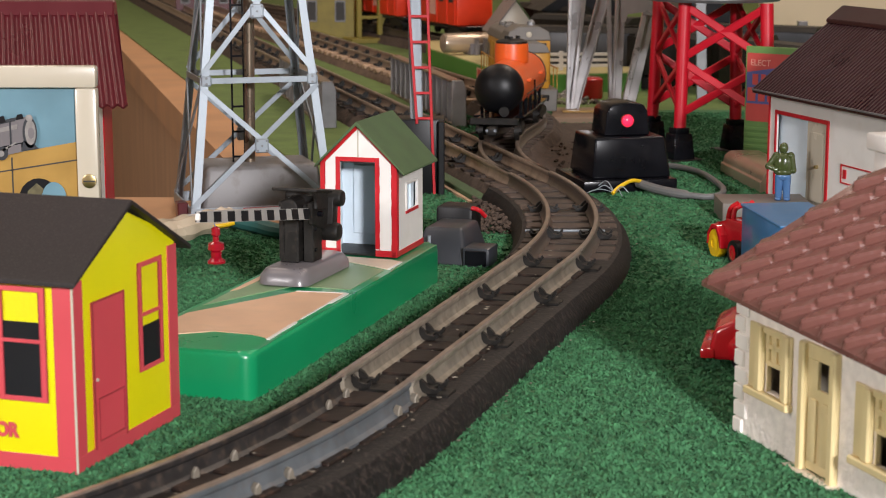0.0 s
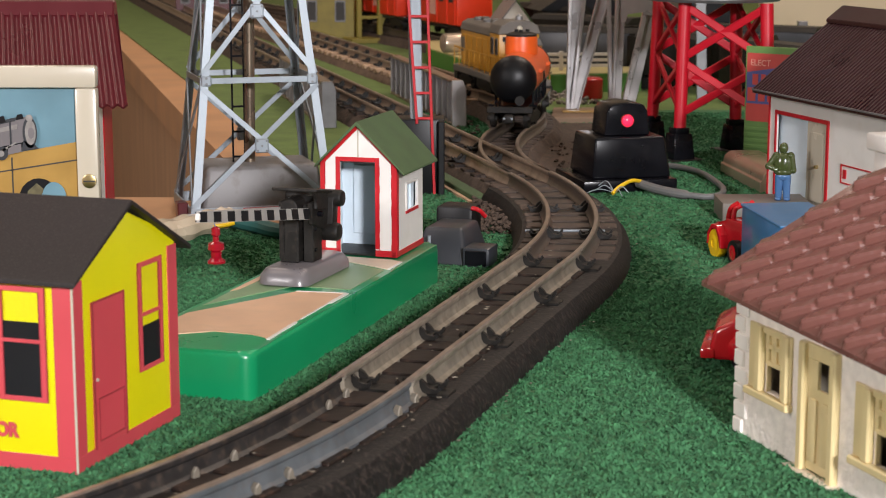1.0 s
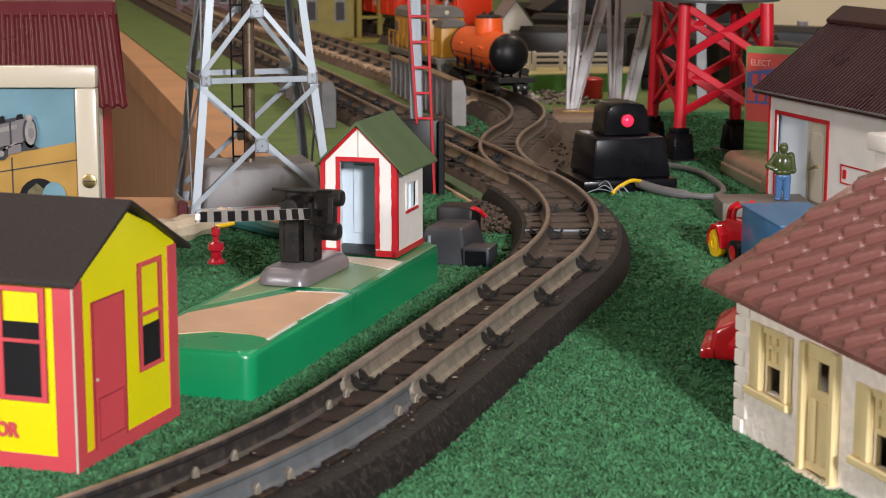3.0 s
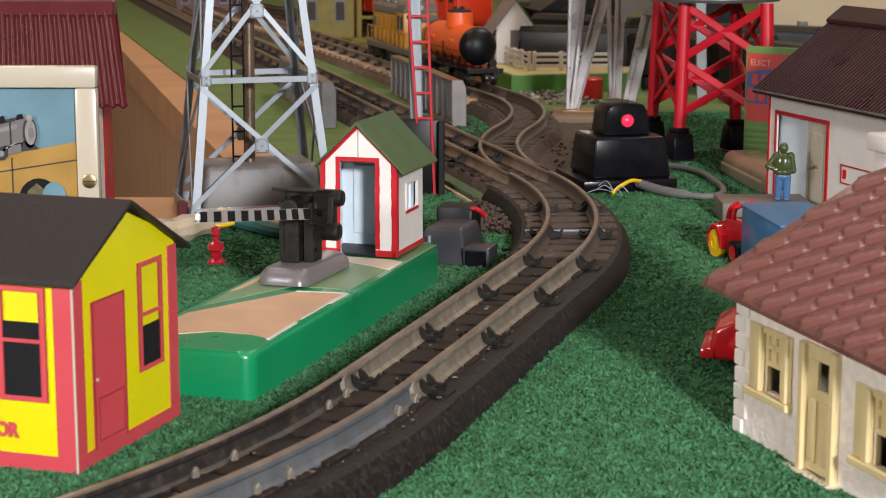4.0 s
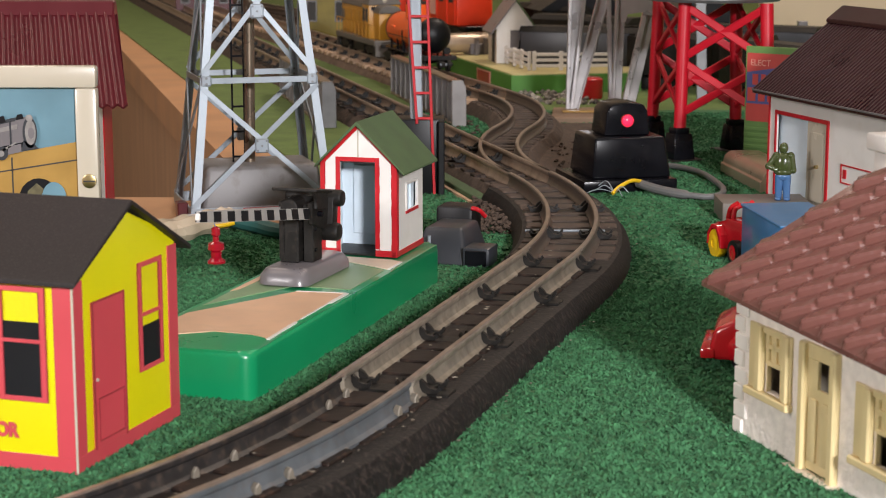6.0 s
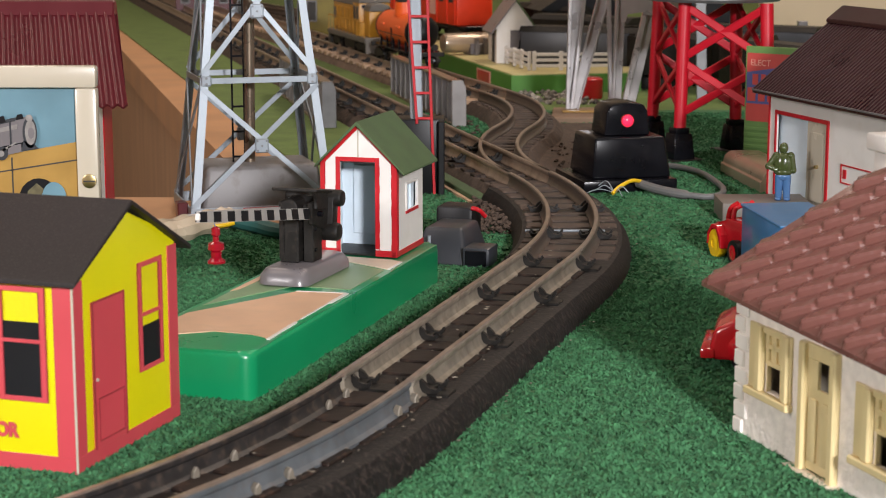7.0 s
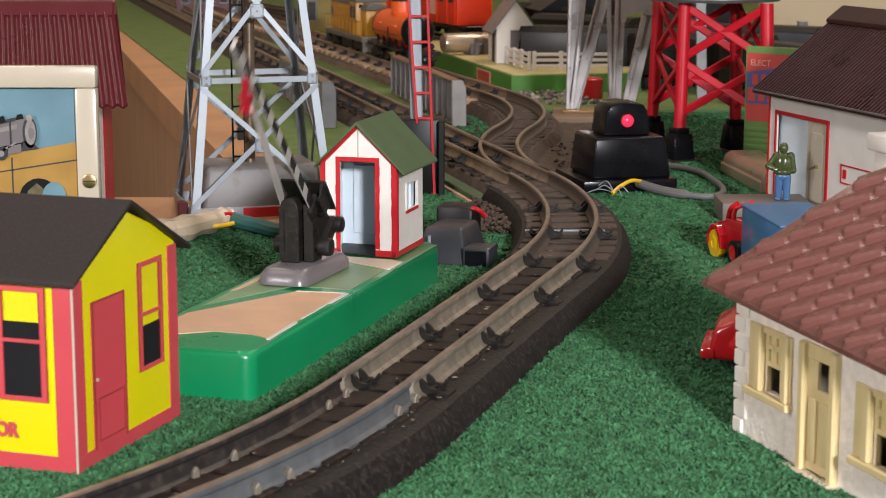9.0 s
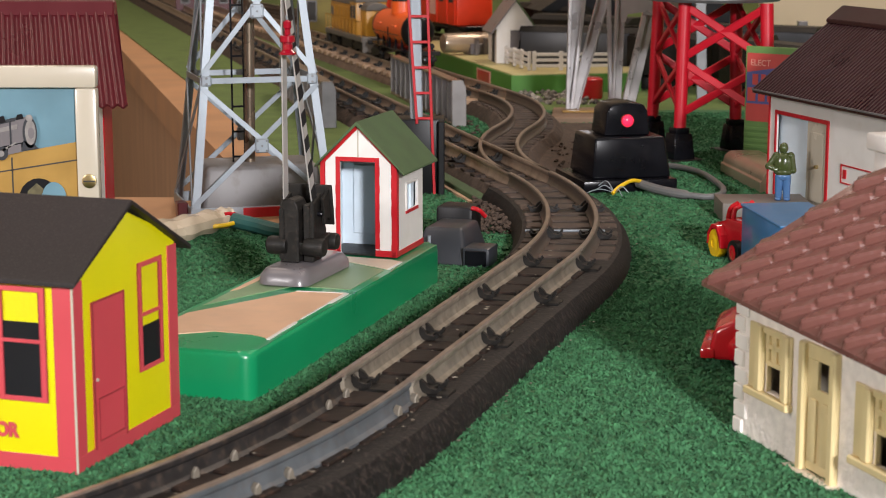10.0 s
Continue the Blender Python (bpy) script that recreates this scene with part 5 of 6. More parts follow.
# ---- track metal: clip ties along the near line ----
def clip_ties():
    bm = bmesh.new()
    add_box(bm, -0.0235, 0.0235, -0.0048, 0.0048, 0.0115, 0.0128)
    bevel(bm, 0.0003)
    plate = bpy.data.meshes.new("metal_tie")
    bm.to_mesh(plate)
    bm.free()
    plate.materials.append(BLACK_WORN)
    bm = bmesh.new()
    # saddle with two upturned ears that grip one rail foot
    for y, lift in ((-0.0046, 0.0), (0.0032, 0.0008)):
        lo = [(0.0006, 0.013), (0.0070, 0.013), (0.0086, 0.0146 + lift), (0.0080, 0.0158 + lift), (0.0066, 0.0146), (0.0040, 0.0150), (0.0026, 0.0168), (0.0012, 0.0178), (0.0004, 0.0178)]
        a = [bm.verts.new((x, y - 0.0009, z)) for x, z in lo]
        b = [bm.verts.new((x, y + 0.0009, z)) for x, z in lo]
        bm.faces.new(a)
        bm.faces.new(b[::-1])
        for i in range(len(lo)):
            j = (i + 1) % len(lo)
            bm.faces.new((a[i], a[j], b[j], b[i]))
    add_box(bm, 0.0004, 0.0052, -0.0052, 0.0040, 0.0128, 0.0146)
    bmesh.ops.recalc_face_normals(bm, faces=bm.faces[:])
    jaw = bpy.data.meshes.new("clip")
    bm.to_mesh(jaw)
    bm.free()
    jaw.materials.append(BLACK_WORN)
    stops = laid(cut(NEAR, 0.628, 1.02), 0.0785, 0.0)
    for p in stops:
        tie = new("metal_tie", plate)
        tie.parent = near_track
        tie.matrix_local = at(p)
        for c in (-GAUGE / 2, GAUGE / 2):
            for turn in (0, 180):
                j = new("clip", jaw)
                j.parent = tie
                j.matrix_local = pose(c, random.uniform(-0.0004, 0.0004), 0, 0, 0, turn)
    for line, owner in ((STRAIGHT[20:330], side_track), (DIVERGE[126:330], main_track)):
        for p in laid(line, 0.052, 0.02):
            tie = new("metal_tie", plate)
            tie.parent = owner
            tie.matrix_local = at(p, -0.0008)
            for c in (-GAUGE / 2, GAUGE / 2):
                for turn in (0, 180):
                    j = new("clip", jaw)
                    j.parent = tie
                    j.matrix_local = pose(c, 0, 0.0008, 0, 0, turn)
    # bright rail pins at the joint before the straight
    for c, wide, stops in ((GAUGE / 2, 0.0046, (0.523, 0.538, 0.606, 0.621)), (-GAUGE / 2, 0.0036, (0.522, 0.538, 0.598, 0.6125))):
        for y in stops:
            p = min(NEAR, key=lambda q: abs(q[1] - y))
            k = prism("rail_pin", PIN, near_track, [(-0.0012, 0.0126), (0.0014, 0.0126), (0.0012, 0.0150), (0.0003, 0.0162), (-0.0010, 0.0148)], "x", c + 0.0020, c + wide, 0.0003, label="bright metal rail clip")
            k.matrix_local = at((p[0], p[1], p[2] + 0.3))


clip_ties()


def debris():
    rng = random.Random(11)
    bm = bmesh.new()
    spots = cut(NEAR, 0.48, 1.05)
    for _ in range(140):
        x, y, h = rng.choice(spots)
        o = rng.choice((rng.uniform(0.014, 0.024), rng.uniform(-0.010, 0.010), rng.uniform(0.015, 0.022), rng.uniform(0.03, 0.036)))
        r = rng.uniform(0.0002, 0.0007)
        z = 0.0128 if abs(o) < 0.026 else 0.002
        ret = bmesh.ops.create_icosphere(bm, subdivisions=1, radius=r)
        s = Vector((rng.uniform(0.6, 2.2), rng.uniform(0.6, 1.4), 0.4))
        c = Vector((x + o * math.cos(h), y - o * math.sin(h), z))
        for v in ret["verts"]:
            v.co = v.co * s + c
    return tagged(part("debris", bm, PIN), "pale crumbs and flakes lying along the track", "debris", kind="stuff")


debris()
beam("conductor_strip", SILVER, near_track, (0.0422, 0.9452, 0.0133), (0.0835, 0.9452, 0.0133), 0.0013, 0.001, 0.0002, (0, 0, 1), label="bright metal cross strip")


# ---- turf fibres ----
def turf(name, x0, x1, y0, y1, count, hmin, hmax, w):
    rng = np.random.default_rng(7)
    pts = np.column_stack([rng.uniform(x0, x1, count), rng.uniform(y0, y1, count)])
    line = np.array([p[:2] for p in NEAR + STRAIGHT[:300:4] + DIVERGE[:300:4]])
    keep = np.ones(len(pts), bool)
    for k in range(0, len(line), 3):
        near = (np.abs(pts[:, 0] - line[k, 0]) < 0.036) & (np.abs(pts[:, 1] - line[k, 1]) < 0.036)
        d2 = ((pts - line[k]) ** 2).sum(1)
        keep &= ~(near & (d2 < 0.0305 ** 2))
    keep &= ~((pts[:, 1] > 1.03) & (pts[:, 0] < -0.085 - (pts[:, 1] - 1.23).clip(0) * 0.234))
    pts = pts[keep]
    n = len(pts)
    # every 2.2 mm tuft has its own height and a mat that leans out of its middle
    cell = np.floor(pts / 0.0022).astype(np.int64)
    key = (cell[:, 0] * 73856093 ^ cell[:, 1] * 19349663) % 65536
    table = rng.uniform(0, 1, (65536, 3))
    mid = (cell + 0.2 + 0.6 * table[key, :2]) * 0.0022
    a = rng.uniform(0, 2 * np.pi, n)
    h = rng.uniform(hmin, hmax, n) * (0.4 + 1.2 * table[key, 2])
    lean = rng.normal(0, 0.6, (n, 2)) * h[:, None] + (pts - mid) * 0.5
    s = np.column_stack([np.cos(a), np.sin(a)]) * (w * rng.uniform(0.6, 1.2, n))[:, None]
    z = np.full(n, 0.0014)
    v = np.empty((n, 3, 3))
    v[:, 0, :2], v[:, 0, 2] = pts - s, z
    v[:, 1, :2], v[:, 1, 2] = pts + s, z
    v[:, 2, :2], v[:, 2, 2] = pts + lean, h + 0.0014
    me = bpy.data.meshes.new(name)
    me.from_pydata(v.reshape(-1, 3).tolist(), [], np.arange(n * 3).reshape(-1, 3).tolist())
    me.materials.append(BLADE)
    return tagged(new(name, me), "short green artificial turf fibres", "turf", kind="stuff")


turf("turf_fibres", -0.17, 0.26, 0.46, 0.86, 330000, 0.0004, 0.0012, 0.0010)
turf("turf_fibres", -0.02, 0.32, 0.86, 1.6, 145000, 0.0004, 0.0012, 0.0014)
turf("turf_fibres", -0.15, -0.02, 0.86, 1.15, 28000, 0.0004, 0.0012, 0.0014)


# ---- ladder mast ----
def mast():
    t = thing("signal_mast", pose(-0.0115, 1.15, 0.0012), "silver signal mast with red ladder on a black base", "toy signal")
    beam("post", SILVER, t, (-0.004, 0, 0.02), (-0.0062, 0, 0.2), 0.0066, 0.004, 0.0006, label="silver channel post")
    beam("post_edge", SILVER_DARK, t, (-0.0075, 0.001, 0.02), (-0.0102, 0.001, 0.2), 0.0022, 0.005, 0.0004)
    box("base", MATTE_BLACK, t, -0.017, 0.0125, -0.006, 0.02, 0, 0.0465, 0.001, 2, "black moulded base")
    box("base_flange", MATTE_BLACK, t, 0.0085, 0.0125, -0.012, -0.006, 0, 0.046, 0.0006)
    lad = beam("ladder", RED, t, (-0.0045, -0.0072, 0.044), (-0.0142, -0.0072, 0.19), 0.0017, 0.0012, 0.0002, label="red ladder")
    beam("stile", RED, lad, (0.0062, -0.0072, -0.0005), (-0.0005, -0.0072, 0.19), 0.0017, 0.0012, 0.0002)
    for k in range(10):
        z = 0.0475 + 0.0156 * k
        xl = -0.0045 - 0.0097 * (z - 0.044) / 0.146
        xr = 0.0062 - 0.0067 * z / 0.19
        beam("rung", RED, lad, (xl, -0.0072, z), (xr, -0.0072, z), 0.0016, 0.001, 0.0002)
    return t


mast()


def switch_machine():
    t = thing("switch_machine", pose(0.002, 0.925, 0.0012, 0, 0, -17), "dark grey plastic track switch motor box", "switch motor")
    frustum("body", GREY_DARK, t, (-0.016, 0.014, -0.012, 0.03), (-0.011, 0.0085, -0.002, 0.027), 0, 0.0175, 0.002, 3)
    box("side_box", GREY_DARK, t, 0.012, 0.0255, -0.013, 0.004, 0, 0.0098, 0.0008, 2)
    box("side_face", BLACK, t, 0.0134, 0.0242, -0.0136, -0.0128, 0.001, 0.0086, 0.0004)
    cyl("screw", SILVER, t, (-0.006, -0.0115, 0.0), (-0.006, -0.0105, 0.0145), 0.0009, seg=10)
    box("rear_housing", MATTE_BLACK, t, -0.016, 0.004, 0.032, 0.05, 0, 0.0225, 0.002, 2)
    tube("wire", TOYRED, t, [(0.004, 0.031, 0.0225), (0.008, 0.031, 0.0215), (0.0105, 0.034, 0.018)], 0.0012, label="red insulated wire")
    return t


switch_machine()


# ---- red tower on black feet ----
def red_tower():
    t = thing("water_tower_stand", pose(0, 0, 0), "red plastic trestle stand on black feet under a grey tank", "toy tower")
    F, R, B, L = (0.1655, 1.30), (0.2245, 1.276), (0.2135, 1.353), (0.1545, 1.377)
    top, zf = 0.1115, 0.0245
    mid = Vector((0.1895, 1.3265))
    up = lambda p, z: Vector((*(Vector(p).lerp(mid, 0.10 * z / top)), z))
    for p in (F, R, B, L):
        cyl("leg", STAND_RED, t, up(p, zf - 0.002), up(p, top), 0.0043, 0.0046, seg=18)
        f = thing("foot", Matrix(), "", "")
        f.parent = t
        f.matrix_local = pose(p[0], p[1], 0.0012, 0, 0, 23)
        frustum("block", BLACK, f, (-0.0085, 0.0085, -0.0085, 0.0085), (-0.0068, 0.0068, -0.0068, 0.0068), 0.001, 0.0192, 0.0008, 2)
        box("collar", BLACK, f, -0.0055, 0.0055, -0.0055, 0.0055, 0.019, 0.0232, 0.0008, 2)
        box("flange", BLACK_WORN, f, -0.0135, 0.0135, -0.0125, 0.0125, 0, 0.0014, 0.0004)
    for a, b in ((F, R), (R, B), (B, L), (L, F)):
        out = (Vector((*a, 0)) + Vector((*b, 0))) / 2 - Vector((*mid, 0))
        for z0, z1 in ((0.034, 0.07), (0.073, 0.109)):
            for p, q in ((a, b), (b, a)):
                beam("brace", STAND_RED, t, up(p, z0), up(q, z1), 0.0054, 0.003, 0.0006, out)
    lathe("tank", SILVER_DARK, t, [(0.046, 0.1115), (0.0475, 0.1135), (0.0475, 0.19), (0.042, 0.194)], Matrix.Translation((mid.x + 0.002, mid.y, 0)), 40, "grey metal tank")
    return t


red_tower()


# ---- silver trestle legs ----
def silver_trestle():
    t = thing("bridge_pier", pose(0, 0, 0), "silver painted metal bridge pier with slanting legs", "toy bridge")
    def bar(name, x0, z0, x1, z1, w, d, y, label=""):
        beam(name, ALU, t, (x0, y, z0), (x1, y, z1), w, d, 0.0005, label=label)

    for y, dx in ((1.59, 0.0),):
        # first bent: tapering channel and a slanting strut
        prism("web", ALU, t, [(0.1058 + dx, 0.002), (0.1105 + dx, 0.002), (0.1228 + dx, 0.13), (0.1080 + dx, 0.13)], "y", y + 0.003, y + 0.0042)
        bar("flange", 0.1064 + dx, 0.002, 0.1082 + dx, 0.13, 0.0032, 0.007, y)
        bar("flange", 0.1096 + dx, 0.002, 0.1225 + dx, 0.13, 0.0034, 0.007, y)
        bar("slant", 0.1105 + dx, 0.002, 0.1435 + dx, 0.13, 0.0100, 0.0016, y + 0.002)
        for o in (-0.0048, 0.0048):
            bar("slant_edge", 0.1105 + o * 0.8 + dx, 0.002, 0.1435 + o + dx, 0.13, 0.0016, 0.006, y)
        box("shoe", SILVER_DARK, t, 0.1010 + dx, 0.1180 + dx, y - 0.008, y + 0.008, 0.0002, 0.003, 0.0005)
        # second bent: two flanges, a wide plate and a strut under a solid head
        bar("flange", 0.1436 + dx, 0.002, 0.1392 + dx, 0.13, 0.0036, 0.007, y)
        bar("flange", 0.1450 + dx, 0.002, 0.1485 + dx, 0.13, 0.0028, 0.008, y)
        bar("plate", 0.1490 + dx, 0.002, 0.1520 + dx, 0.13, 0.0066, 0.0016, y + 0.001)
        bar("slant", 0.1528 + dx, 0.002, 0.1808 + dx, 0.13, 0.0044, 0.007, y)
        bar("slant", 0.1590 + dx, 0.002, 0.1862 + dx, 0.13, 0.0080, 0.0016, y + 0.002)
        prism("head_plate", ALU, t, [(0.1500 + dx, 0.13), (0.1500 + dx, 0.080), (0.1545 + dx, 0.080), (0.1560 + dx, 0.0865), (0.1690 + dx, 0.0880), (0.1740 + dx, 0.0850), (0.1790 + dx, 0.0880), (0.1850 + dx, 0.13)], "y", y - 0.0052, y - 0.0044)
        beam("rear_post", SILVER_DARK, t, (0.2310, 1.66, 0.002), (0.2265, 1.66, 0.13), 0.0095, 0.004, 0.0006, label="dull grey rear post")
        box("shoe", SILVER_DARK, t, 0.1400 + dx, 0.1650 + dx, y - 0.008, y + 0.008, 0.0002, 0.003, 0.0005)
    return t


silver_trestle()
tagged(prism("plank_walk", KRAFT, None, [(0.088, 1.52), (0.175, 1.52), (0.175, 1.60), (0.095, 1.60)], "z", 0.0003, 0.006, 0.0006), "dull brown board lying beside the bridge pier", "board")
tagged(box("yellow_strip", OCHRE, None, 0.1, 0.17, 1.555, 1.565, 0.0063, 0.0076, 0.0003), "yellow strip lying on the brown board", "strip")


# ---- election billboard ----
POSTER_RED = material("poster_red", (0.5, 0.06, 0.05), 0.5, var=0.08)
POSTER_BLUE = material("poster_blue", (0.075, 0.085, 0.26), 0.5, var=0.08)
POSTER_GREEN = material("poster_green", (0.13, 0.26, 0.07), 0.5, var=0.1)
POSTER_PALE = material("poster_pale_pink", (0.7, 0.35, 0.28), 0.5)
BRONZE = material("bronze_enamel", (0.46, 0.36, 0.27), 0.3, 0.6, var=0.1)


def billboard():
    t = thing("election_billboard", pose(0.2045, 1.262, 0.0012, 0, 0, -38), "green framed billboard with a red and blue poster", "toy billboard")
    W, H = 0.06, 0.083
    box("panel", POSTER_GREEN, t, 0, W, 0, 0.004, 0.0, H, 0.0005, label="green board")
    prism("poster_band", POSTER_RED, t, [(0.0015, 0.0655), (0.0015, 0.0785), (W - 0.002, 0.0785), (W - 0.002, 0.075)], "y", -0.0004, 0.0002, label="red poster band")
    prism("poster_field", POSTER_BLUE, t, [(0.0015, 0.0445), (0.0015, 0.0655), (W - 0.002, 0.075), (W - 0.002, 0.0445)], "y", -0.0004, 0.0002, label="blue poster field")
    box("poster_band", POSTER_RED, t, 0.0015, W - 0.002, -0.0004, 0.0002, 0.0325, 0.0445, 0, label="red poster band")
    for k in range(4):
        box("slat", POSTER_GREEN, t, 0.0005, W - 0.0005, -0.0007, 0.0, 0.014 + 0.004 * k, 0.0166 + 0.004 * k, 0.0003)
    word = bpy.data.curves.new("lettering", "FONT")
    word.body, word.size, word.extrude = "ELECT", 0.0058, 0.0001
    wo = new("lettering", word)
    wo.parent = t
    wo.matrix_local = Matrix.Translation((0.0040, -0.0006, 0.0702)) @ pose(0, 0, 0, 90, 0, 0) @ Matrix.Diagonal((0.95, 1, 1, 1))
    word.materials.append(POSTER_PALE)
    wo["label"] = "pale pink capital letters"
    for x, w in ((0.006, 0.005), (0.0125, 0.004), (0.018, 0.004), (0.0235, 0.004)):
        box("mark", POSTER_RED, t, x, x + w - 0.0008, -0.0007, -0.0003, 0.0572, 0.0645, 0)
    for x, w in ((0.0025, 0.007), (0.0105, 0.006), (0.0175, 0.006), (0.0245, 0.006)):
        box("mark", POSTER_RED, t, x, x + w - 0.001, -0.0007, -0.0003, 0.0462, 0.0552, 0)
    return t


billboard()


def bronze_bar():
    t = thing("bronze_base", pose(0.1862, 1.240, 0.0012, 0, 0, -83), "long rounded bronze base lying beside the billboard", "toy base")
    prof = [(0.0, 0.0), (0.026, 0.0), (0.026, 0.0145), (0.0125, 0.0148)]
    prof += [(0.0085 - 0.0068 * math.sin(radians(a)), 0.0080 + 0.0068 * math.cos(radians(a))) for a in range(0, 100, 12)] + [(0.0, 0.0066)]
    prism("bar", BRONZE, t, prof, "x", 0.0, 0.092, 0.0003)
    return t


bronze_bar()


# ---- figurine, platform step, truck, car ----
STEP_GREY = material("grey_brown_painted_block", (0.16, 0.135, 0.115), 0.5, var=0.15, scale=40)


def figurine():
    bm = bmesh.new()
    def blob(c, r, seg=12):
        ret = bmesh.ops.create_uvsphere(bm, u_segments=seg, v_segments=8, radius=1)
        bmesh.ops.transform(bm, matrix=Matrix.Translation(c) @ Matrix.Diagonal((*r, 1)), verts=ret["verts"])
    def limb(p0, p1, r0, r1):
        p0, p1 = Vector(p0), Vector(p1)
        ret = bmesh.ops.create_cone(bm, cap_ends=True, segments=12, radius1=r0, radius2=r1, depth=(p1 - p0).length)
        q = (p1 - p0).to_track_quat("Z", "Y").to_matrix().to_4x4()
        bmesh.ops.transform(bm, matrix=Matrix.Translation((p0 + p1) / 2) @ q, verts=ret["verts"])
    limb((-0.0024, 0, 0), (-0.002, 0, 0.0135), 0.0019, 0.0026)
    limb((0.0024, 0, 0), (0.002, 0, 0.0135), 0.0019, 0.0026)
    blob((0, 0, 0.0135), (0.0046, 0.0032, 0.0028))
    blob((0, 0, 0.0205), (0.0056, 0.0036, 0.0072))
    limb((-0.0042, 0, 0.0252), (-0.0082, -0.001, 0.0195), 0.0021, 0.0018)
    limb((-0.0082, -0.001, 0.0195), (-0.0042, -0.0032, 0.0178), 0.0018, 0.0014)
    limb((0.0042, 0, 0.0252), (0.0056, -0.0005, 0.0175), 0.0021, 0.0018)
    blob((0, 0, 0.0298), (0.0026, 0.0028, 0.0033))
    blob((0, 0.0004, 0.0272), (0.0018, 0.0018, 0.002))
    for c, r in (((-0.0083, -0.001, 0.0194), 0.0020), ((-0.0042, -0.0033, 0.0178), 0.0016), ((-0.0040, 0, 0.0254), 0.0023), ((0.0040, 0, 0.0254), 0.0023), ((0.0057, -0.0005, 0.0172), 0.0019)):
        blob(c, (r, r, r))
    blob((0, 0, 0.0162), (0.0054, 0.0037, 0.0024))
    for x in (-0.0025, 0.0025):
        blob((x, -0.0012, 0.0009), (0.0021, 0.0034, 0.0012))
    ob = part("figurine", bm, OLIVE, None, smooth=True)
    ob.data.materials.append(DENIM)
    for f in ob.data.polygons:
        f.material_index = 1 if f.center.z < 0.0142 else 0
    ob.matrix_world = pose(0.1937, 1.052, 0.0123, 0, 0, -10)
    return tagged(ob, "glossy toy figurine in olive jacket and blue trousers", "figurine")


tagged(box("station_step", STEP_GREY, None, 0.158, 0.2085, 1.040, 1.075, 0.0012, 0.0122, 0.0006, 2), "grey-bronze platform block beside the station", "platform")
figurine()


def wheel(parent, x, y, z, r, w, tyre, hub):
    t = lathe("wheel", tyre, parent, [(r * 0.55, -w / 2), (r, -w / 2), (r, w / 2), (r * 0.55, w / 2)], Matrix.Translation((x, y, z)) @ pose(0, 0, 0, 0, 90, 0), 24)
    lathe("hub", hub, t, [(r * 0.62, -w * 0.6), (r * 0.3, -w * 0.7), (r * 0.3, w * 0.7), (r * 0.62, w * 0.6)], Matrix.Translation((x, y, z)) @ pose(0, 0, 0, 0, 90, 0), 20)
    return t


def toy_truck():
    t = thing("toy_truck", pose(0.1674, 0.8756, 0.0012, 0, 0, 6.8), "blue metal toy box truck with yellow wheels", "toy truck")
    box("box_body", TRUCKBLUE, t, -0.0165, 0.0165, -0.0325, 0.0325, 0.0065, 0.0322, 0.0008, 2, "blue box body")
    box("roof_lip", TRUCKBLUE, t, -0.0172, 0.0172, -0.0332, 0.0332, 0.0312, 0.0326, 0.0004)
    box("chassis", BLACK_WORN, t, -0.0145, 0.0145, -0.028, 0.029, 0.0045, 0.0065, 0.0004)
    for x in (-0.0145, 0.0145):
        wheel(t, x, -0.017, 0.006, 0.006, 0.0034, TOYYELLOW, TOYYELLOW)
        wheel(t, x, 0.018, 0.006, 0.006, 0.0034, TOYYELLOW, TOYYELLOW)
    return t


def toy_tractor():
    t = thing("toy_tractor", pose(0.1518, 0.928, 0.0012, 0, 0, 17), "red toy tractor cab with yellow wheels beside a blue truck", "toy tractor")
    prism("body", TOYRED, t, [(-0.014, 0.005), (0.018, 0.005), (0.019, 0.0145), (0.0165, 0.0175), (0.006, 0.0185), (0.0045, 0.0215), (-0.0135, 0.0215)], "x", -0.0078, 0.0078, 0.001, seg=2, label="red bonnet and seat")
    for x in (-0.0062, 0.0062):
        tube("windscreen_post", TOYRED, t, [(x, 0.005, 0.021), (x, 0.002, 0.0265), (x * 0.6, -0.001, 0.0295)], 0.0013)
    tube("roll_bar", TOYRED, t, [(-0.0062, -0.001, 0.021), (-0.0052, -0.001, 0.0265), (0, -0.001, 0.0285), (0.0052, -0.001, 0.0265), (0.0062, -0.001, 0.021)], 0.0013)
    for x in (-0.0092, 0.0092):
        prism("mudguard", TOYRED, t, [(0.0015, 0.006), (0.0025, 0.0125), (0.007, 0.0172), (0.013, 0.0172), (0.0175, 0.0125), (0.0185, 0.006), (0.017, 0.006), (0.016, 0.0118), (0.0125, 0.0155), (0.0075, 0.0155), (0.0045, 0.0118), (0.003, 0.006)], "x", x - 0.0026, x + 0.0026, 0.0004)
        wheel(t, x, 0.010, 0.0075, 0.0072, 0.004, TOYYELLOW, TOYYELLOW)
        wheel(t, x, -0.011, 0.0062, 0.0063, 0.0036, TIN_BLACK, TOYRED)
    box("bumper", TOYRED, t, -0.009, 0.009, 0.0185, 0.0205, 0.0045, 0.0075, 0.0006)
    return t


toy_truck()
toy_tractor()


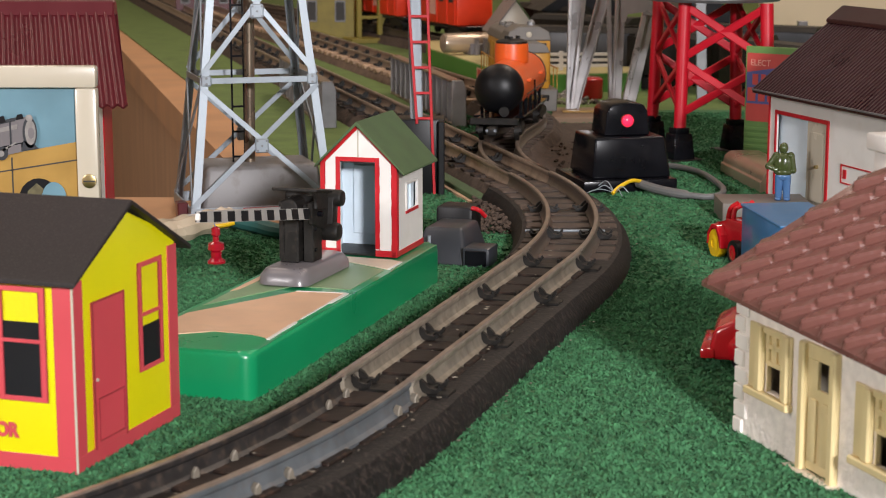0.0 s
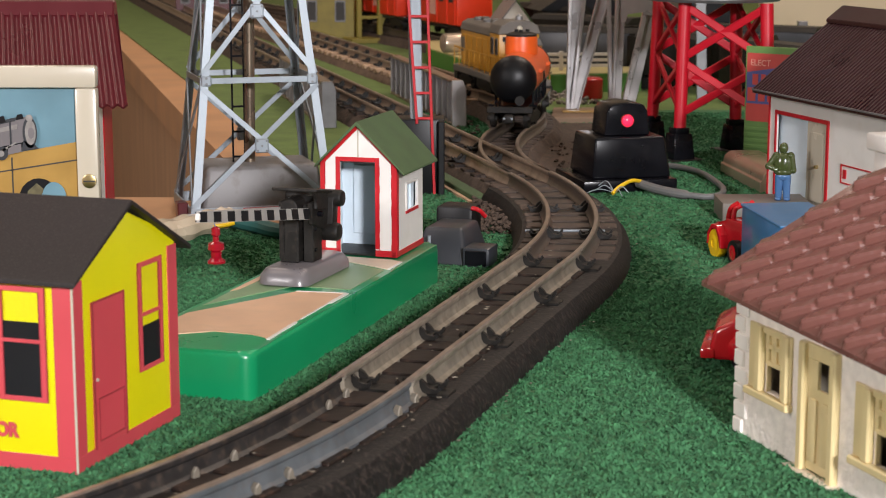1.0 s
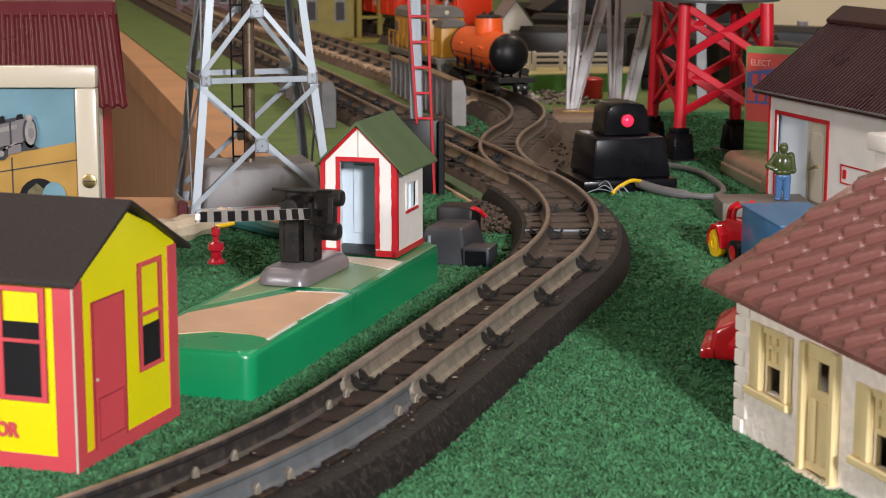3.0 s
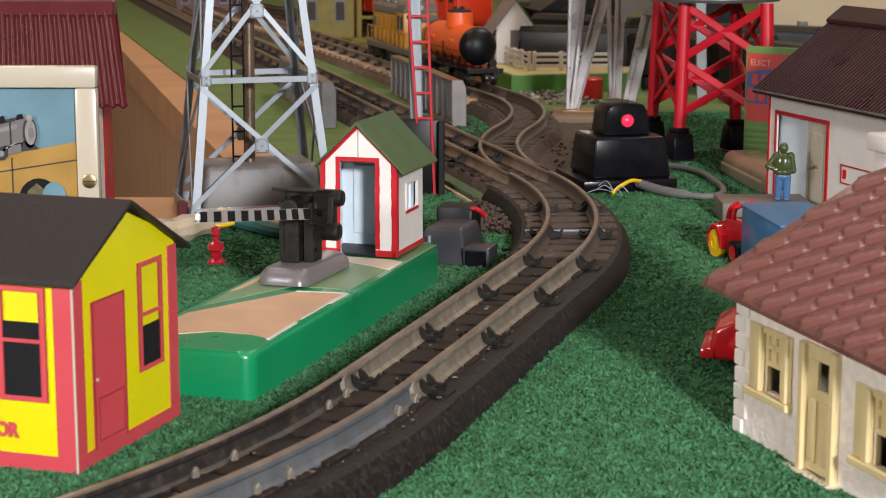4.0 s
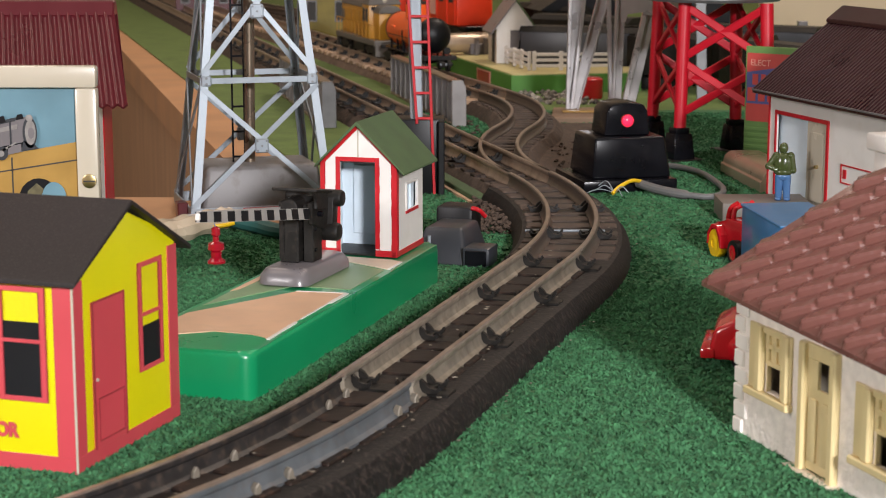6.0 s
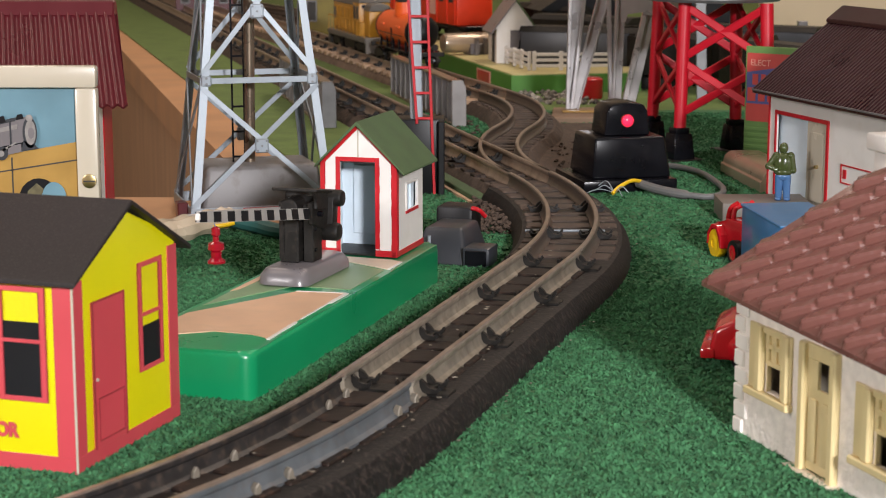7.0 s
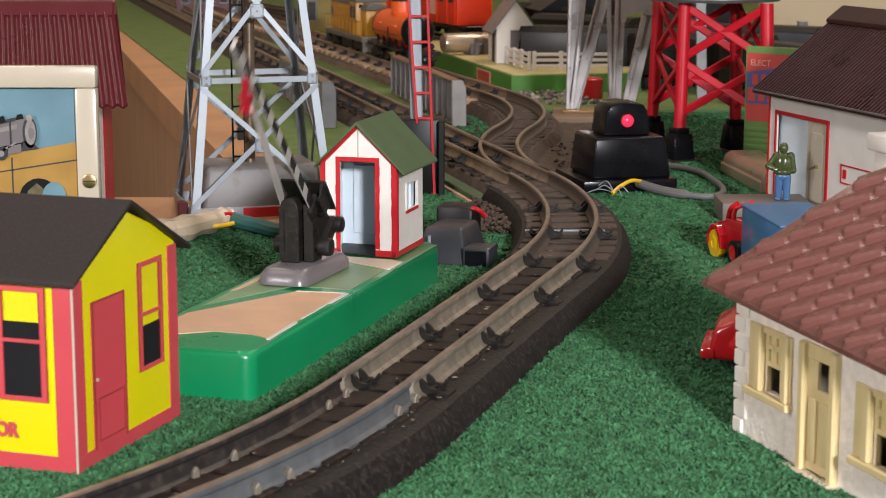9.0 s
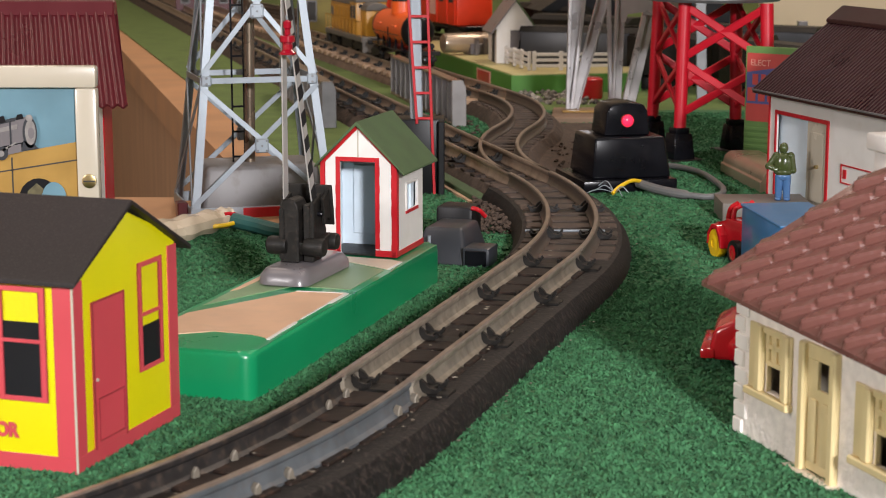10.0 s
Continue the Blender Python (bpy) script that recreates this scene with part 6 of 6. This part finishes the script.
def toy_car():
    t = thing("toy_car", pose(0.1375, 0.708, 0.0012, 0, 0, 78) @ Matrix.Diagonal((1.14, 1.14, 1.14, 1)), "glossy red plastic toy car with black tyres", "toy car")
    side = [(-0.03, 0.004), (0.0275, 0.004), (0.0285, 0.0075), (0.027, 0.0145), (0.021, 0.0178), (0.012, 0.0188), (0.006, 0.0245), (-0.012, 0.0245), (-0.02, 0.0155), (-0.029, 0.013)]
    prism("body", TOYRED, t, side, "x", -0.014, 0.014, 0.0042, seg=4)
    for x in (-0.0115, 0.0115):
        lathe("mudguard", TOYRED, t, [(0.0008, -0.0052), (0.0042, -0.0045), (0.0062, -0.0018), (0.0062, 0.0018), (0.0042, 0.0045), (0.0008, 0.0052)], Matrix.Translation((x, 0.0165, 0.0082)) @ pose(0, 0, 0, 0, 90, 0), 20)
    box("bumper", TOYRED, t, -0.0148, 0.0148, 0.0265, 0.0315, 0.0045, 0.0082, 0.001, 2)
    for x in (-0.013, 0.013):
        wheel(t, x, 0.016, 0.0048, 0.0048, 0.003, TIN_BLACK, SILVER_DARK)
        wheel(t, x, -0.018, 0.0048, 0.0048, 0.003, TIN_BLACK, SILVER_DARK)
        box("window", DARK_IN, t, x * 1.09 - 0.0003, x * 1.09 + 0.0003, -0.01, 0.005, 0.0178, 0.0228, 0.0002)
    return t


toy_car()


# ---- plate girders beside the straight track ----
PALE_GREY = material("pale_grey_paint", (0.28, 0.265, 0.26), 0.4, 0.2, var=0.15)


def girder(m, length, h, label, end):
    t = thing("plate_girder", m, label, "toy bridge side", "plate girders")
    box("web", GREY, t, -0.0008, 0.0008, 0, length, 0.001, h, 0)
    # tan top flange: the warm light on it is put into the colour
    box("top_flange", POLE, t, -0.0045, 0.0045, 0, length, h, h + 0.0022, 0.0005)
    box("bottom_flange", POLE, t, -0.0045, 0.0045, 0, length, 0, 0.0022, 0.0005)
    n = int(length / 0.021)
    for i in range(n + 1):
        y = length * i / n
        box("stiffener", PALE_GREY, t, -0.004, 0.004, y - 0.0014, y + 0.0014, 0.0022, h, 0.0003)
    prism("end_plate", end, t, [(-0.006, 0), (0.006, 0), (0.006, h - 0.004), (0.003, h + 0.003), (-0.006, h + 0.003)], "y", -0.003, 0, 0.0006)
    return t


girder(pose(0.0125, 1.50, 0.0012, 0, 0, 12.4), 0.27, 0.0345, "grey painted plate girder with upright stiffeners beside the track", PALE_GREY)
girder(pose(-0.0917, 1.49, 0.0012, 0, 0, 12.4), 0.27, 0.0345, "dull grey plate girder with upright stiffeners behind the tower", SILVER_DARK)


# ---- far loading platform with fence, cottage and tank ----
PLATM = pose(0.08, 1.78, 0.0012, 0, 0, 16)
PLAT_GREEN = material("bright_green_paint", (0.07, 0.21, 0.03), 0.5, var=0.1)
PLAT_TOP = material("pale_olive_paint", (0.5, 0.43, 0.2), 0.6, var=0.1)


def far_platform():
    t = thing("loading_platform", PLATM, "green sided platform with pale top and a red plate", "toy platform")
    w2l = PLATM.inverted()
    loop = lambda inset: [tuple((w2l @ Vector((x, y, 0)))[:2]) for x, y in ((0.0644 + inset, 1.7579 + inset * 1.2), (0.19, 1.787 + inset), (0.19, 2.06), (0.07, 2.22), (-0.02, 2.2), (-0.0056 + inset - 0.012, 2.0438 + 0.045))]
    prism("body", PLAT_GREEN, t, loop(0), "z", 0, 0.0175, 0.0003)
    prism("top", PLAT_TOP, t, loop(0.0012), "z", 0.0172, 0.0185)
    q0, q1 = (w2l @ Vector((0.0470, 1.829, 0.0)), w2l @ Vector((0.0345, 1.880, 0.0)))
    rim = beam("plate_rim", POSTER_PALE, t, (q0.x, q0.y, 0.0085), (q1.x, q1.y, 0.0085), 0.0125, 0.0012, 0, (-1, 0, 0), label="pale rim of a small plate")
    a, b = q0.lerp(q1, 0.08), q0.lerp(q1, 0.92)
    beam("plate", RED, rim, (a.x - 0.0003, a.y, 0.0085), (b.x - 0.0003, b.y, 0.0085), 0.0098, 0.0012, 0, (-1, 0, 0), label="red plate with worn marks")
    return t


far_platform()


def fence_run(m, length):
    t = thing("white_fence", m, "white plastic rail fence on the platform edge", "toy fence", "white fences")
    for k in range(int(length / 0.026) + 1):
        box("post", WHITE, t, 0.026 * k, 0.026 * k + 0.004, 0, 0.003, 0, 0.0185, 0.0006)
    for z in (0.003, 0.0085, 0.014):
        box("rail", WHITE, t, 0, length, 0.0005, 0.0024, z, z + 0.003, 0.0003)
    return t




def cottage():
    t = thing("white_cottage", PLATM @ pose(0.003, 0.105, 0.0187, 0, 0, -8), "white cottage with grey-green roof on the platform", "toy house")
    W, D, H, PK = 0.038, 0.05, 0.037, 0.0625
    x0, x1, z0, z1 = 0.014, 0.031, 0.014, 0.033
    for a, b, c, d in ((0, x0, 0, H), (x1, W, 0, H), (x0, x1, 0, z0), (x0, x1, z1, H)):
        box("wall", WHITE, t, a, b, 0, 0.0012, c, d, 0)
    prism("gable", WHITE, t, [(0, H), (W, H), (W / 2, PK)], "y", 0, 0.0012)
    box("wall", WHITE, t, 0, 0.0012, 0.0012, D, 0, H, 0)
    box("wall", WHITE, t, W - 0.0012, W, 0.0012, D, 0, H, 0)
    prism("back_wall", WHITE, t, [(0, 0), (W, 0), (W, H), (W / 2, PK), (0, H)], "y", D, D + 0.0012)
    box("door", DARK_IN, t, -0.0005, 0.0002, 0.012, 0.026, 0, 0.03, 0.0002)
    w = box("window", GREY, t, x0, x1, 0.001, 0.0018, z0, z1, 0, label="grey glazed window")
    box("sash", TIN_BLACK, w, x0 + 0.009, x1, 0.0004, 0.0011, z0, z0 + 0.009, 0)
    o = 0.006
    sl = (PK - H) / (W / 2)
    prism("roof", GREY, t, [(-o, H - o * sl), (W / 2, PK), (W / 2, PK + 0.002), (-o, H - o * sl + 0.0018)], "y", -0.005, D + 0.006, 0.0003, label="grey-green roof slope")
    prism("roof", ROOF_GREEN, t, [(W + o, H - o * sl), (W / 2, PK), (W / 2, PK + 0.002), (W + o, H - o * sl + 0.0018)], "y", -0.005, D + 0.006, 0.0003)
    return t


cottage()
for fx, fy, turn, length in ((0.0850, 1.797, 103.6, 0.118), (0.0860, 1.7975, 4, 0.075), (0.0880, 1.930, -15, 0.052)):
    fence_run(pose(fx, fy, 0.0199, 0, 0, turn), length)


def far_tank():
    t = thing("storage_tank", pose(-0.001, 1.985, 0.0199, 0, 0, 22), "horizontal silver storage tank on the platform", "toy tank")
    lathe("barrel", BRONZE, t, [(0.004, -0.001), (0.0095, 0.001), (0.0105, 0.004), (0.0105, 0.05), (0.0095, 0.053), (0.004, 0.055)], Matrix.Translation((0.0, 0, 0.0125)) @ pose(0, 0, 0, 0, 90, 0), 24)
    for x in (0.032, 0.042, 0.052):
        box("stand", GREY, t, x, x + 0.004, -0.016, -0.012, 0, 0.018, 0.0004)
    box("crate", GREY, t, 0.028, 0.058, -0.012, 0.01, 0, 0.012, 0.0006)
    return t


far_tank()


# ---- parked red cars and other far pieces ----
def red_caboose(m, label):
    t = thing("caboose", m, label, "toy train car", "parked red cars")
    box("body", REDORANGE, t, -0.018, 0.018, -0.06, 0.06, 0.014, 0.056, 0.001, 2)
    box("roof", REDORANGE, t, -0.02, 0.02, -0.068, 0.068, 0.056, 0.06, 0.001)
    box("cupola", REDORANGE, t, -0.014, 0.014, -0.02, 0.015, 0.06, 0.075, 0.001)
    box("frame", BLACK, t, -0.015, 0.015, -0.075, 0.075, 0.01, 0.014, 0.0005)
    for x in (-0.0182, 0.0182):
        for y in (-0.045, -0.02, 0.02, 0.045):
            w = box("window", DARK_IN, t, x - 0.0003, x + 0.0003, y - 0.006, y + 0.006, 0.035, 0.049, 0.0002)
        box("herald", POSTER_PALE, t, x - 0.0004, x + 0.0004, -0.008, 0.008, 0.022, 0.036, 0)
        for y in (-0.055, -0.035, -0.01, 0.01, 0.035, 0.055):
            box("rib", REDORANGE, t, x - 0.0008, x + 0.0008, y - 0.001, y + 0.001, 0.015, 0.055, 0.0002)
    for y in (-0.05, 0.05):
        truck(t, y)
    return t


FAR_LINE = course(0.053, 2.148, -radians(22), [(1.3, 0)])
far_track = track(FAR_LINE, "tarnished toy track on a raised far roadbed", BALLAST, RAIL, TIE, [(-0.033, 0.001), (-0.026, 0.0105), (-0.02, 0.0106), (0.02, 0.0106), (0.026, 0.0105), (0.033, 0.001)], 0.02, (0.04, 0.008, 0.0014))
red_caboose(pose(0.009, 2.257, 0.0205, 0, 0, 22) @ Matrix.Diagonal((1.25, 1.25, 1.25, 1)), "red-orange toy caboose parked on a far track")
red_caboose(pose(-0.066, 2.443, 0.0205, 0, 0, 22) @ Matrix.Diagonal((1.25, 1.25, 1.25, 1)), "red-orange toy caboose parked on a far track")


def far_building(m, w, d, h, wall, roof, label):
    t = thing("far_building", m, label, "toy building", "far buildings")
    box("wall", wall, t, 0, w, 0, d, 0, h, 0.0006)
    prism("roof", roof, t, [(-0.006, h), (w + 0.006, h), (w / 2, h + w * 0.35)], "y", -0.006, d + 0.006, 0.0006)
    n = max(2, int(w / 0.03))
    for k in range(n):
        x = w * (k + 0.5) / n
        q = box("window", SILVER_DARK, t, x - 0.007, x + 0.007, -0.0012, 0.0, h * 0.35, h * 0.75, 0.0003)
        box("pane", DARK_IN, q, x - 0.0055, x + 0.0055, -0.0016, -0.001, h * 0.38, h * 0.72, 0)
    return t


OLIVE_Y = material("olive_yellow_paint", (0.24, 0.19, 0.035), 0.5, var=0.15)
far_building(pose(-0.19, 2.45, 0.0015, 0, 0, -5), 0.075, 0.08, 0.07, OLIVE_Y, SILVER_DARK, "olive yellow building with grey window frames far back")
# next two sheds are added, to fill the dark clutter at the back
far_building(pose(0.12, 2.25, 0.0015, 0, 0, 12), 0.1, 0.08, 0.05, TIN_BLACK, TIN_BLACK, "black shed standing in for dark clutter behind the bridge pier")
far_building(pose(0.24, 2.1, 0.0015, 0, 0, 5), 0.1, 0.08, 0.045, BLACK_WORN, TIN_BLACK, "dark shed standing in for dark clutter behind the red stand")
far_building(pose(-0.42, 2.95, 0.0015, 0, 0, 8), 0.09, 0.08, 0.06, MAROON, BLACK_WORN, "dark red shed far back")


def derrick(m, label):
    t = thing("yellow_derrick", m, label, "toy crane")
    box("base", OLIVE_Y, t, -0.03, 0.03, -0.02, 0.02, 0, 0.006, 0.0005)
    for x in (-0.014, 0.014):
        box("post", OLIVE_Y, t, x - 0.003, x + 0.003, -0.003, 0.003, 0.006, 0.09, 0.0005)
    for z in (0.03, 0.055, 0.08):
        box("beam", OLIVE_Y, t, -0.014, 0.014, -0.002, 0.002, z, z + 0.004, 0.0004)
    beam("boom", OLIVE_Y, t, (0.014, 0, 0.02), (0.05, 0, 0.1), 0.005, 0.004)
    return t


derrick(pose(-0.095, 2.42, 0.0015, 0, 0, 20), "yellow-painted trestle frame standing far back")


def coach(m, mat, label):
    t = thing("freight_car", m, label, "toy train car", "far freight cars")
    box("body", mat, t, -0.018, 0.018, -0.065, 0.065, 0.014, 0.05, 0.001, 2)
    prism("roof", BLACK_WORN, t, [(-0.019, 0.05), (0.019, 0.05), (0.012, 0.055), (-0.012, 0.055)], "y", -0.066, 0.066)
    for x in (-0.0182, 0.0182):
        box("door", mat, t, x - 0.001, x + 0.001, -0.014, 0.014, 0.016, 0.048, 0.0004)
    for y in (-0.045, 0.045):
        truck(t, y)
    return t


coach(pose(-0.1, 2.72, 0.0022, 0, 0, 22), BLACK_WORN, "black toy freight car on a far track")
# the next seven cars are added, to keep the cluttered background dark
coach(pose(0.13, 2.3, 0.0022, 0, 0, 30), BLACK_WORN, "black freight car standing in for dark clutter behind the platform")
coach(pose(0.2, 1.86, 0.0022, 0, 0, 40), BLACK_WORN, "black freight car standing in for dark clutter behind the bridge pier")
coach(pose(0.32, 1.9, 0.0022, 0, 0, 60), GREY_DARK, "dark grey freight car standing in for dark clutter behind the red stand")
coach(pose(0.25, 1.78, 0.0022, 0, 0, 60), BLACK_WORN, "black freight car standing in for dark clutter behind the red stand")
coach(pose(0.16, 2.06, 0.0022, 0, 0, 50), BLACK_WORN, "black freight car standing in for dark clutter behind the bridge pier")
coach(pose(0.3, 1.66, 0.0022, 0, 0, 30), BLACK_WORN, "black freight car standing in for dark clutter behind the billboard")
coach(pose(0.145, 1.88, 0.0022, 0, 0, 75), GREY_DARK, "dark grey freight car standing in for dark clutter behind the bridge pier")
coach(pose(-0.06, 2.56, 0.0022, 0, 0, 22), GREY_DARK, "dark grey toy freight car on a far track")
struct(box("backdrop", WALLP, None, 0.41, 1.25, 2.40, 2.44, 0.0016, 0.5, 0), "plain beige board behind the layout", "backdrop")
for x, z in ((0.342, 0.045), (0.3835, 0.055)):
    tagged(box("grey_post", GREY, None, x - 0.005, x + 0.005, 1.995, 2.005, 0.0015, z, 0.0006), "short grey post standing far back", "post", "grey posts")
tagged(box("grey_rail", GREY, None, 0.337, 0.41, 1.988, 1.994, 0.0015, 0.034, 0.0006), "low grey barrier far back", "barrier")


# ---- pebbles by the platform ----
def pebbles():
    rng = random.Random(4)
    bm = bmesh.new()
    for _ in range(150):
        r = rng.uniform(0.0010, 0.0034)
        ret = bmesh.ops.create_icosphere(bm, subdivisions=1, radius=r)
        c = Vector((rng.uniform(0.065, 0.14), rng.uniform(1.66, 1.775), 0.001 + r * 0.6))
        for v in ret["verts"]:
            v.co = v.co * rng.uniform(0.75, 1.2) + c
    return tagged(part("pebbles", bm, PEBBLE), "loose dark and grey pebbles beside the platform", "stones", kind="stuff")


PEBBLE = material("mixed_pebbles", (0.16, 0.14, 0.12), 0.5, var=0.3, scale=100, spread=0.9)
pebbles()
tagged(lathe("red_drum", TOYRED, None, [(0.012, 0), (0.013, 0.002), (0.013, 0.018), (0.01, 0.02)], Matrix.Translation((0.135, 1.72, 0.0012)), 20), "small red drum behind the bridge pier", "drum")
tagged(part("grey_ballast_edge", (lambda b: (add_box(b, 0.06, 0.13, 1.2, 1.5, 0.0016, 0.004), b)[1])(bmesh.new()), BALLAST), "brown dusty cork ballast patch by the switch", "ballast", kind="stuff")


# ---- cables ----
TEAL = material("teal_cable", (0.03, 0.11, 0.1), 0.45)
TAPE = material("yellowed_clear_tape", (0.55, 0.45, 0.33), 0.25, var=0.15, coat=0.4)
CABLEG = material("grey_cable", (0.13, 0.13, 0.13), 0.5)


def taped_cable():
    t = thing("taped_cable", pose(0, 0, 0), "teal cable end wrapped in yellowed clear tape", "cable")
    tube("wrap", TAPE, t, [(-0.150, 0.965, 0.0075), (-0.137, 0.982, 0.0085), (-0.124, 1.0, 0.0095), (-0.1165, 1.008, 0.010)], lambda f: 0.0075 - 0.002 * f + 0.0006 * math.sin(f * 25), 9, n=10)
    tube("wire", TOYYELLOW, t, [(-0.124, 0.99, 0.0075), (-0.118, 0.992, 0.008), (-0.1135, 0.996, 0.0085)], 0.0012, label="yellow wire")
    tube("wire", TOYRED, t, [(-0.119, 1.0, 0.0125), (-0.1155, 1.002, 0.0125), (-0.113, 1.004, 0.0115)], 0.0014, label="red wire")
    tube("sheath", TEAL, t, [(-0.1145, 1.002, 0.009), (-0.1, 0.996, 0.0068), (-0.085, 0.985, 0.0056), (-0.055, 0.98, 0.005)], 0.0042, label="teal cable sheath")
    return t


taped_cable()


def lead():
    t = thing("grey_lead", pose(0, 0, 0), "grey cable loop with a bare yellow wire end", "cable")
    tube("sheath", CABLEG, t, [(0.1215, 1.1480, 0.0075), (0.1315, 1.1340, 0.006), (0.1445, 1.1210, 0.005), (0.16, 1.1130, 0.0045), (0.1695, 1.1240, 0.0045), (0.1745, 1.1540, 0.0045), (0.1705, 1.21, 0.0045), (0.1605, 1.24, 0.0045), (0.147, 1.255, 0.0045)], lambda f: 0.0028 if f < 0.28 else 0.0019, n=10)
    tube("core", TOYYELLOW, t, [(0.123, 1.146, 0.009), (0.1165, 1.1390, 0.0105), (0.1085, 1.1310, 0.008), (0.1035, 1.1260, 0.0045)], 0.0012, label="yellow insulated core")
    for k, (dx, dy, dz) in enumerate(((-0.012, 0.004, 0.002), (-0.009, 0.012, 0.004), (0.004, -0.006, 0.0), (0.008, -0.004, 0.002), (-0.02, 0.0, 0.0))):
        tube("strand", SILVER, t, [(0.105, 1.1270, 0.005), (0.105 + dx * 0.5, 1.1270 + dy * 0.6, 0.007 + dz), (0.105 + dx, 1.1270 + dy, 0.0035 + dz)], 0.00028, 6, label="bare copper-silver strand")
    return t


lead()


# ---- switch surroundings: green strip and cork rubble ----
strip = thing("green_strip", pose(0.0275, 1.105, 0.0012, 0, 0, 14.4), "dark green painted strip with a pale edge beside the track", "strip")
box("body", ROOF_GREEN, strip, -0.009, 0.0, 0.0, 0.19, 0.0, 0.005, 0.0005)
box("edge", TAN, strip, -0.0115, -0.009, 0.0, 0.19, 0.0, 0.0022, 0.0003, label="pale worn edge")


def rubble(name, x0, x1, y0, y1, n, rmin, rmax, seed, label):
    rng = random.Random(seed)
    bm = bmesh.new()
    for _ in range(n):
        r = rng.uniform(rmin, rmax)
        ret = bmesh.ops.create_icosphere(bm, subdivisions=1, radius=r)
        f = rng.random()
        c = Vector((x0 + (x1 - x0) * rng.random(), y0 + (y1 - y0) * f, 0.001 + r * 0.5 + rng.random() * 0.004))
        for v in ret["verts"]:
            v.co = Vector((v.co.x * rng.uniform(0.7, 1.5), v.co.y * rng.uniform(0.7, 1.5), v.co.z * rng.uniform(0.6, 1.1))) + c
    return tagged(part(name, bm, BALLAST), label, "rubble", kind="stuff")


rubble("cork_rubble", 0.018, 0.042, 1.0, 1.11, 750, 0.0006, 0.0017, 3, "crumbled brown cork roadbed beside the switch")
rubble("cork_crumbs", 0.075, 0.115, 1.22, 1.4, 300, 0.0005, 0.0012, 5, "scattered brown cork crumbs by the S-curve")
rubble("cork_crumbs", -0.05, 0.03, 1.3, 1.62, 300, 0.0005, 0.0014, 6, "scattered brown cork crumbs between the tracks")


# ---- what moves ----
def on_route(s):
    i = max(0.0, min(s / 0.004, len(LINE) - 1.001))
    k = int(i)
    a, b = Vector(LINE[k]), Vector(LINE[k + 1])
    return a.lerp(b, i - k)


# distance of the tank car's rear end past the switch, by time
RUN = [(0, 0.148), (0.5, 0.177), (1.0, 0.219), (1.5, 0.274), (2.0, 0.334), (2.5, 0.395), (3.0, 0.446), (3.5, 0.492), (4.0, 0.535), (4.5, 0.576), (5.0, 0.613), (5.5, 0.647), (6.0, 0.678),
       (6.5, 0.704), (7.0, 0.720), (7.4, 0.730), (7.7, 0.733), (8.5, 0.734), (10, 0.734)]
LIFT = [(0, 8), (8.6, 8), (8.7, 14), (8.8, 23), (8.9, 37), (9.0, 50), (9.1, 70), (9.2, 82), (9.3, 89), (9.4, 86), (9.5, 81), (9.7, 82), (10, 81)]


def motions():
    for car, trucks, lag, half in ((tank_car, tank_trucks, 0.070, 0.052), (diesel, diesel_trucks, 0.258, 0.056)):
        rows, turns = [], {k: [] for k in range(len(trucks))}
        for t, s in RUN:
            c = s + lag
            a, b = on_route(c - half), on_route(c + half)
            d = b - a
            h = math.atan2(d.x, d.y)
            rows.append((t, pose((a.x + b.x) / 2, (a.y + b.y) / 2, RAILZ, 0, 0, -math.degrees(h))))
            for k, e in enumerate((a, b)):
                turns[k].append((t, pose(0, half * (2 * k - 1), 0, 0, 0, -math.degrees(e.z - h))))
        walk(car, rows)
        for k, tr in enumerate(trucks):
            walk(tr, turns[k])
    walk(gate_arm, [(t, pose(*PIVOT, 0, a, 0)) for t, a in LIFT])
    walk(gate_lantern, [(t, pose(-0.087, -0.001, -0.0015, 0, -a, 0)) for t, a in LIFT])


motions()
